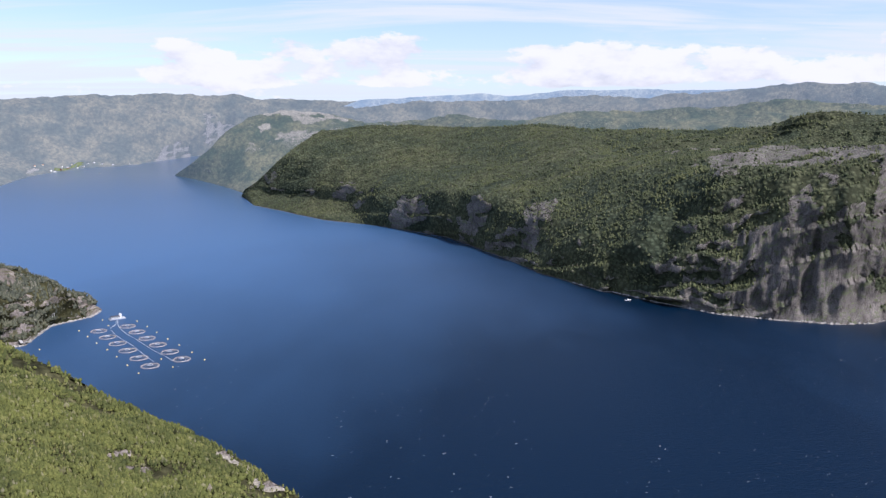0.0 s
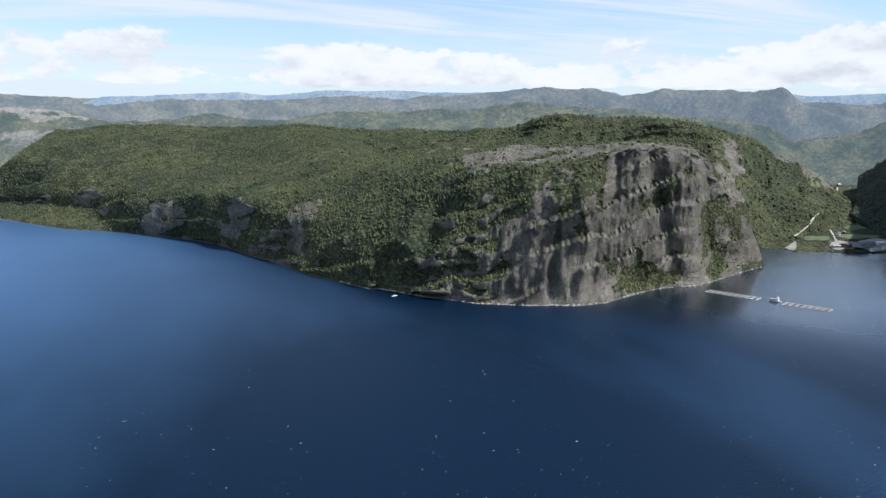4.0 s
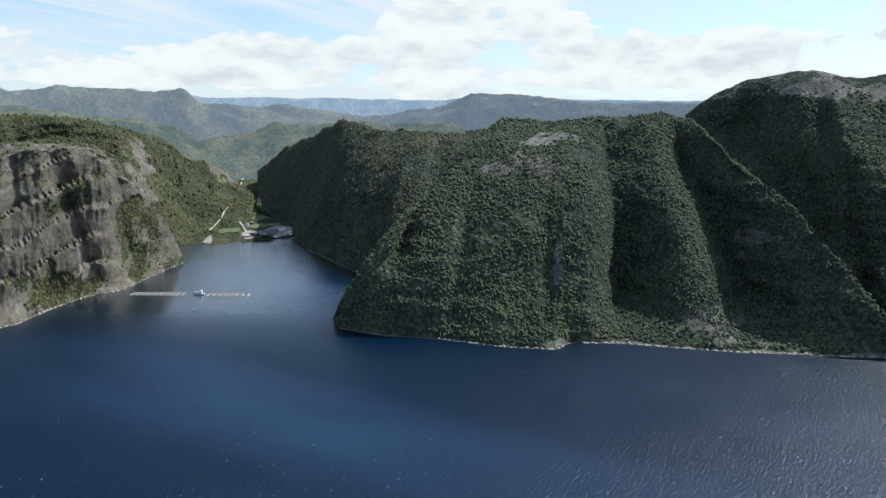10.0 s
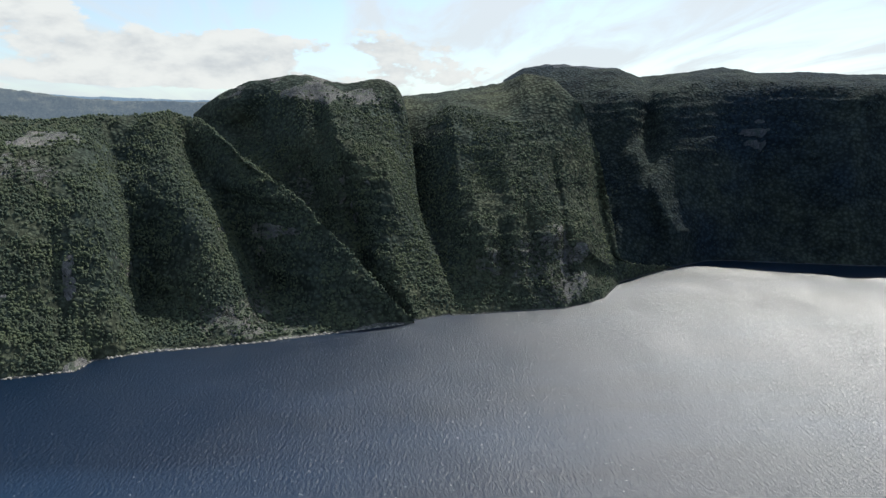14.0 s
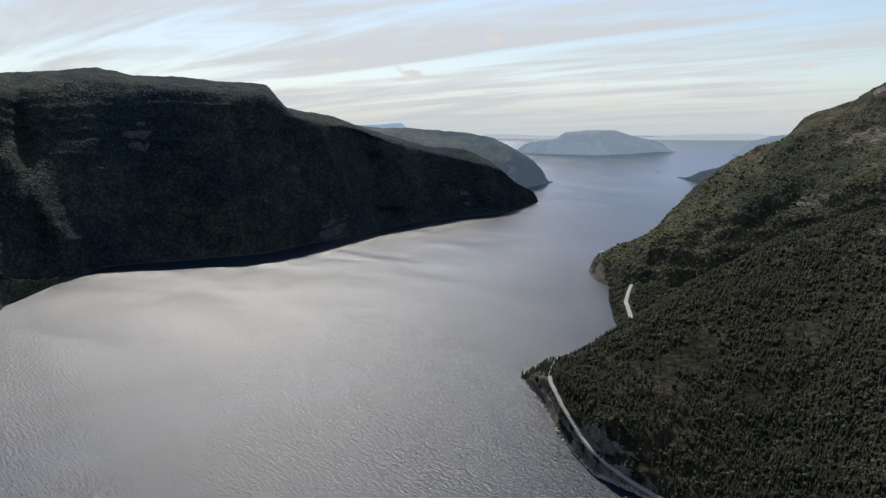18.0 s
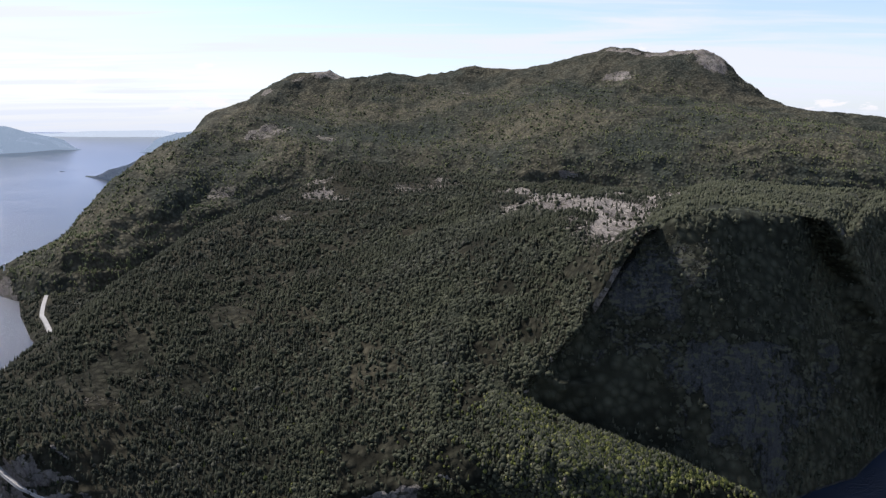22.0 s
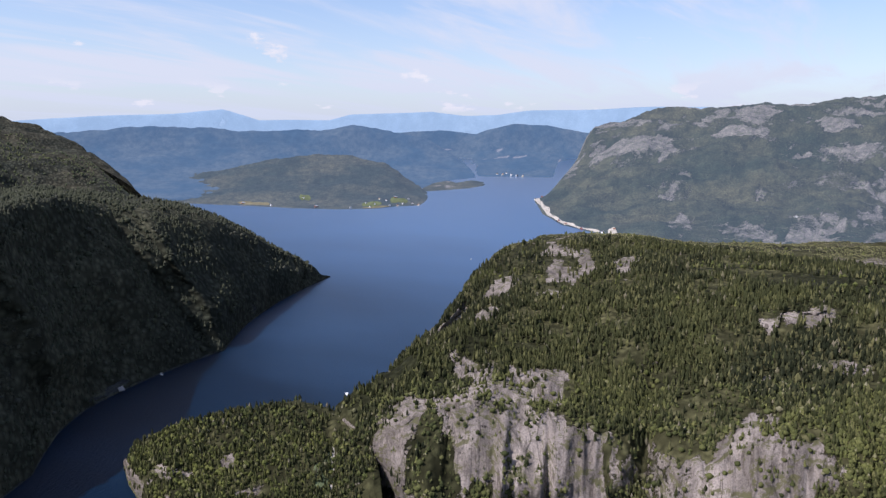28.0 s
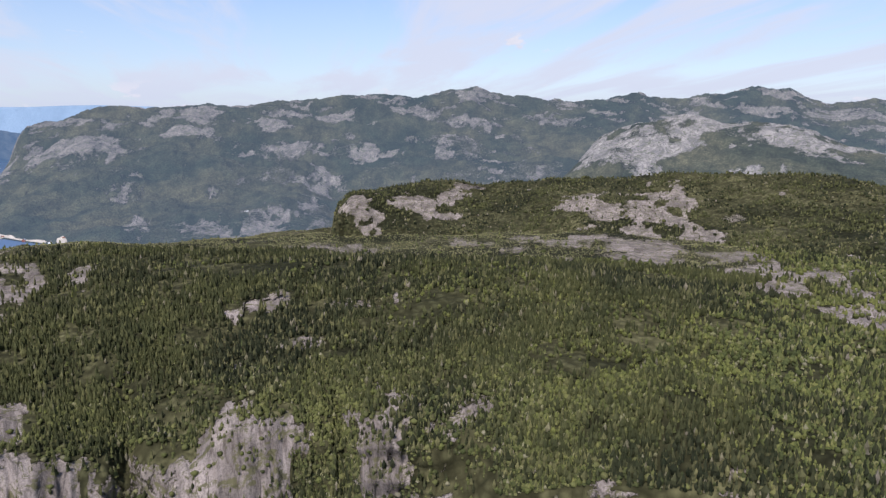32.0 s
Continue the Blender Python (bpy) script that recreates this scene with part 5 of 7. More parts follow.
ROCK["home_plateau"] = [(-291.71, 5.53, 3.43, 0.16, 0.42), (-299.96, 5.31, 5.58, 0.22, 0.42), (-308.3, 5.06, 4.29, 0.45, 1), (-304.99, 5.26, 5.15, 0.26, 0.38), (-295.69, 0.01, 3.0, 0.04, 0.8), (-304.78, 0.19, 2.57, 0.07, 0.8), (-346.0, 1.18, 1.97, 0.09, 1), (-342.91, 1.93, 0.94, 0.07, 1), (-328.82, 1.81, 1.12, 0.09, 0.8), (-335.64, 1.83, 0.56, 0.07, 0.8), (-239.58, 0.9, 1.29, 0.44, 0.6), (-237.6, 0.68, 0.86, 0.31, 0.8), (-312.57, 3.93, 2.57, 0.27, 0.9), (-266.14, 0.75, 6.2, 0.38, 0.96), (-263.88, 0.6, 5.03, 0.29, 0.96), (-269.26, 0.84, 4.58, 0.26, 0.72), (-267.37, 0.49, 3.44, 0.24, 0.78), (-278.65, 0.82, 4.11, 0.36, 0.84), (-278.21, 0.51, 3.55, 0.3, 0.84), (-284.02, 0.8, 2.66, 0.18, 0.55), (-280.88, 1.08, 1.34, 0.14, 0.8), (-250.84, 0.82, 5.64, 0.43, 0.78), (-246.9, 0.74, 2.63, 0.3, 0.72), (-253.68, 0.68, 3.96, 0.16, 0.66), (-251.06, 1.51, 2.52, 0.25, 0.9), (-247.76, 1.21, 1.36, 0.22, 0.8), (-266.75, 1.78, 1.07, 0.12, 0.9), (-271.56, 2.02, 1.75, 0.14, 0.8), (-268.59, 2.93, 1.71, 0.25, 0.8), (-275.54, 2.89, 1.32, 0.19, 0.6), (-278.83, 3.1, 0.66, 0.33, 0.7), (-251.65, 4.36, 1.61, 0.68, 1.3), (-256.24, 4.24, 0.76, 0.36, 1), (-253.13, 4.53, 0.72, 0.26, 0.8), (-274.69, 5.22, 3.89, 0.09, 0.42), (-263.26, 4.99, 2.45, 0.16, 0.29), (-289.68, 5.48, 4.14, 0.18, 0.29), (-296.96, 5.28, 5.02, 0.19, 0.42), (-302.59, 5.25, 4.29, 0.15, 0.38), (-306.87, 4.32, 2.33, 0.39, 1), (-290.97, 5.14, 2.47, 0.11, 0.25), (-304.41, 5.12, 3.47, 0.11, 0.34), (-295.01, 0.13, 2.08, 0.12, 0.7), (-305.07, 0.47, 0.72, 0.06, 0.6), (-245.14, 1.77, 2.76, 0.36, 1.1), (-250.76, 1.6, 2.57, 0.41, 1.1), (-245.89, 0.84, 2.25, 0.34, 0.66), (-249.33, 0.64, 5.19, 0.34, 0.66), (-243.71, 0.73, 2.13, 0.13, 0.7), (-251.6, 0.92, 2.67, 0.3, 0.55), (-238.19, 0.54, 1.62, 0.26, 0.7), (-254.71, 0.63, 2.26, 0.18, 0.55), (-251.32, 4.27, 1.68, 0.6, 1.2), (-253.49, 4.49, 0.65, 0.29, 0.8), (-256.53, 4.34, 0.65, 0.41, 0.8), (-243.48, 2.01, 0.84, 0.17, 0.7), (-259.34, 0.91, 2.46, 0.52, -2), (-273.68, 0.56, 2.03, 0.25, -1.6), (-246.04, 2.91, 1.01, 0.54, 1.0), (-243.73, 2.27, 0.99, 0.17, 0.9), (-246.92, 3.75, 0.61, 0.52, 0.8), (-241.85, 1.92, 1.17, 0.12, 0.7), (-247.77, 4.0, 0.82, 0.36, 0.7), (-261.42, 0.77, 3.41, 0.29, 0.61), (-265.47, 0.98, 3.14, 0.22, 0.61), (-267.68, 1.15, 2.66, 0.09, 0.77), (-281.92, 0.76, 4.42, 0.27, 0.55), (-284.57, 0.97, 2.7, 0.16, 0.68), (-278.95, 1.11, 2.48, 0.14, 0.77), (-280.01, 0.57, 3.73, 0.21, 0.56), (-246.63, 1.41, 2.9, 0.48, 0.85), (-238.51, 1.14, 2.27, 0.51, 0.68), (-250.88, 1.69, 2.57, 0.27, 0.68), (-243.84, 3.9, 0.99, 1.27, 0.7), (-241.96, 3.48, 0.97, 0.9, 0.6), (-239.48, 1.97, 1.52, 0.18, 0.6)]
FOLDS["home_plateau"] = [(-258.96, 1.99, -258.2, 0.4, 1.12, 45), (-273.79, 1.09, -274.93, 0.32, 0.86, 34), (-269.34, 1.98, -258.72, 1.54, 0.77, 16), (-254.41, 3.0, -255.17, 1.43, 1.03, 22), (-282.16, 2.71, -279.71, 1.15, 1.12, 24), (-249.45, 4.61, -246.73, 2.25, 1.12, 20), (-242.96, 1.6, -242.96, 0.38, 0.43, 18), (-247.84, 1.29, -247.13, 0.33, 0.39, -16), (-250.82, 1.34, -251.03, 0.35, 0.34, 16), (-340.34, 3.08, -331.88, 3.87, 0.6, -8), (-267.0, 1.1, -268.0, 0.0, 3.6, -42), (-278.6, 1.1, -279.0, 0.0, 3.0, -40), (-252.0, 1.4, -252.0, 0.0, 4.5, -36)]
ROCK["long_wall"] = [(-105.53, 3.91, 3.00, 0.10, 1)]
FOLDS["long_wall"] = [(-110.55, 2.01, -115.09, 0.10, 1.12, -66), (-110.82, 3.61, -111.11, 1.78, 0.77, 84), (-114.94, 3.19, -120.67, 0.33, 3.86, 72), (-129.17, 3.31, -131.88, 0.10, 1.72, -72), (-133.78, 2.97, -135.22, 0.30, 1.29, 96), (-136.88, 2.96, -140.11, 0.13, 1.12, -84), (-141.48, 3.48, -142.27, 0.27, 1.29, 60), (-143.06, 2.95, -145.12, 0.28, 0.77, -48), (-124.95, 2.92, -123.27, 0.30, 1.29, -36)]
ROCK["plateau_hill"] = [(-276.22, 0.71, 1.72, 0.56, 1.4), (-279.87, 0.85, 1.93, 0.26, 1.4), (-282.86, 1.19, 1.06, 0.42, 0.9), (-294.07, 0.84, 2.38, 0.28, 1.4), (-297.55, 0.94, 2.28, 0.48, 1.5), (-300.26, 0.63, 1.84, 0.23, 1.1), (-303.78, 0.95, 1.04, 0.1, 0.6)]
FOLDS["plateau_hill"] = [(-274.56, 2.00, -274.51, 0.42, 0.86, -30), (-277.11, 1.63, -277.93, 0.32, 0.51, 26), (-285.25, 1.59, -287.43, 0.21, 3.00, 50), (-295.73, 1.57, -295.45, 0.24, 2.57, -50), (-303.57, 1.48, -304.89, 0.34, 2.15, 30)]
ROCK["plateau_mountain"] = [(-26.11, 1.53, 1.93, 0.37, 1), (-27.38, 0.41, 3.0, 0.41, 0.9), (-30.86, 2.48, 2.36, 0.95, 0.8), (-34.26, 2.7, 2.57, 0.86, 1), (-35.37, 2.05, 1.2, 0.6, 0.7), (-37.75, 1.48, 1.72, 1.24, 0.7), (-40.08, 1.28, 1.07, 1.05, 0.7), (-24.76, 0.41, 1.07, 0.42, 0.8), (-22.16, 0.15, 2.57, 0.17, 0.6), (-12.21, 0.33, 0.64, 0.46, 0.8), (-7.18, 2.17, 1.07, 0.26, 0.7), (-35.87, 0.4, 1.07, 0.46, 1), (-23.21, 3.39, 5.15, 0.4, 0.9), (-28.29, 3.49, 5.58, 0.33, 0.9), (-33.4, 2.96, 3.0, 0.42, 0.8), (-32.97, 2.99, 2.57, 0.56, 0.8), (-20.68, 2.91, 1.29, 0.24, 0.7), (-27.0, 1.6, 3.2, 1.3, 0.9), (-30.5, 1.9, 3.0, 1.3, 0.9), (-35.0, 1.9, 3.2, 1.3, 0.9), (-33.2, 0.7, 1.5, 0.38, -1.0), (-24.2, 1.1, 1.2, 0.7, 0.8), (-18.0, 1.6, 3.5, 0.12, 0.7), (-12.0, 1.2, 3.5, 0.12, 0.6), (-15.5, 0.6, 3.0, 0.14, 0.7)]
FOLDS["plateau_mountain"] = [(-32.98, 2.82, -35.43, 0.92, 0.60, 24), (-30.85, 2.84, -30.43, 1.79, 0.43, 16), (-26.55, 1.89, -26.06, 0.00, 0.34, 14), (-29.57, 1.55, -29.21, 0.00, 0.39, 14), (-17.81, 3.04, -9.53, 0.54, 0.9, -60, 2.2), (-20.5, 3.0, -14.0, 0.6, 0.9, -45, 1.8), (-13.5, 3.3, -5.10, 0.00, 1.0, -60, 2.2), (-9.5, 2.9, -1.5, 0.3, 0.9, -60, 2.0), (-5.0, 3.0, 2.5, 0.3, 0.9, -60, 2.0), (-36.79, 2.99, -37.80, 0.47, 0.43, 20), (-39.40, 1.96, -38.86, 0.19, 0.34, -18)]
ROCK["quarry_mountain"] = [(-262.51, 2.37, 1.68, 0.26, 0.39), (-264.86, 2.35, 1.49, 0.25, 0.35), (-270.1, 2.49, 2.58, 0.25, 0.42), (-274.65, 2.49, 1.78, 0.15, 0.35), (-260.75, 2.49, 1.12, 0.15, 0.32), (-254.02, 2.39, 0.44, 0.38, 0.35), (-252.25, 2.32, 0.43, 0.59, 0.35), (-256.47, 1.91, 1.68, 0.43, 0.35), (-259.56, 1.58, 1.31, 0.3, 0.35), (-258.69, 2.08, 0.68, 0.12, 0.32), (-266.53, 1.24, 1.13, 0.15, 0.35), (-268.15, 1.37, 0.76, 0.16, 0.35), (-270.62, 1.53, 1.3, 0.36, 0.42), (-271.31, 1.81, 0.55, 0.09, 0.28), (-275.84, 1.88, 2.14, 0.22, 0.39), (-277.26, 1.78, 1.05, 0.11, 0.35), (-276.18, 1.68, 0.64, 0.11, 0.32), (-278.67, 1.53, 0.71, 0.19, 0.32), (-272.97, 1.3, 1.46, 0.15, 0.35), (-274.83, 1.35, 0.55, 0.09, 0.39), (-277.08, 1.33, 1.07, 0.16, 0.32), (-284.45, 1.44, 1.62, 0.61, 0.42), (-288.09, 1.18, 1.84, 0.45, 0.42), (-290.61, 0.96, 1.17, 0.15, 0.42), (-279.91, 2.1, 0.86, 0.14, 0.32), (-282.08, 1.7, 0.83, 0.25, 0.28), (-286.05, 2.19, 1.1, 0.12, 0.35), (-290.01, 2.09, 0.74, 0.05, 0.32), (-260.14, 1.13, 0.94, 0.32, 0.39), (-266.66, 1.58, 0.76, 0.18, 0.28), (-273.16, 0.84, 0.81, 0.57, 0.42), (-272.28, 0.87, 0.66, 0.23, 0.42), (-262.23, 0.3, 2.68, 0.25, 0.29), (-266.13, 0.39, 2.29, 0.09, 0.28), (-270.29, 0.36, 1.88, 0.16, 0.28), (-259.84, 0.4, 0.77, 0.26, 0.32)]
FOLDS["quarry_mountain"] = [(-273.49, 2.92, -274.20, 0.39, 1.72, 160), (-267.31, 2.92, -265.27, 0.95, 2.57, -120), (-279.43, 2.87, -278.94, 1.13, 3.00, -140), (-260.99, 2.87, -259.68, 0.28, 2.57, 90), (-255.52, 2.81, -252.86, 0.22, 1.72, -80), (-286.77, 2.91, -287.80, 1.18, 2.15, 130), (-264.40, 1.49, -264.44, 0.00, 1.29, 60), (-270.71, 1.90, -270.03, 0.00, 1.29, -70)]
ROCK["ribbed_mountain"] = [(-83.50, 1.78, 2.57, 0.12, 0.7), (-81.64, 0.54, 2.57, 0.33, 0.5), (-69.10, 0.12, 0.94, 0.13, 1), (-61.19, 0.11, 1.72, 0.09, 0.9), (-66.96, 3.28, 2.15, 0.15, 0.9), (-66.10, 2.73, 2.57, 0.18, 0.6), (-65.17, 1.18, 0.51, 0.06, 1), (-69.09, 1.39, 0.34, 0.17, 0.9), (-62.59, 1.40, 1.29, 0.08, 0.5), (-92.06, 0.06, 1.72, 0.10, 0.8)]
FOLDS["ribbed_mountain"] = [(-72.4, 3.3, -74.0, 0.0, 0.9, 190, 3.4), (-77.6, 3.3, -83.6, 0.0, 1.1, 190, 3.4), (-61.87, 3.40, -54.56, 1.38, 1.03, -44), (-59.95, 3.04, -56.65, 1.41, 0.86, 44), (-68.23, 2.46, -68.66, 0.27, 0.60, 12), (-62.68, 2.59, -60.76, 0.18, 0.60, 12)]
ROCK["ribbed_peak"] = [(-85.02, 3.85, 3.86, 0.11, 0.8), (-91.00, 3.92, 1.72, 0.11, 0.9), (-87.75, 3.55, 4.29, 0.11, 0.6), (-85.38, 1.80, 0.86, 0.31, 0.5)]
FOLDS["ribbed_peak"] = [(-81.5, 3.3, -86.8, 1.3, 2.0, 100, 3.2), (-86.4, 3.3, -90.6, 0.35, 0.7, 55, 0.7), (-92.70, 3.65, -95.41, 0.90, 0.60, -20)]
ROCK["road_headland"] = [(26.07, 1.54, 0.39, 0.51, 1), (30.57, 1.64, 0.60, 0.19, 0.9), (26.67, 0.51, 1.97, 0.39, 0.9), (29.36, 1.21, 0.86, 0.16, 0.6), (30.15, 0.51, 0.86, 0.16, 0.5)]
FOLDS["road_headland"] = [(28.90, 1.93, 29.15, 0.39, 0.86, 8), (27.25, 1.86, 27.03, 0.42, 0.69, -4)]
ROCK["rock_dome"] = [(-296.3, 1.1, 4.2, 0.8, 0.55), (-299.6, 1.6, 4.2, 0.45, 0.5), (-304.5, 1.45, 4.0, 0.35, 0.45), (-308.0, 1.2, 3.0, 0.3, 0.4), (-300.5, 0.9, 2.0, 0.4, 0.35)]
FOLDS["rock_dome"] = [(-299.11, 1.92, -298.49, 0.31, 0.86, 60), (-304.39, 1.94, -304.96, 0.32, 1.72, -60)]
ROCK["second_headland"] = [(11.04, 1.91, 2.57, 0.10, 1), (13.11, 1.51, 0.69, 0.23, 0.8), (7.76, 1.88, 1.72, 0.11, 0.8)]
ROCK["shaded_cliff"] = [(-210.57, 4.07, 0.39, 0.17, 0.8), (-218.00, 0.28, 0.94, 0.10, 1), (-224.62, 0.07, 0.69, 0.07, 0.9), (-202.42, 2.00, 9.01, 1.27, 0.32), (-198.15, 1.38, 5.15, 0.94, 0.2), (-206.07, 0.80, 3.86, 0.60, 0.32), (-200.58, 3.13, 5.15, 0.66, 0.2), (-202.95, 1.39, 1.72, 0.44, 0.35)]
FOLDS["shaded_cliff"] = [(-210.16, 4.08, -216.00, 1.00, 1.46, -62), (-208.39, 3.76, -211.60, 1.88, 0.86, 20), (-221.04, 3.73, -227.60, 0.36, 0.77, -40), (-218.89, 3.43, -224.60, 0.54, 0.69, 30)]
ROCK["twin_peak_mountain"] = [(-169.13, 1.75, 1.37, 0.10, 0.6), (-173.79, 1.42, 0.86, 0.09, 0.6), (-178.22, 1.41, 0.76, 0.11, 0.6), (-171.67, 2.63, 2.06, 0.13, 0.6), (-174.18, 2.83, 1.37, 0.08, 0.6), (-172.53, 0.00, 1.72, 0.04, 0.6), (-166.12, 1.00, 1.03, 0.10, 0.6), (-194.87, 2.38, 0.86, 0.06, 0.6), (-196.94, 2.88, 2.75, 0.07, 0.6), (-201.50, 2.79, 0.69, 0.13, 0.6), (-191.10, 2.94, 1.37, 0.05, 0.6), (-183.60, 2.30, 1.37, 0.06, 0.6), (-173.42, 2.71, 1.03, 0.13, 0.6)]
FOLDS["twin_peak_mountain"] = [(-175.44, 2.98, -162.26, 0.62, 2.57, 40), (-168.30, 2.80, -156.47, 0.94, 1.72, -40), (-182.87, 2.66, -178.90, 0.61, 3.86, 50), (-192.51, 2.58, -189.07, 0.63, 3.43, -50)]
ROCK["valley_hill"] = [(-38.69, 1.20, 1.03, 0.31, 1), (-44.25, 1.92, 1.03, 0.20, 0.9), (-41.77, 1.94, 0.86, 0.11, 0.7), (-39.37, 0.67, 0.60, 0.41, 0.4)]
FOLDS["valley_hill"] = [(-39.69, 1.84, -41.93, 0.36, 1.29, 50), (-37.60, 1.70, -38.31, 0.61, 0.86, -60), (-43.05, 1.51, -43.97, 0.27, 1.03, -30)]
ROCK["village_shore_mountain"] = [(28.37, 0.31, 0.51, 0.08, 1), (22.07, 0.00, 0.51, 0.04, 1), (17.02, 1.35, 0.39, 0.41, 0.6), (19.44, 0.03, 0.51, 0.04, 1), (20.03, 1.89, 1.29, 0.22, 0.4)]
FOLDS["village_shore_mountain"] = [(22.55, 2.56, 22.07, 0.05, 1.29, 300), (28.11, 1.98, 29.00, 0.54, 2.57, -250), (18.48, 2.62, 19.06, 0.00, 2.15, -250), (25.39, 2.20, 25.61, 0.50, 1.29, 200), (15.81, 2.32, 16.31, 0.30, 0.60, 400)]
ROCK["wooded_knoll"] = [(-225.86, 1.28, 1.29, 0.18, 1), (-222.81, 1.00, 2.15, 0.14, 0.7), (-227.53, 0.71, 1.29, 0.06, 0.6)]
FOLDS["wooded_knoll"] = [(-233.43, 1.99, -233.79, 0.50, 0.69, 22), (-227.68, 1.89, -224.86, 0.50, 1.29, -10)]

LAND = {}


def build(name, step, rows, material, label, **kw):
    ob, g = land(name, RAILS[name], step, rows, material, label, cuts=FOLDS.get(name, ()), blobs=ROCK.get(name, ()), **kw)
    LAND[name] = g
    return ob


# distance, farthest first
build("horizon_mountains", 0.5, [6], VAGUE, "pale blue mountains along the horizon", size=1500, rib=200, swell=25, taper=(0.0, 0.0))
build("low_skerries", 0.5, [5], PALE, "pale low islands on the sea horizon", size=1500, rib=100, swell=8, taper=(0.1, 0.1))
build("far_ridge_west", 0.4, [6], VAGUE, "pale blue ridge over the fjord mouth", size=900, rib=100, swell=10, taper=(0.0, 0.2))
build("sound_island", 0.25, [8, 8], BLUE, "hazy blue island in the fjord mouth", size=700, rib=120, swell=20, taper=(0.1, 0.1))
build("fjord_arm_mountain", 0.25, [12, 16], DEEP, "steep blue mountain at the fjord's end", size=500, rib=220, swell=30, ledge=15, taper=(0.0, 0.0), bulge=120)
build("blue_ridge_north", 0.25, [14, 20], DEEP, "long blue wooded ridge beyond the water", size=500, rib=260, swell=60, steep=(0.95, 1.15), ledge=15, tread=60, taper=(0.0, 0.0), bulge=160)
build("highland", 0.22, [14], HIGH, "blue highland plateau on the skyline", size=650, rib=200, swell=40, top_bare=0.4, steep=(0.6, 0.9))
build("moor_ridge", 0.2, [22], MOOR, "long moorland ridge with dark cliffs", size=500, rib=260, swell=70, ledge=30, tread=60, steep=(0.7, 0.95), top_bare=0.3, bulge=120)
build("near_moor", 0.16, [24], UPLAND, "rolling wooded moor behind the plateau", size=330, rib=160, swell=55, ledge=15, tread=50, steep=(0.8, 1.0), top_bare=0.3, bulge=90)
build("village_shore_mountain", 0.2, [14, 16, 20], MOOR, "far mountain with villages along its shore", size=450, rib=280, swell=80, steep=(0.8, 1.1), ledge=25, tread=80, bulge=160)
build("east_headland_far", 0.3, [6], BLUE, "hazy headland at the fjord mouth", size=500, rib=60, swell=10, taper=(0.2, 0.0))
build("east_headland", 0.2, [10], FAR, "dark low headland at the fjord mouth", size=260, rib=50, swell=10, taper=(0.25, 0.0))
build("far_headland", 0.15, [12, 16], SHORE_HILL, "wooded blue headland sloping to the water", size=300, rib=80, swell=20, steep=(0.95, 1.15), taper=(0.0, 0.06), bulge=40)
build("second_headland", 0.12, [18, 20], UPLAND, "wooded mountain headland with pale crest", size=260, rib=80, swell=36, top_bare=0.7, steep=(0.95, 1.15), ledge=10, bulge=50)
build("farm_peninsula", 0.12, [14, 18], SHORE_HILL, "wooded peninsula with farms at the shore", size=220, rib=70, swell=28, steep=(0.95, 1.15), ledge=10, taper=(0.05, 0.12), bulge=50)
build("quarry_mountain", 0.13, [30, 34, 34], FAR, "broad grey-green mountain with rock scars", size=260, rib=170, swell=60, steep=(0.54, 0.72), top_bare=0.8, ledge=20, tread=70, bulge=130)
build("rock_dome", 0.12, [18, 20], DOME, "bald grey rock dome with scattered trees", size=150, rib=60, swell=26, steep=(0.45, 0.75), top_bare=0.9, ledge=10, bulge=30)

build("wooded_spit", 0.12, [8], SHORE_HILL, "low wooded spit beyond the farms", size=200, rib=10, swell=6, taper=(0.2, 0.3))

# middle distance
build("valley_floor", 0.1, [6, 8, 8], MID, "green farmed valley floor at the bay head", rib=0, swell=2, size=90, steep=(0.8, 0.95))
build("valley_hill", 0.13, [30, 30], MID, "wooded hill over the side valley", size=150, rib=45, swell=22, steep=(0.95, 1.15), ledge=30, bulge=40)
build("dark_valley_wall", 0.13, [34, 40], COLD, "steep shaded wooded valley wall", size=150, rib=24, swell=20, steep=(1.25, 1.45), ledge=8, bulge=36)
build("plateau_mountain", 0.12, [20, 30, 36, 34], MID, "flat-topped mountain with grey cliffs and pine woods", size=130, rib=14, swell=16, top_bare=0.25, steep=(0.8, 1.0), ledge=15, tread=62, tilt=260, crag=9.0, bulge=20)
build("ribbed_mountain", 0.12, [26, 36, 36, 32], COLD, "wooded mountain with steep ribs and gullies", size=120, rib=11, swell=14, steep=(1.25, 1.45), ledge=5, bulge=16)
build("ribbed_peak", 0.12, [26, 34, 34, 30], COLD, "tall wooded rib with a rocky summit", size=120, rib=12, swell=14, steep=(1.25, 1.45), top_bare=0.3, ledge=5, bulge=18)
build("dark_cliff", 0.12, [26, 34, 34, 30], COLD, "dark sheer cliff mountain over the fjord", size=130, rib=10, swell=14, steep=(1.25, 1.45), top_bare=0.2, ledge=5, bulge=22)
build("long_wall", 0.13, [24, 34, 34, 28], HAZE_WALL, "long dark blue mountain wall along the fjord", size=190, rib=18, swell=14, steep=(1.25, 1.45), ledge=4, bulge=34)
build("twin_peak_mountain", 0.13, [26, 34, 34], HEATH, "broad mountain with two rounded summits", size=230, rib=40, swell=34, steep=(0.95, 1.3), top_bare=0.25, ledge=10, bulge=50)
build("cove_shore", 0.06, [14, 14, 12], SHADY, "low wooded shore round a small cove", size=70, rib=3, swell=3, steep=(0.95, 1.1))
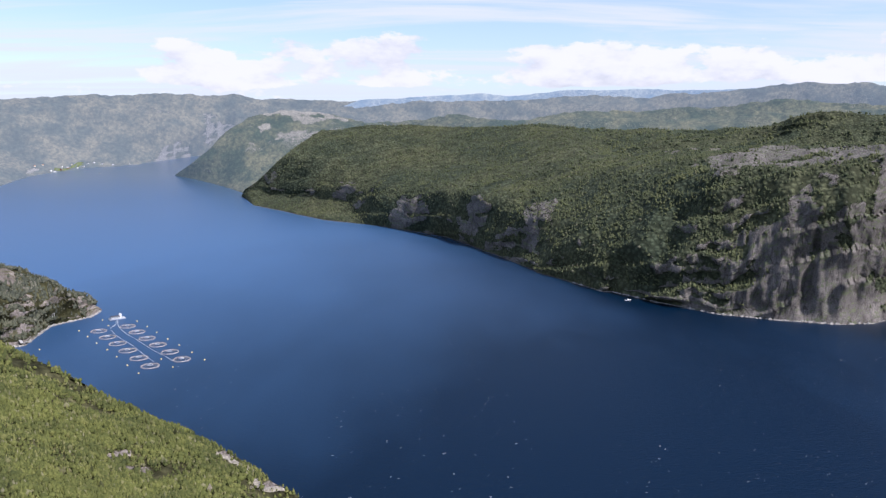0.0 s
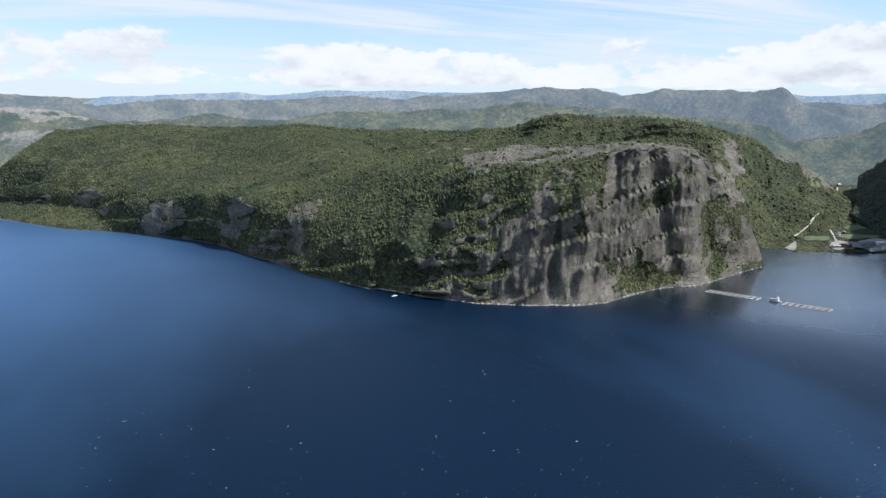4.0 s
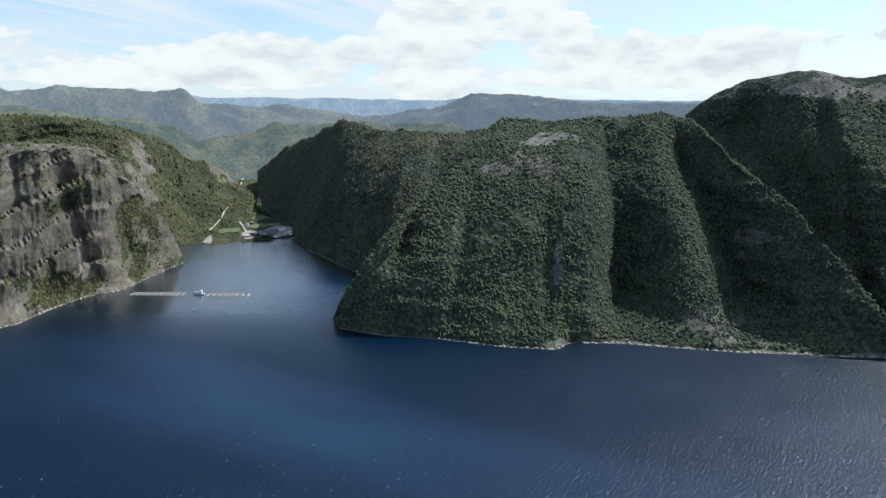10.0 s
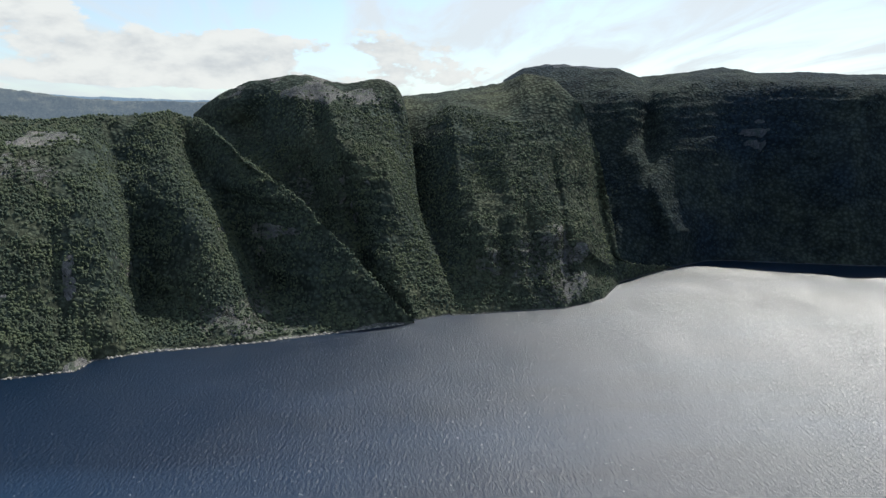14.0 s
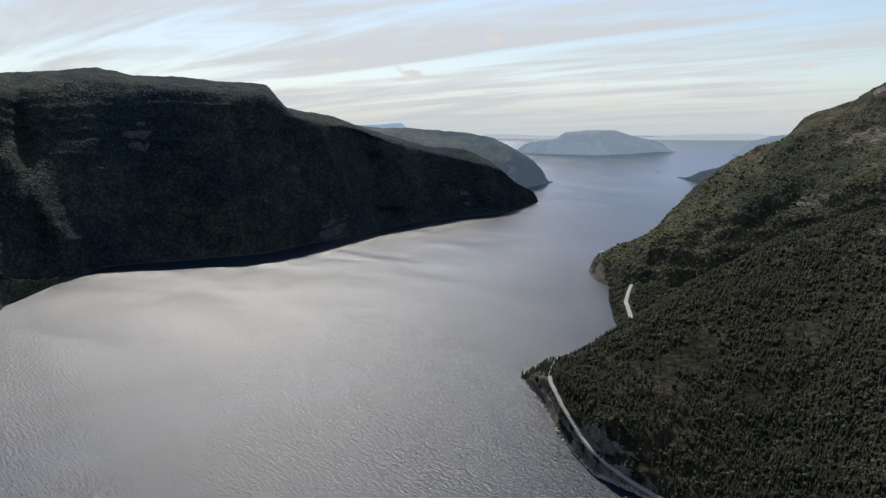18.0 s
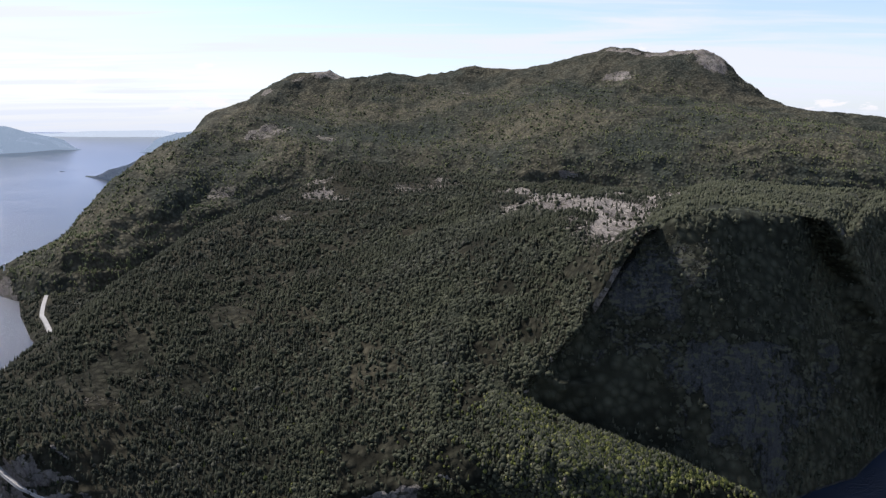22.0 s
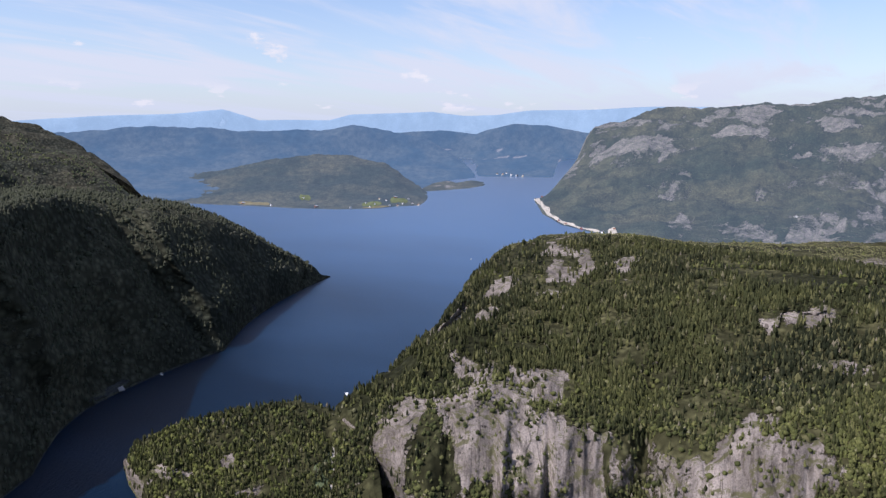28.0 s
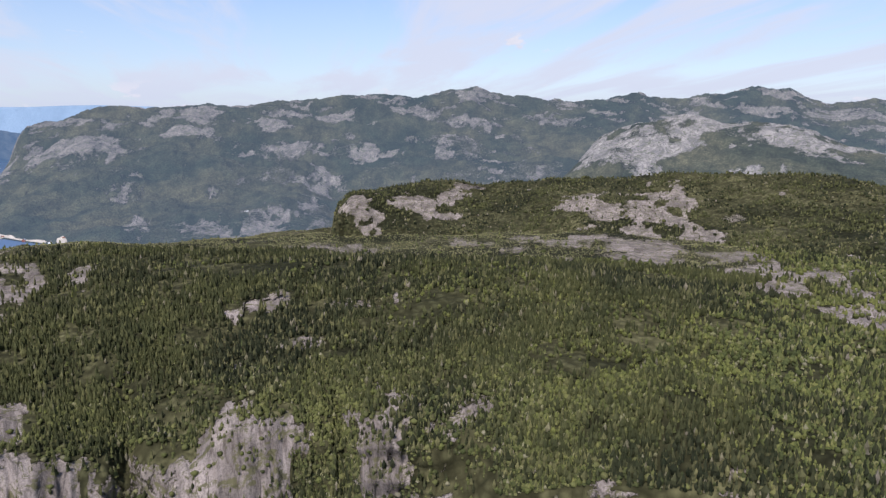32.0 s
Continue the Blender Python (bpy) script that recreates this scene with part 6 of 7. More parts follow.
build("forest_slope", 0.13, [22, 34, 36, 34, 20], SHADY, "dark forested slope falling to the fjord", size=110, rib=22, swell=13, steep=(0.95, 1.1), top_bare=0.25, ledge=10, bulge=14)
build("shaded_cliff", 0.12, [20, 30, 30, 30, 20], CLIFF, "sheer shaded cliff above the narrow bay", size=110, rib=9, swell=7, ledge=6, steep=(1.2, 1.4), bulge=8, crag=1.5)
build("road_headland", 0.1, [20, 24], NEAR, "wooded headland with a rocky shore", size=90, rib=16, swell=9, steep=(0.6, 0.85), ledge=10, tread=20)
build("wooded_knoll", 0.09, [18, 22], NEAR, "wooded knoll at the water's edge", size=60, rib=10, swell=5, steep=(0.6, 0.85), ledge=8, tread=16)
build("plateau_hill", 0.09, [24, 30], NEAR, "low pine hill with bare rock faces", size=90, rib=22, swell=12, steep=(0.5, 0.75), ledge=6, tread=20, bulge=16)
build("home_plateau", 0.14, [16, 24, 26, 26, 22, 12], NEAR, "pine-covered slope and rocky plateau", size=90, rib=16, swell=11, top_bare=0.4, steep=(0.62, 0.85), ledge=12, tread=26, crag=7, bulge=12)

# ---- woods ----
# the road round the cove: azimuth and rail
ROAD_BAY = [(-153.25, 2.95), (-153.75, 2.80), (-154.35, 2.15), (-154.05, 1.60), (-153.85, 1.10), (-154.10, 0.75), (-154.45, 0.35)]
forest("pine_forest", LAND["home_plateau"], 32000, 11.0, PINES, "dense dark pine and spruce wood", 1, kinds=(0.6, 0.4, 0.0), near=True, stand=(0.30, 0.56, 0.0), upto=5.1, bald=-305.0, lean=(-328.0, -285.0))
forest("birch_forest", LAND["home_plateau"], 9000, 7.5, OLIVE, "olive-green birch wood among the pines", 21, kinds=(0.1, 0.1, 0.8), near=True, stand=(0.62, 0.42, 0.0), upto=5.2, bald=-305.0, lean=(-262.0, -310.0), fade=(-330.0, -316.0))
forest("rock_edge_wood", LAND["home_plateau"], 11000, 6.5, LEAF, "young pines and birches among the rock slabs", 44, kinds=(0.35, 0.35, 0.3), upto=1.7, fade=(-300.0, -286.0))
forest("low_pine_wood", LAND["home_plateau"], 40000, 6.9, OLIVE, "dense olive-green young pine and birch wood", 23, kinds=(0.35, 0.45, 0.2), upto=9.0, bald=-305.0, lean=(-298.0, -320.0))
forest("plateau_heath", LAND["home_plateau"], 20000, 2.1, STRAW, "straw-coloured heath and low scrub on the plateau", 48, kinds=(0.0, 0.2, 0.8), above=4.95, reach=1.2, fade=(-316.0, -302.0))
forest("knoll_forest", LAND["wooded_knoll"], 2600, 8.5, PINES, "dense pine wood on the knoll", 2, (0.6, 0.4, 0.0), near=True)
forest("knoll_birch_wood", LAND["wooded_knoll"], 2400, 7.0, OLIVE, "olive-green birch wood on the knoll", 45, (0.2, 0.2, 0.6), near=True)
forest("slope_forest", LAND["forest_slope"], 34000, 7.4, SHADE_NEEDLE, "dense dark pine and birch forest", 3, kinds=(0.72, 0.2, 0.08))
forest("slope_birch_wood", LAND["forest_slope"], 14000, 6.2, GREY_BIRCH, "grey-green birch wood among the dark pines", 47, kinds=(0.1, 0.2, 0.7), stand=(0.36, 0.58, 3.0), lean=(-158.0, -192.0))
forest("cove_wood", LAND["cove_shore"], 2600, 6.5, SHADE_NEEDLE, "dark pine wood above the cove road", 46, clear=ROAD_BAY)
forest("brow_birch_wood", LAND["forest_slope"], 5000, 6.5, OLIVE, "olive-green birch wood on the brow", 34, kinds=(0.15, 0.15, 0.7), upto=1.6, lean=(-180.0, -192.0), near=True)
forest("cliff_top_forest", LAND["shaded_cliff"], 10000, 6.6, GREY_BIRCH, "dark pine forest round the shaded cliff", 33)
forest("hill_forest", LAND["plateau_hill"], 7000, 8.5, PINES, "open pine wood among rocks", 4)
forest("headland_forest", LAND["road_headland"], 5000, 6.5, GREY_NEEDLE, "grey-green mixed wood on the headland", 5)
forest("peak_forest", LAND["twin_peak_mountain"], 12000, 6.0, NEEDLE, "dark mountain forest", 6, upto=2.35)
forest("rib_forest", LAND["ribbed_mountain"], 24000, 5.2, COLD_NEEDLE, "dense birch and pine forest on the ribs", 7, kinds=(0.22, 0.18, 0.6))
forest("rib_peak_forest", LAND["ribbed_peak"], 11000, 5.0, COLD_NEEDLE, "dense birch and pine forest", 8, kinds=(0.15, 0.15, 0.7), upto=3.6)
forest("cliff_forest", LAND["dark_cliff"], 10000, 4.6, COLD_NEEDLE, "birch forest on the cliff ledges", 9, kinds=(0.15, 0.15, 0.7), upto=3.2)
forest("wall_forest", LAND["long_wall"], 9000, 3.8, HAZE_NEEDLE, "dark forest along the mountain wall", 10, upto=3.1)
forest("plateau_forest", LAND["plateau_mountain"], 21000, 6.0, NEEDLE, "pine forest on cliffs and plateau", 11)
forest("valley_forest", LAND["valley_hill"], 6000, 9, NEEDLE, "mixed forest on the valley side", 12)
forest("valley_wall_forest", LAND["dark_valley_wall"], 8000, 6.0, GREY_NEEDLE, "spruce and birch forest on the valley wall", 13)

# ---- helpers for things ----


def part(name, bm, material, parent=None, label=""):
    """Links a bmesh as one mesh object, under a thing or a part."""
    me = bpy.data.meshes.new(name)
    bm.to_mesh(me)
    bm.free()
    me.materials.append(material)
    ob = new(name, me)
    if parent:
        ob.parent = parent
    if label:
        ob["label"] = label
    return ob


def thing(name, label, category, group="", m=None):
    ob = tagged(new(name), label, category, group)
    if m is not None:
        ob.matrix_world = m
    return ob


def box(bm, at, size, turn=0.0, bevel=0.0):
    r = bmesh.ops.create_cube(bm, size=1.0, matrix=pose(*at, 0, 0, turn) @ Matrix.Diagonal((*size, 1)))
    if bevel:
        edges = list({e for v in r["verts"] for e in v.link_edges})
        bmesh.ops.bevel(bm, geom=edges, offset=bevel, segments=1, affect="EDGES")
    return r


def rod(bm, a, b, r, n=6):
    a, b = Vector(a), Vector(b)
    m = Matrix.Translation((a + b) / 2) @ (b - a).to_track_quat("Z", "Y").to_matrix().to_4x4()
    bmesh.ops.create_cone(bm, cap_ends=True, segments=n, radius1=r, radius2=r, depth=(b - a).length, matrix=m)


def hoop(bm, radius, tube, z=0.0, n=40, k=6):
    rings = []
    for i in range(n):
        a = 2 * math.pi * i / n
        rings.append([bm.verts.new(((radius + tube * math.cos(2 * math.pi * j / k)) * math.cos(a), (radius + tube * math.cos(2 * math.pi * j / k)) * math.sin(a), z + tube * math.sin(2 * math.pi * j / k))) for j in range(k)])
    for i in range(n):
        for j in range(k):
            bm.faces.new((rings[i][j], rings[(i + 1) % n][j], rings[(i + 1) % n][(j + 1) % k], rings[i][(j + 1) % k]))


def gable(bm, w, d, eaves, ridge, over=0.4, thick=0.25):
    """Two roof slabs with their ridge along x."""
    for s in (-1, 1):
        y1, z1 = s * (d / 2 + over), eaves - over * (ridge - eaves) / (d / 2)
        pts = [(-w / 2 - over, y1, z1), (w / 2 + over, y1, z1), (w / 2 + over, 0, ridge), (-w / 2 - over, 0, ridge)]
        lo = [bm.verts.new(p) for p in pts]
        hi = [bm.verts.new((p[0], p[1], p[2] + thick)) for p in pts]
        bm.faces.new(lo)
        bm.faces.new(hi[::-1])
        for i in range(4):
            bm.faces.new((lo[i], hi[i], hi[(i + 1) % 4], lo[(i + 1) % 4]))


def walls(bm, w, d, eaves, ridge):
    pts = [(-w / 2, -d / 2), (w / 2, -d / 2), (w / 2, d / 2), (-w / 2, d / 2)]
    lo = [bm.verts.new((x, y, -1.0)) for x, y in pts]
    hi = [bm.verts.new((x, y, eaves)) for x, y in pts]
    tl, tr = bm.verts.new((-w / 2, 0, ridge)), bm.verts.new((w / 2, 0, ridge))
    bm.faces.new((lo[0], lo[1], hi[1], hi[0]))
    bm.faces.new((lo[2], lo[3], hi[3], hi[2]))
    bm.faces.new((lo[1], lo[2], hi[2], tr, hi[1]))
    bm.faces.new((lo[3], lo[0], hi[0], tl, hi[3]))


def spot(name, az, k, up=0.0):
    """A place on a land: true x, y, z, by azimuth and rail."""
    g = LAND[name]
    r = float(np.interp(k, g["rail"], np.arange(len(g["rail"]))))
    r0 = min(int(r), len(g["rail"]) - 2)
    t = r - r0
    out = []
    for q in ("x", "y", "z"):
        a, b = (np.interp(-az, -g["az"][i], g[q][i]) for i in (r0, r0 + 1))
        out.append(a * (1 - t) + b * t)
    return out[0], out[1], out[2] + up


def seat(x, y, z, turn=0.0, scale=1.0):
    """The pose of a thing at a true place; far things shrink with the land."""
    d = math.hypot(x, y)
    px, py, pz = (float(v) for v in drawn_in(np.array(x), np.array(y), np.array(z)))
    s = scale * (math.hypot(px, py) / d if d > KEEP else 1.0)
    return pose(px, py, pz, 0, 0, turn) @ Matrix.Diagonal((s, s, s, 1))


def sea(az, d):
    return -math.sin(radians(az)) * d, math.cos(radians(az)) * d, 0.0


def ribbon(name, land_name, points, width, material, label, category, up=0.5, thick=0.5, kind="structure"):
    """A road or track laid on a land along (azimuth, rail) points."""
    pts = []
    for (a, k), (b, l) in zip(points, points[1:]):
        for s in np.arange(0, 1, 0.125):
            pts.append(Vector(spot(land_name, a + (b - a) * s, k + (l - k) * s)))
    pts.append(Vector(spot(land_name, *points[-1])))
    for _ in range(6):
        pts = [pts[0]] + [(pts[i - 1] + pts[i] * 2 + pts[i + 1]) / 4 for i in range(1, len(pts) - 1)] + [pts[-1]]
    bm = bmesh.new()
    prev = None
    for i, p in enumerate(pts):
        w = pts[min(i + 1, len(pts) - 1)] - pts[max(i - 1, 0)]
        n = Vector((-w.y, w.x, 0)).normalized() * width / 2
        row = [bm.verts.new(Vector(seat(*q).translation)) for q in ((p - n * 1.25) + Vector((0, 0, up - thick * 4)), p - n + Vector((0, 0, up)), p + n + Vector((0, 0, up)), (p + n * 1.25) + Vector((0, 0, up - thick * 4)))]
        if prev:
            for j in range(3):
                bm.faces.new((prev[j], prev[j + 1], row[j + 1], row[j]))
        prev = row
    bmesh.ops.recalc_face_normals(bm, faces=bm.faces)
    ob = part(name, bm, material)
    tagged(ob, label, category, kind=kind)
    return ob, pts


def field(land_name, a0, a1, k0, k1, material, label, name="meadow", up=1.0):
    """A meadow draped over a land between two azimuths and two rails, with rounded ends."""
    bm = bmesh.new()
    n, rows = 16, []
    for i in range(n + 1):
        s = i / n
        w = math.sqrt(max(0.0, 1 - (2 * s - 1) ** 4)) * (0.85 + 0.15 * math.sin(9 * s + a0))
        row = []
        for j in range(7):
            t = 0.5 + (j / 6 - 0.5) * max(w, 0.04)
            row.append(bm.verts.new(seat(*spot(land_name, a0 + (a1 - a0) * s, k0 + (k1 - k0) * t, up)).translation))
        rows.append(row)
    for i in range(n):
        for j in range(6):
            bm.faces.new((rows[i][j], rows[i + 1][j], rows[i + 1][j + 1], rows[i][j + 1]))
    bmesh.ops.recalc_face_normals(bm, faces=bm.faces)
    return tagged(part(name, bm, material), label, "meadow", kind="structure")


WHITE = paint("white_paint", (0.72, 0.72, 0.70), 0.5, 0, 0.08)
CREAM = paint("cream_boards", (0.62, 0.56, 0.44), 0.7, 0, 0.1)
REDWOOD = paint("red_boards", (0.20, 0.075, 0.055), 0.7, 0, 0.15)
GREYWALL = paint("grey_sheet_wall", (0.30, 0.32, 0.34), 0.5, 0, 0.1)
SLATE = paint("dark_slate_roof", (0.075, 0.075, 0.08), 0.6, 0, 0.2)
TILE = paint("brown_tile_roof", (0.20, 0.10, 0.07), 0.8, 0, 0.2)
SHEET = paint("pale_steel_roof", (0.36, 0.38, 0.40), 0.45, 0.2, 0.1)
GLASS = paint("window_glass", (0.03, 0.04, 0.05), 0.1, 0, 0.1, spec=0.6)
CONCRETE = paint("concrete", (0.30, 0.29, 0.27), 0.85, 0, 0.15, 0.3)
ASPHALT = paint("grey_asphalt", (0.24, 0.235, 0.22), 0.85, 0, 0.12, 0.15)
TRODDEN = paint("trodden_earth", (0.23, 0.205, 0.16), 0.95, 0, 0.45, 0.35)
GRAVEL = paint("pale_gravel", (0.36, 0.33, 0.28), 0.95, 0, 0.2, 0.08)
STEEL = paint("galvanised_steel", (0.52, 0.50, 0.46), 0.5, 0.15, 0.1)
COLLAR = paint("weathered_pen_collar", (0.36, 0.32, 0.29), 0.6, 0, 0.2)
PLASTIC = paint("black_plastic_pipe", (0.10, 0.10, 0.10), 0.5, 0, 0.2)
NETTING = paint("brown_netting", (0.24, 0.19, 0.14), 0.8, 0, 0.2)
HOSE = paint("pale_feed_hose", (0.50, 0.52, 0.52), 0.5, 0, 0.1)
YELLOW = paint("buoy_yellow", (0.72, 0.55, 0.22), 0.5, 0, 0.1)
YARD = paint("grey_gravel_yard", (0.25, 0.235, 0.21), 0.95, 0, 0.25, 0.08)
GRASS = paint("mown_meadow", (0.092, 0.112, 0.050), 0.95, 0, 0.25, 0.05)
STRAW = paint("dry_pasture", (0.15, 0.135, 0.08), 0.95, 0, 0.2, 0.05)
FOAM = paint("white_foam", (0.62, 0.65, 0.68), 0.7, 0, 0.05)
STONE = paint("shore_stone", (0.27, 0.255, 0.23), 0.9, 0, 0.3, 0.4)
TUNNEL_DARK = paint("tunnel_darkness", (0.012, 0.012, 0.012), 0.9, 0, 0.1)

# ---- fish farm of round pens ----
# (azimuth, distance) on the water
PENS = [(25.14, 1304), (24.59, 1259), (23.98, 1214), (23.35, 1168), (22.62, 1122), (21.89, 1077), (23.24, 1318), (22.65, 1274), (22.00, 1228), (21.29, 1184), (20.49, 1138), (19.70, 1094)]
BUOYS = [(24.85, 1379), (26.39, 1319), (25.87, 1274), (25.33, 1229), (24.68, 1184), (24.09, 1140), (23.43, 1092), (22.71, 1048), (22.59, 1348), (21.94, 1302), (21.32, 1259), (20.59, 1212), (19.83, 1170), (18.96, 1124), (18.10, 1080), (20.35, 1060), (21.12, 1105), (28.91, 1229), (24.50, 1334)]
BARGE = (23.91, 1381)
HOSES = [[(23.91, 1370), (24.10, 1334), (24.31, 1322), (24.20, 1285), (23.81, 1248), (23.35, 1218), (22.69, 1170), (22.16, 1129), (21.62, 1095)], [(23.87, 1370), (23.83, 1324), (23.45, 1278), (22.79, 1232), (22.25, 1196), (21.57, 1153), (20.88, 1120), (20.33, 1091)]]
pen = thing("fish_pen", "round floating fish pen with plastic collar and net", "fish pen", "round pens of the fish farm", pose(*sea(*PENS[0])))
PEN_R = 12.2
for r, name in ((PEN_R, "collar"), (PEN_R - 0.9, "inner_collar")):
    bm = bmesh.new()
    hoop(bm, r, 0.34, 0.15)
    part(name, bm, COLLAR, pen)
bm = bmesh.new()
hoop(bm, PEN_R - 0.5, 0.14, 1.15, 40, 5)
rail_ob = part("handrail", bm, COLLAR, pen)
for i in range(12):
    a = 2 * math.pi * i / 12
    bm = bmesh.new()
    rod(bm, ((PEN_R - 0.5) * math.cos(a), (PEN_R - 0.5) * math.sin(a), 0.1), ((PEN_R - 0.5) * math.cos(a), (PEN_R - 0.5) * math.sin(a), 1.2), 0.11, 5)
    part("post", bm, PLASTIC, rail_ob)
bm = bmesh.new()
for i in range(28):
    a = 2 * math.pi * i / 28
    rod(bm, (3.4 * math.cos(a), 3.4 * math.sin(a), 1.9), ((PEN_R - 0.6) * math.cos(a), (PEN_R - 0.6) * math.sin(a), 1.1), 0.05, 4)
part("bird_net", bm, NETTING, pen, "brown bird net strung over the pen")
bm = bmesh.new()
hoop(bm, 3.4, 0.3, 1.9, 20, 5)
part("net_support", bm, HOSE, pen, "pale floating net support ring")
bm = bmesh.new()
bmesh.ops.create_cone(bm, cap_ends=False, segments=28, radius1=PEN_R - 2.6, radius2=PEN_R - 1.0, depth=5.0, matrix=pose(0, 0, -2.6))
part("net_bag", bm, NETTING, pen)
for az, d in PENS[1:]:
    copy_thing(pen, pose(*sea(az, d), 0, 0, az * 7))


def barge(m, label, wall, roof, long=26.0, wide=11.0):
    ob = thing("feed_barge", label, "barge", "", m)
    bm = bmesh.new()
    box(bm, (0, 0, 0.7), (long, wide, 2.4), 0, 0.5)
    part("hull", bm, GREYWALL, ob)
    bm = bmesh.new()
    box(bm, (-long * 0.1, 0, 3.4), (long * 0.55, wide * 0.7, 3.2), 0, 0.1)
    house_ob = part("deckhouse", bm, wall, ob)
    bm = bmesh.new()
    box(bm, (-long * 0.1, 0, 5.15), (long * 0.6, wide * 0.78, 0.3))
    part("roof", bm, roof, house_ob)
    bm = bmesh.new()
    box(bm, (long * 0.22, 0, 5.0), (3.4, 4.6, 6.4), 0, 0.15)
    part("wheelhouse", bm, WHITE, ob)
    for s in (-1, 1):
        for i in range(5):
            bm = bmesh.new()
            box(bm, (-long * 0.1 + (i - 2) * long * 0.1, s * (wide * 0.35 + 0.03), 3.7), (1.1, 0.1, 1.0))
            part("window", bm, GLASS, house_ob)
    bm = bmesh.new()
    rod(bm, (long * 0.22, 0, 8), (long * 0.22, 0, 12.5), 0.12)
    part("mast", bm, STEEL, ob)
    for s in (-1, 1):
        bm = bmesh.new()
        for i in range(12):
            x = -long / 2 + 0.4 + i * (long - 0.8) / 11
            rod(bm, (x, s * (wide / 2 - 0.2), 1.9), (x, s * (wide / 2 - 0.2), 3.0), 0.04, 4)
        rod(bm, (-long / 2 + 0.4, s * (wide / 2 - 0.2), 3.0), (long / 2 - 0.4, s * (wide / 2 - 0.2), 3.0), 0.05, 4)
        part("deck_rail", bm, STEEL, ob)
    return ob


barge(pose(*sea(*BARGE), 0, 0, 40), "grey feed barge with white wheelhouse by the pens", GREYWALL, SLATE)


def curve_tube(name, points, radius, material, label, category, z=0.25):
    cu = bpy.data.curves.new(name, "CURVE")
    cu.dimensions, cu.bevel_depth, cu.bevel_resolution, cu.resolution_u = "3D", radius, 1, 6
    sp = cu.splines.new("BEZIER")
    sp.bezier_points.add(len(points) - 1)
    for q, p in zip(sp.bezier_points, points):
        q.co = (p[0], p[1], z)
        q.handle_left_type = q.handle_right_type = "AUTO"
    ob = new(name, cu)
    me = bpy.data.meshes.new_from_object(ob.evaluated_get(bpy.context.evaluated_depsgraph_get()))
    bpy.data.objects.remove(ob)
    me.materials.append(material)
    return tagged(new(name, me), label, category, "feed hoses of the fish farm")


for line in HOSES:
    curve_tube("feed_hose", [sea(*q) for q in line], 0.32, HOSE, "pale floating feed hose on the water", "hose")

buoy = thing("buoy", "pale yellow mooring buoy afloat", "buoy", "mooring buoys", pose(*sea(*BUOYS[0])))
bm = bmesh.new()
bmesh.ops.create_uvsphere(bm, u_segments=10, v_segments=7, radius=1.1, matrix=pose(0, 0, 0.4))
part("float", bm, YELLOW, buoy)
bm = bmesh.new()
rod(bm, (0, 0, 1.3), (0, 0, 2.1), 0.16)
part("eye", bm, STEEL, buoy)
for q in BUOYS[1:]:
    copy_thing(buoy, pose(*sea(*q)))

# ---- steel cage farm in the side bay ----


def cage_row(m, cells, side=11.5, label="steel walkway fish cages in a row"):
    ob = thing("cage_platform", label, "fish cage", "steel cages in the bay", m)
    for s in (-1, 0, 1):
        bm = bmesh.new()
        box(bm, (cells * side / 2, s * side, 0.45), (cells * side + 1.8, 1.8, 0.7), 0, 0.06)
        w = part("walkway", bm, STEEL, ob)
        bm = bmesh.new()
        for i in range(cells * 2 + 1):
            rod(bm, (i * side / 2, s * side + 0.6, 0.7), (i * side / 2, s * side + 0.6, 1.8), 0.06, 4)
        rod(bm, (0, s * side + 0.6, 1.8), (cells * side, s * side + 0.6, 1.8), 0.06, 4)
        part("handrail", bm, STEEL, w)
    for i in range(cells + 1):
        bm = bmesh.new()
        box(bm, (i * side, 0, 0.5), (1.6, side * 2, 0.6), 0, 0.06)
        part("cross_walkway", bm, STEEL, ob)
    for i in range(cells):
        for s in (-0.5, 0.5):
            bm = bmesh.new()
            for q in range(3):
                rod(bm, ((i + 0.1) * side, (s - 0.3 + q * 0.3) * side, 1.2), ((i + 0.9) * side, (s - 0.3 + q * 0.3) * side, 1.2), 0.035, 3)
            part("net", bm, NETTING, ob)
    return ob


CAGE_A = pose(980, 1274, 0, 0, 0, -61.9)
CAGE_B = pose(1047, 1134, 0, 0, 0, -61.0)
CAGE_BARGE = pose(1044, 1156, 0, 0, 0, -61.9)
cage_row(CAGE_A, 9)
cage_row(CAGE_B, 7)
barge(CAGE_BARGE, "white feed barge between the steel cages", WHITE, SHEET, 22, 9)

# ---- houses ----


def house(name, label, category, group, w, d, eaves, ridge, wall, roof, m, chimney=True):
    ob = thing(name, label, category, group, m)
    bm = bmesh.new()
    walls(bm, w, d, eaves, ridge)
    wl = part("wall", bm, wall, ob)
    bm = bmesh.new()
    gable(bm, w, d, eaves, ridge)
    rf = part("roof", bm, roof, ob)
    if chimney:
        bm = bmesh.new()
        box(bm, (w * 0.2, 0.3, ridge + 0.5), (0.8, 0.8, 1.6))
        part("chimney", bm, CONCRETE, rf)
    for s in (-1, 1):
        for i in range(3):
            bm = bmesh.new()
            box(bm, ((i - 1) * w * 0.3, s * (d / 2 + 0.02), eaves * 0.55), (1.3, 0.12, 1.3))
            part("window", bm, GLASS, wl)
    bm = bmesh.new()
    box(bm, (w / 2 + 0.02, d * 0.2, 1.0), (0.12, 1.1, 2.1))
    part("door", bm, WHITE if wall is not WHITE else REDWOOD, wl)
    return ob


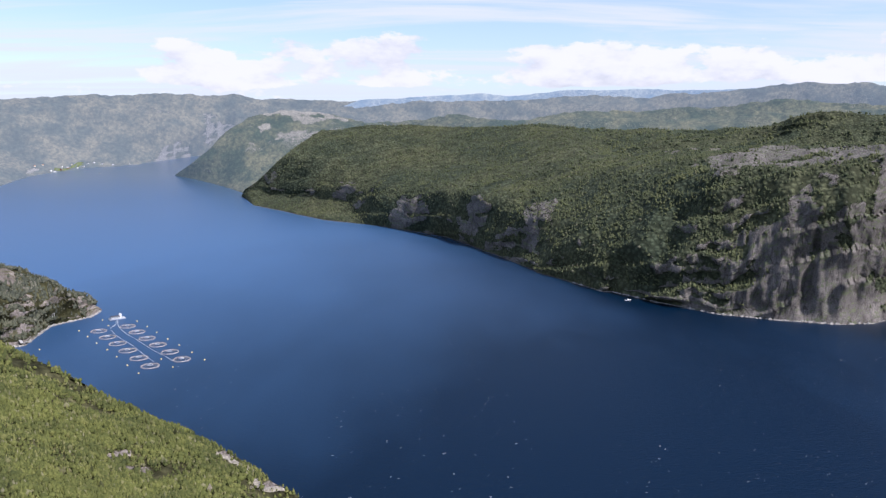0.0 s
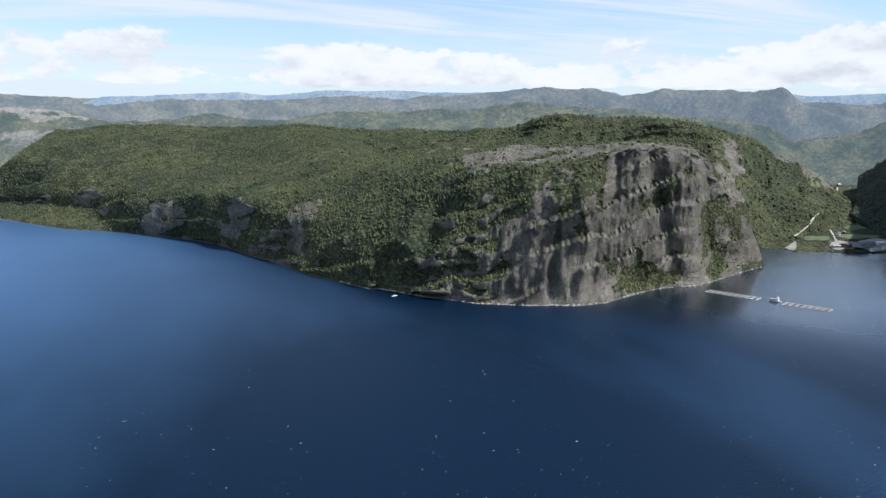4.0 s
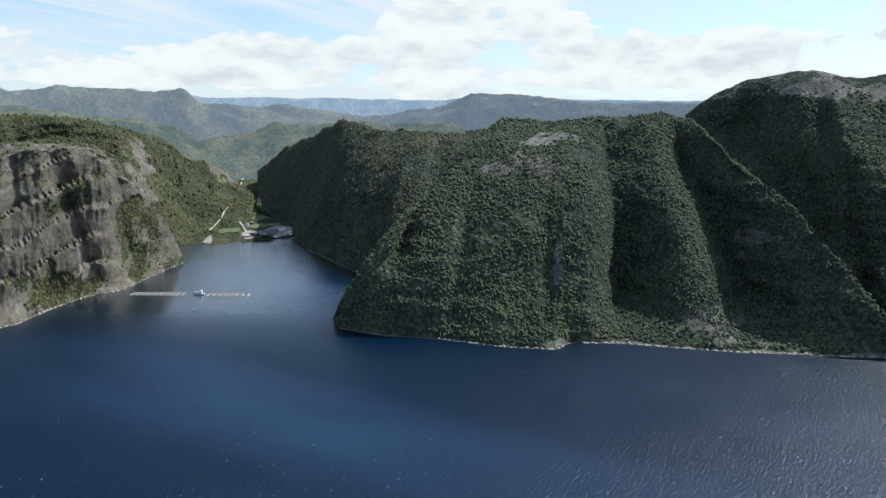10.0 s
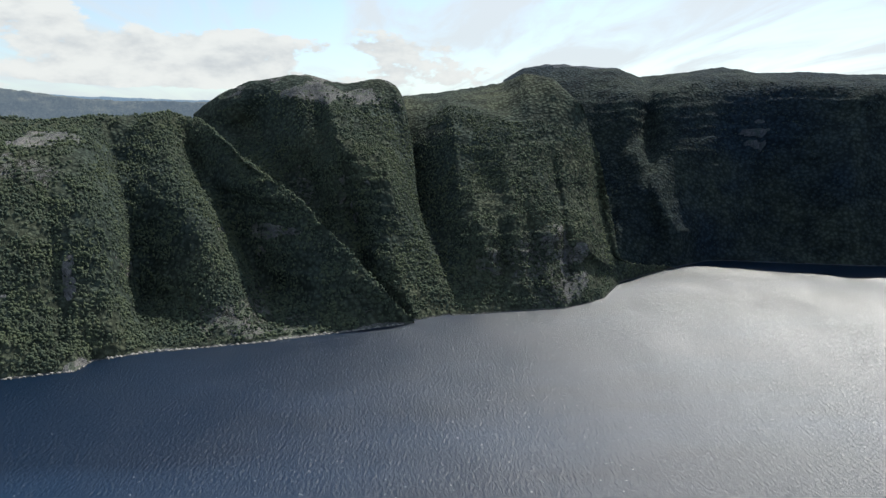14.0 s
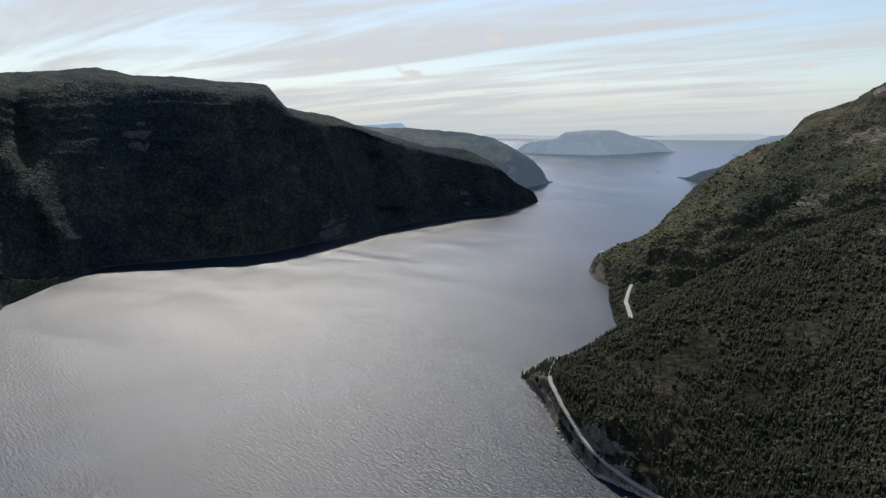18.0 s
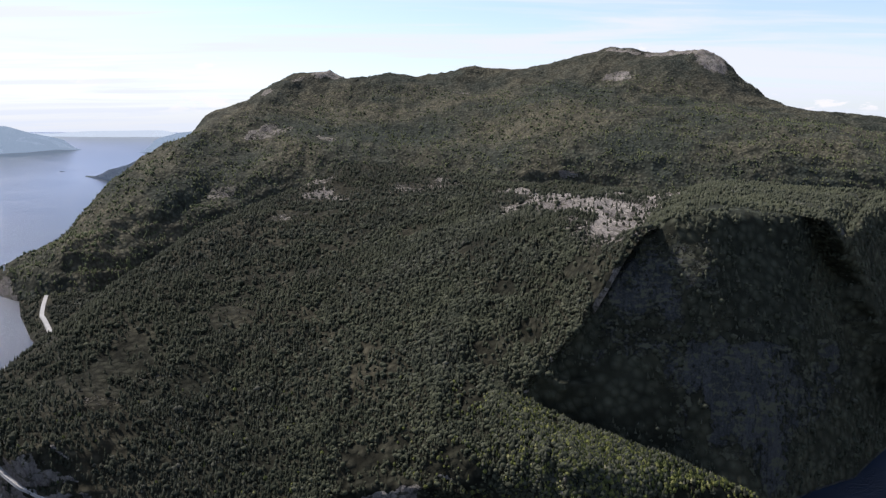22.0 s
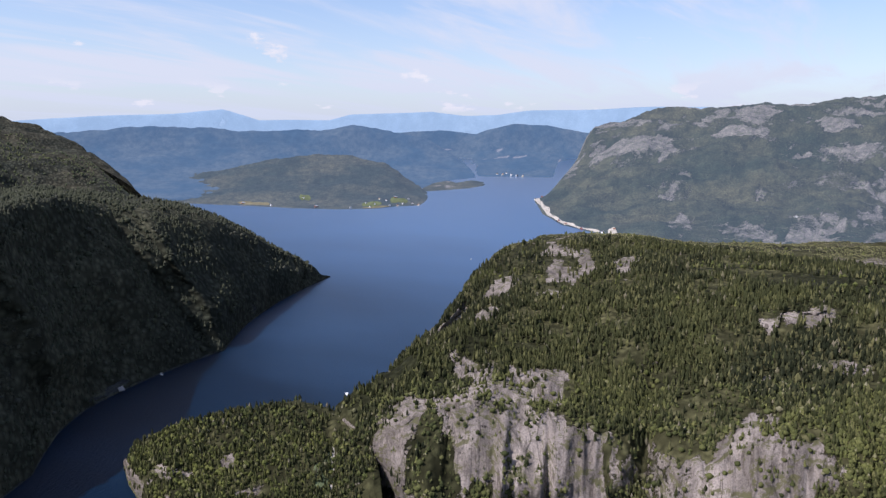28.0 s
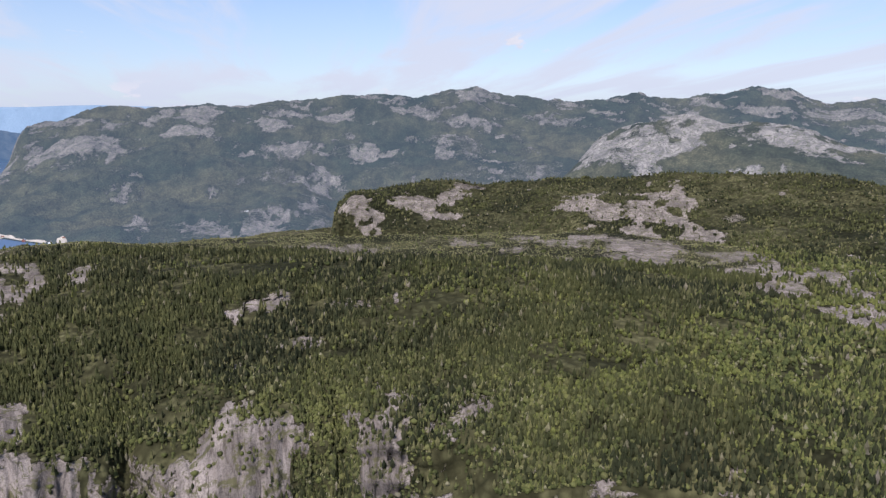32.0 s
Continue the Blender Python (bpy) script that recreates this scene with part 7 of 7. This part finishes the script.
HOUSE_A = house("house", "white wooden house with slate roof", "house", "houses along the shores", 11, 8, 4.6, 7.6, WHITE, SLATE, pose(0, 0, 0))
HOUSE_B = house("barn", "red wooden barn with grey roof", "barn", "houses along the shores", 16, 10, 4.6, 8.4, REDWOOD, SHEET, pose(0, 0, 0), False)
HOUSE_C = house("house", "cream wooden house with brown tiled roof", "house", "houses along the shores", 10, 8, 4.4, 7.2, CREAM, TILE, pose(0, 0, 0))
KINDS = {"a": HOUSE_A, "b": HOUSE_B, "c": HOUSE_C}
placed = set()
HOUSES = [
    ("farm_peninsula", -236.78, 0.30, "a", 0, 0.85),
    ("farm_peninsula", -237.42, 0.25, "a", 37, 0.85),
    ("farm_peninsula", -237.81, 0.40, "c", 74, 0.85),
    ("farm_peninsula", -238.27, 0.34, "a", 111, 0.85),
    ("farm_peninsula", -239.00, 0.42, "b", 148, 0.85),
    ("farm_peninsula", -239.56, 0.20, "a", 5, 0.85),
    ("farm_peninsula", -239.99, 0.46, "a", 42, 0.85),
    ("farm_peninsula", -240.76, 0.06, "c", 79, 0.85),
    ("farm_peninsula", -232.12, 0.51, "a", 116, 0.85),
    ("farm_peninsula", -227.73, 0.18, "b", 153, 0.85),
    ("farm_peninsula", -237.07, 0.14, "a", 10, 0.85),
    ("farm_peninsula", -238.57, 0.13, "a", 47, 0.85),
    ("farm_peninsula", -239.17, 0.05, "c", 84, 0.85),
    ("farm_peninsula", -240.29, 0.26, "a", 121, 0.85),
    ("farm_peninsula", -233.06, 0.18, "b", 158, 0.85),
    ("farm_peninsula", -229.75, 0.14, "a", 15, 0.85),
    ("farm_peninsula", -235.58, 0.10, "a", 52, 0.85),
    ("fjord_arm_mountain", -247.77, 0.11, "a", 0, 1.5),
    ("fjord_arm_mountain", -247.13, 0.14, "c", 47, 1.5),
    ("fjord_arm_mountain", -246.70, 0.17, "a", 94, 1.5),
    ("fjord_arm_mountain", -248.19, 0.06, "a", 141, 1.5),
    ("fjord_arm_mountain", -248.62, 0.06, "c", 8, 1.5),
    ("fjord_arm_mountain", -247.43, 0.18, "a", 55, 1.5),
    ("quarry_mountain", -249.96, 0.73, "b", 0, 0.9),
    ("quarry_mountain", -249.28, 0.23, "a", 61, 0.9),
    ("quarry_mountain", -251.89, 0.14, "c", 122, 0.9),
    ("quarry_mountain", -253.12, 0.08, "b", 3, 0.9),
    ("quarry_mountain", -254.67, 0.11, "a", 64, 0.9),
    ("quarry_mountain", -255.48, 0.23, "c", 125, 0.9),
    ("quarry_mountain", -251.42, 0.21, "b", 6, 0.9),
    ("village_shore_mountain", 25.07, 0.28, "a", 0, 1.3),
    ("village_shore_mountain", 24.68, 0.30, "a", 53, 1.3),
    ("village_shore_mountain", 26.07, 0.40, "c", 106, 1.3),
    ("village_shore_mountain", 26.68, 0.50, "a", 159, 1.3),
    ("village_shore_mountain", 27.11, 0.05, "a", 32, 1.3),
    ("village_shore_mountain", 26.72, 0.13, "b", 85, 1.3),
    ("village_shore_mountain", 27.37, 0.15, "a", 138, 1.3),
    ("village_shore_mountain", 24.19, 0.22, "a", 11, 1.3),
    ("village_shore_mountain", 27.81, 0.49, "c", 64, 1.3),
    ("village_shore_mountain", 25.72, 0.14, "a", 117, 1.3),
    ("village_shore_mountain", 25.36, 0.19, "a", 170, 1.3),
    ("village_shore_mountain", 26.33, 0.30, "b", 43, 1.3),
    ("village_shore_mountain", 23.51, 0.16, "a", 96, 1.3),
    ("village_shore_mountain", 22.43, 0.06, "a", 149, 1.3),
    ("village_shore_mountain", 28.29, 0.41, "c", 22, 1.3),
    ("valley_floor", -45.68, 1.07, "a", 0, 1.1),
    ("valley_floor", -46.00, 1.13, "b", 43, 1.1),
    ("valley_floor", -44.26, 2.08, "c", 86, 1.1),
    ("valley_floor", -46.08, 2.81, "a", 129, 1.1),
    ("valley_floor", -45.47, 2.96, "b", 172, 1.1),
    ("valley_floor", -45.22, 0.51, "c", 35, 1.1),
    ("quarry_mountain", -267.77, 0.52, "a", 20, 1.4),
]
for n, (land_name, az, k, kind, turn, size) in enumerate(HOUSES):
    m = seat(*spot(land_name, az, max(k, 0.03), 0.2), turn, size)
    proto = KINDS[kind]
    if kind in placed:
        c = copy_thing(proto, m)
        c.matrix_basis = m
    else:
        proto.matrix_world = m
        placed.add(kind)

# ---- works at the bay head ----
WORKS = [
    (-47.23, 0.41, 70, 34, 9, 8, "g", "d", "long grey works hall with dark roof"),
    (-46.27, 0.39, 36, 26, 6, 20, "r", "d", "low dark works shed by the quay"),
    (-48.16, 0.51, 26, 14, 6, 0, "w", "w", "white works building with pale roof"),
    (-48.72, 0.36, 20, 12, 6, 30, "w", "s", "small white building on the quay"),
    (-45.63, 0.32, 22, 12, 5, -20, "g", "s", "low grey shed at the shore"),
    (-47.87, 0.15, 24, 10, 5, 5, "w", "s", "white quay building with steel roof"),
    (-45.69, 0.89, 18, 10, 5, 40, "w", "d", "white house by the works"),
]
TANKS = [(-48.41, 0.25, 4, 9), (-48.61, 0.29, 4, 9), (-48.84, 0.21, 3.5, 7)]
YARDS = [(-46.75, -49.26, 0.14, 0.81), (-45.23, -46.83, 0.16, 0.69), (-42.20, -43.19, 0.03, 0.83)]
QUARRY = [(-248.86, -250.04, 0.14, 0.62), (-249.97, -250.73, 0.21, 0.57), (-250.41, -251.50, 0.08, 0.34), (-251.18, -252.69, 0.08, 0.29), (-252.28, -254.45, 0.01, 0.24), (-255.04, -255.70, 0.00, 0.28)]
MEADOWS = [("valley_floor", -43.95, -45.89, 1.53, 1.87), ("valley_floor", -45.76, -47.55, 1.33, 2.15), ("valley_floor", -45.61, -48.18, 0.76, 1.12), ("valley_floor", -43.59, -45.21, 0.64, 0.93), ("valley_hill", -43.62, -44.35, 1.43, 1.60), ("farm_peninsula", -236.44, -237.97, 0.16, 0.35), ("farm_peninsula", -238.57, -239.94, 0.22, 0.44), ("farm_peninsula", -231.83, -232.66, 0.44, 0.62), ("village_shore_mountain", 27.19, 26.17, 0.03, 0.33), ("village_shore_mountain", 26.39, 25.28, 0.26, 0.41), ("wooded_knoll", -232.18, -233.81, 0.53, 0.91)]
PASTURES = [("valley_hill", -43.76, -45.45, 1.84, 2.00), ("farm_peninsula", -227.33, -229.67, 0.11, 0.30), ("farm_peninsula", -236.43, -238.57, 0.03, 0.17)]
for (az, k, w, d, h, turn, wall, roof, label) in WORKS:
    house("workshop", label, "building", "works buildings at the bay head", w, d, h, h + 2.2, {"g": GREYWALL, "w": WHITE, "r": REDWOOD}[wall], {"s": SHEET, "d": SLATE, "w": WHITE}[roof], seat(*spot("valley_floor", az, k, 0.3), turn), False)
for az, k, r, h in TANKS:
    ob = thing("storage_tank", "white round storage tank at the works", "tank", "storage tanks at the works", seat(*spot("valley_floor", az, k, 0.2)))
    bm = bmesh.new()
    bmesh.ops.create_cone(bm, cap_ends=True, segments=20, radius1=r, radius2=r, depth=h, matrix=pose(0, 0, h / 2))
    part("shell", bm, WHITE, ob)
    bm = bmesh.new()
    bmesh.ops.create_cone(bm, cap_ends=True, segments=20, radius1=r * 1.02, radius2=r * 0.2, depth=1.2, matrix=pose(0, 0, h + 0.6))
    part("lid", bm, SHEET, ob)
for q in QUARRY:
    field("quarry_mountain", *q, GRAVEL, "white gravel fill along the shore", "gravel_bank", 3.0)
for q in YARDS:
    field("valley_floor", *q, YARD, "grey gravel yard of the works", "yard", 0.8)
for q in MEADOWS:
    field(*q, GRASS, "green mown meadow between the woods")
for q in PASTURES:
    field(*q, STRAW, "dry yellow-brown pasture", "pasture")

# ---- roads ----
ROAD_SHORE = [(-149.17, 1.870), (-148.59, 1.310), (-148.43, 0.880), (-148.64, 0.644), (-149.42, 0.528), (-150.60, 0.487), (-151.65, 0.455), (-152.69, 0.397), (-154.91, 0.275), (-157.41, 0.190), (-159.76, 0.084), (-163.51, 0.000)]
ROAD_VALLEY = [(-45.62, 0.622), (-45.27, 1.232), (-44.76, 1.732), (-45.52, 2.328), (-45.38, 2.616), (-45.40, 2.808)]
ROAD_HILL = [(-42.96, 0.292), (-43.48, 0.356), (-43.95, 0.489), (-44.41, 0.720)]
TRACK = [(-233.83, 1.001), (-233.91, 0.848), (-233.81, 0.689), (-233.61, 0.531)]
TRACK_EDGE = [(-341.98, 2.029), (-343.11, 1.852), (-344.34, 1.578), (-345.37, 1.298), (-346.20, 1.063), (-347.27, 0.867)]
road, road_line = ribbon("road", "forest_slope", ROAD_SHORE, 6.6, ASPHALT, "grey two-lane road along the shore", "road", 0.7)
ribbon("road", "cove_shore", ROAD_BAY, 6.4, ASPHALT, "grey road curving round the bay", "road", 1.2)
ribbon("road", "valley_floor", ROAD_VALLEY, 6.0, GRAVEL, "pale road up the valley", "road", 0.8)
ribbon("road", "valley_hill", ROAD_HILL, 5.0, GRAVEL, "pale track up the valley side", "road", 1.0)
ribbon("forest_track", "wooded_knoll", TRACK, 4.0, GRAVEL, "pale forest track in a clearing", "track", 0.8)
ribbon("rock_track", "home_plateau", TRACK_EDGE, 6.0, TRODDEN, "pale bare track along the slope", "track", 0.7)
# guard rail on the seaward side
rail_thing = tagged(new("guard_rail"), "steel guard rail beside the shore road", "guard rail")
bm = bmesh.new()
prev = None
side_pts = []
for i in range(1, len(road_line) - 1, 2):
    w = (road_line[i + 1] - road_line[i - 1]).normalized()
    n = Vector((-w.y, w.x, 0)) * 3.7
    p = road_line[i]
    q = p + n if (p + n).length < (p - n).length else p - n
    side_pts.append(q + Vector((0, 0, 0.7)))
for a, b2 in zip(side_pts, side_pts[1:]):
    rod(bm, a + Vector((0, 0, 0.65)), b2 + Vector((0, 0, 0.65)), 0.17, 4)
beam = part("beam", bm, STEEL, rail_thing)
for p in side_pts[::1]:
    bm = bmesh.new()
    box(bm, tuple(p + Vector((0, 0, 0.2))), (0.15, 0.15, 1.0))
    part("post", bm, STEEL, rail_thing)

# ---- tunnel mouths and small shore works ----


def portal(m, label):
    ob = thing("tunnel_portal", label, "tunnel", "road tunnel mouths", m)
    bm = bmesh.new()
    n = 14
    outer = [(7.0 * math.cos(math.pi * i / n), 0, 1.0 + 7.0 * math.sin(math.pi * i / n)) for i in range(n + 1)]
    inner = [(5.0 * math.cos(math.pi * i / n), 0, 0.5 + 5.6 * math.sin(math.pi * i / n)) for i in range(n + 1)]
    for y in (-1.6, 5.0):
        for i in range(n):
            bm.faces.new([bm.verts.new((p[0], y, p[2])) for p in (outer[i], outer[i + 1], inner[i + 1], inner[i])])
    for ring in (outer, inner):
        for i in range(n):
            bm.faces.new([bm.verts.new(p) for p in ((ring[i][0], -1.6, ring[i][2]), (ring[i + 1][0], -1.6, ring[i + 1][2]), (ring[i + 1][0], 5.0, ring[i + 1][2]), (ring[i][0], 5.0, ring[i][2]))])
    bmesh.ops.remove_doubles(bm, verts=bm.verts, dist=0.001)
    part("arch", bm, CONCRETE, ob)
    # a black disc stands in for the darkness inside the tunnel
    bm = bmesh.new()
    bmesh.ops.create_cone(bm, cap_ends=True, segments=24, radius1=5.3, radius2=5.3, depth=0.3, matrix=pose(0, 4.0, 1.2, 90))
    part("dark_disc", bm, TUNNEL_DARK, ob, "black disc in place of the tunnel's darkness")
    bm = bmesh.new()
    box(bm, (0, -9, -0.2), (9, 18, 0.9))
    part("apron", bm, ASPHALT, ob, "grey road surface before the tunnel")
    return ob


PORTALS = [("road_headland", 29.99, 0.14, 150)]
GALLERY = ("road_headland", 28.18, 0.58)
SLIP, SLIP_TURN = ("shaded_cliff", -218.61, 0.16), 60
BEACON = ("twin_peak_mountain", -151.90, 0.79)
for land_name, az, k, turn in PORTALS:
    portal(seat(*spot(land_name, az, k, 0.5), turn) @ Matrix.Scale(0.6, 4), "concrete tunnel mouth in the wooded rock")

gallery = thing("rock_gallery", "pale concrete road gallery on the wooded shore", "gallery", "", seat(*spot(*GALLERY, 1.0), 62))
bm = bmesh.new()
box(bm, (0, 0, 4.4), (16, 8, 0.8), 0, 0.1)
part("roof_slab", bm, CONCRETE, gallery)
bm = bmesh.new()
box(bm, (0, 3.6, 2.0), (16, 0.7, 4.4))
part("back_wall", bm, CONCRETE, gallery)
for i in range(5):
    bm = bmesh.new()
    box(bm, (-7.4 + i * 3.7, -3.6, 2.0), (0.6, 0.6, 4.4))
    part("pillar", bm, CONCRETE, gallery)

slip = thing("landing_stage", "pale concrete landing stage below the woods", "jetty", "", seat(*spot(*SLIP, 0.3), SLIP_TURN))
bm = bmesh.new()
box(bm, (0, 0, 0.6), (24, 7, 1.6), 0, 0.15)
part("deck", bm, CONCRETE, slip)
bm = bmesh.new()
box(bm, (-15, 1, 1.6), (10, 6, 4.2), 0, 0.1)
part("shed", bm, WHITE, slip, "small white shed")
for x in (-8, 0, 8):
    bm = bmesh.new()
    rod(bm, (x, -3.7, -1.5), (x, -3.7, 2.2), 0.25)
    part("pile", bm, PLASTIC, slip)

light = thing("navigation_light", "small white lighthouse on the wooded point", "lighthouse", "", seat(*spot(*BEACON, 0.0)))
bm = bmesh.new()
bmesh.ops.create_cone(bm, cap_ends=True, segments=12, radius1=2.0, radius2=1.3, depth=12, matrix=pose(0, 0, 5.0))
part("tower", bm, WHITE, light)
bm = bmesh.new()
bmesh.ops.create_cone(bm, cap_ends=True, segments=12, radius1=1.6, radius2=0.3, depth=2.0, matrix=pose(0, 0, 12.0))
part("lantern_roof", bm, REDWOOD, light, "red lantern roof")

# ---- boats ----


def boat(m, label, long=9.0):
    ob = thing("motor_boat", label, "boat", "small boats", m)
    bm = bmesh.new()
    sec = [(-0.5, 0.16, 0.9), (-0.2, 0.19, 0.95), (0.15, 0.17, 1.05), (0.38, 0.09, 1.25), (0.5, 0.01, 1.4)]
    rings = []
    for x, w, h in sec:
        rings.append([bm.verts.new((x * long, s * w * long * q, z)) for s, q, z in ((-1, 1, h), (-1, 0.6, -0.2), (1, 0.6, -0.2), (1, 1, h))])
    for a, b2 in zip(rings, rings[1:]):
        for j in range(4):
            bm.faces.new((a[j], a[(j + 1) % 4], b2[(j + 1) % 4], b2[j]))
    bm.faces.new(rings[0])
    bmesh.ops.recalc_face_normals(bm, faces=bm.faces)
    part("hull", bm, WHITE, ob)
    bm = bmesh.new()
    box(bm, (-0.05 * long, 0, 1.7), (long * 0.34, long * 0.22, 1.5), 0, 0.2)
    cab = part("cabin", bm, WHITE, ob)
    bm = bmesh.new()
    box(bm, (-0.05 * long, 0, 1.95), (long * 0.345, long * 0.225, 0.5))
    part("windows", bm, GLASS, cab)
    return ob


# azimuth, distance, heading, length
BOATS = [(-14.11, 1457, 20, 13), (24.38, 6259, 30, 30), (-244.66, 1530, 60, 11), (-245.08, 1608, 20, 9), (-235.09, 897, 50, 12), (-221.44, 1037, 70, 10), (-244.75, 1883, 10, 8), (-155.75, 6871, 20, 40)]
for az, d, turn, long in BOATS:
    boat(seat(*sea(az, d), turn), "small white motor boat on the fjord", long)

# ---- foam and shore stones ----
rng = np.random.default_rng(77)
n = 3400
fa = rng.uniform(-112, 31, n)
fd = 430 * (2600 / 430) ** rng.random(n)
grade = fbm(fa / 9.0, fd / 500.0, 0 * fa, 3)
keep = grade > 0.40
fa, fd = fa[keep], fd[keep]
fx, fy = -np.sin(np.radians(fa)) * fd, np.cos(np.radians(fa)) * fd
fl, fw = rng.uniform(0.3, 1.7, len(fa)) * (fd / 1000) ** 0.5, rng.uniform(0.18, 0.40, len(fa)) * (fd / 1000) ** 0.5
ft = radians(25) + rng.normal(0, 0.25, len(fa))
ring = np.linspace(0, 2 * np.pi, 7)[:-1]
lx, ly = np.cos(ring)[None] * fl[:, None] * rng.uniform(0.6, 1.2, (len(fa), 6)), np.sin(ring)[None] * fw[:, None] * rng.uniform(0.6, 1.2, (len(fa), 6))
V = np.stack([fx[:, None] + lx * np.cos(ft)[:, None] - ly * np.sin(ft)[:, None], fy[:, None] + lx * np.sin(ft)[:, None] + ly * np.cos(ft)[:, None], np.full(lx.shape, 0.25) + 0.1 * rng.random(lx.shape)], -1)
sx, sy, sz = drawn_in(V[..., 0], V[..., 1], V[..., 2])
V = np.stack([sx, sy, sz], -1).reshape(-1, 3)
F = (np.array([[0, 1, 2], [0, 2, 3], [0, 3, 4], [0, 4, 5]])[None] + (np.arange(len(fa)) * 6)[:, None, None]).reshape(-1, 3)
tagged(new("whitecaps", raw_mesh("whitecaps", V, F, FOAM, False)), "small white wave crests on the water", "foam", kind="stuff")


def stones(name, land_name, a0, a1, count, size, seed, top=0.10):
    rng = np.random.default_rng(seed)
    base = [(0, 0, 1), (0.9, 0, 0.3), (0.28, 0.85, 0.3), (-0.72, 0.53, 0.3), (-0.72, -0.53, 0.3), (0.28, -0.85, 0.3), (0.9, 0.2, -0.5), (-0.4, 0.8, -0.5), (-0.4, -0.8, -0.5)]
    tri = [(0, 1, 2), (0, 2, 3), (0, 3, 4), (0, 4, 5), (0, 5, 1), (1, 6, 2), (2, 7, 3), (2, 6, 7), (3, 7, 8), (3, 8, 4), (4, 8, 5), (5, 8, 6), (5, 6, 1)]
    base, tri = np.array(base, float), np.array(tri)
    V, F = [], []
    for i in range(count):
        x, y, z = spot(land_name, a0 + (a1 - a0) * rng.random(), rng.uniform(-0.15, top))
        s = size * (0.4 + rng.random() ** 2 * 1.6)
        v = base * (0.7 + 0.6 * rng.random(base.shape)) * s * np.array([1, 1, 0.7])
        V.append(v + np.array([x, y, max(z, 0) + 0.1]))
        F.append(tri + i * len(base))
    tagged(new(name, raw_mesh(name, np.concatenate(V), np.concatenate(F), STONE, False)), "pale grey boulders along the waterline", "boulders", kind="stuff")


stones("shore_boulders", "forest_slope", -146.2, -166.0, 900, 1.6, 3)
stones("headland_boulders", "road_headland", 31.0, 24.9, 260, 1.8, 4)
stones("plateau_shore_boulders", "plateau_mountain", -10.0, -41.0, 350, 2.2, 5, 0.05)
stones("rib_shore_boulders", "ribbed_mountain", -60.0, -93.0, 320, 2.0, 6, 0.05)
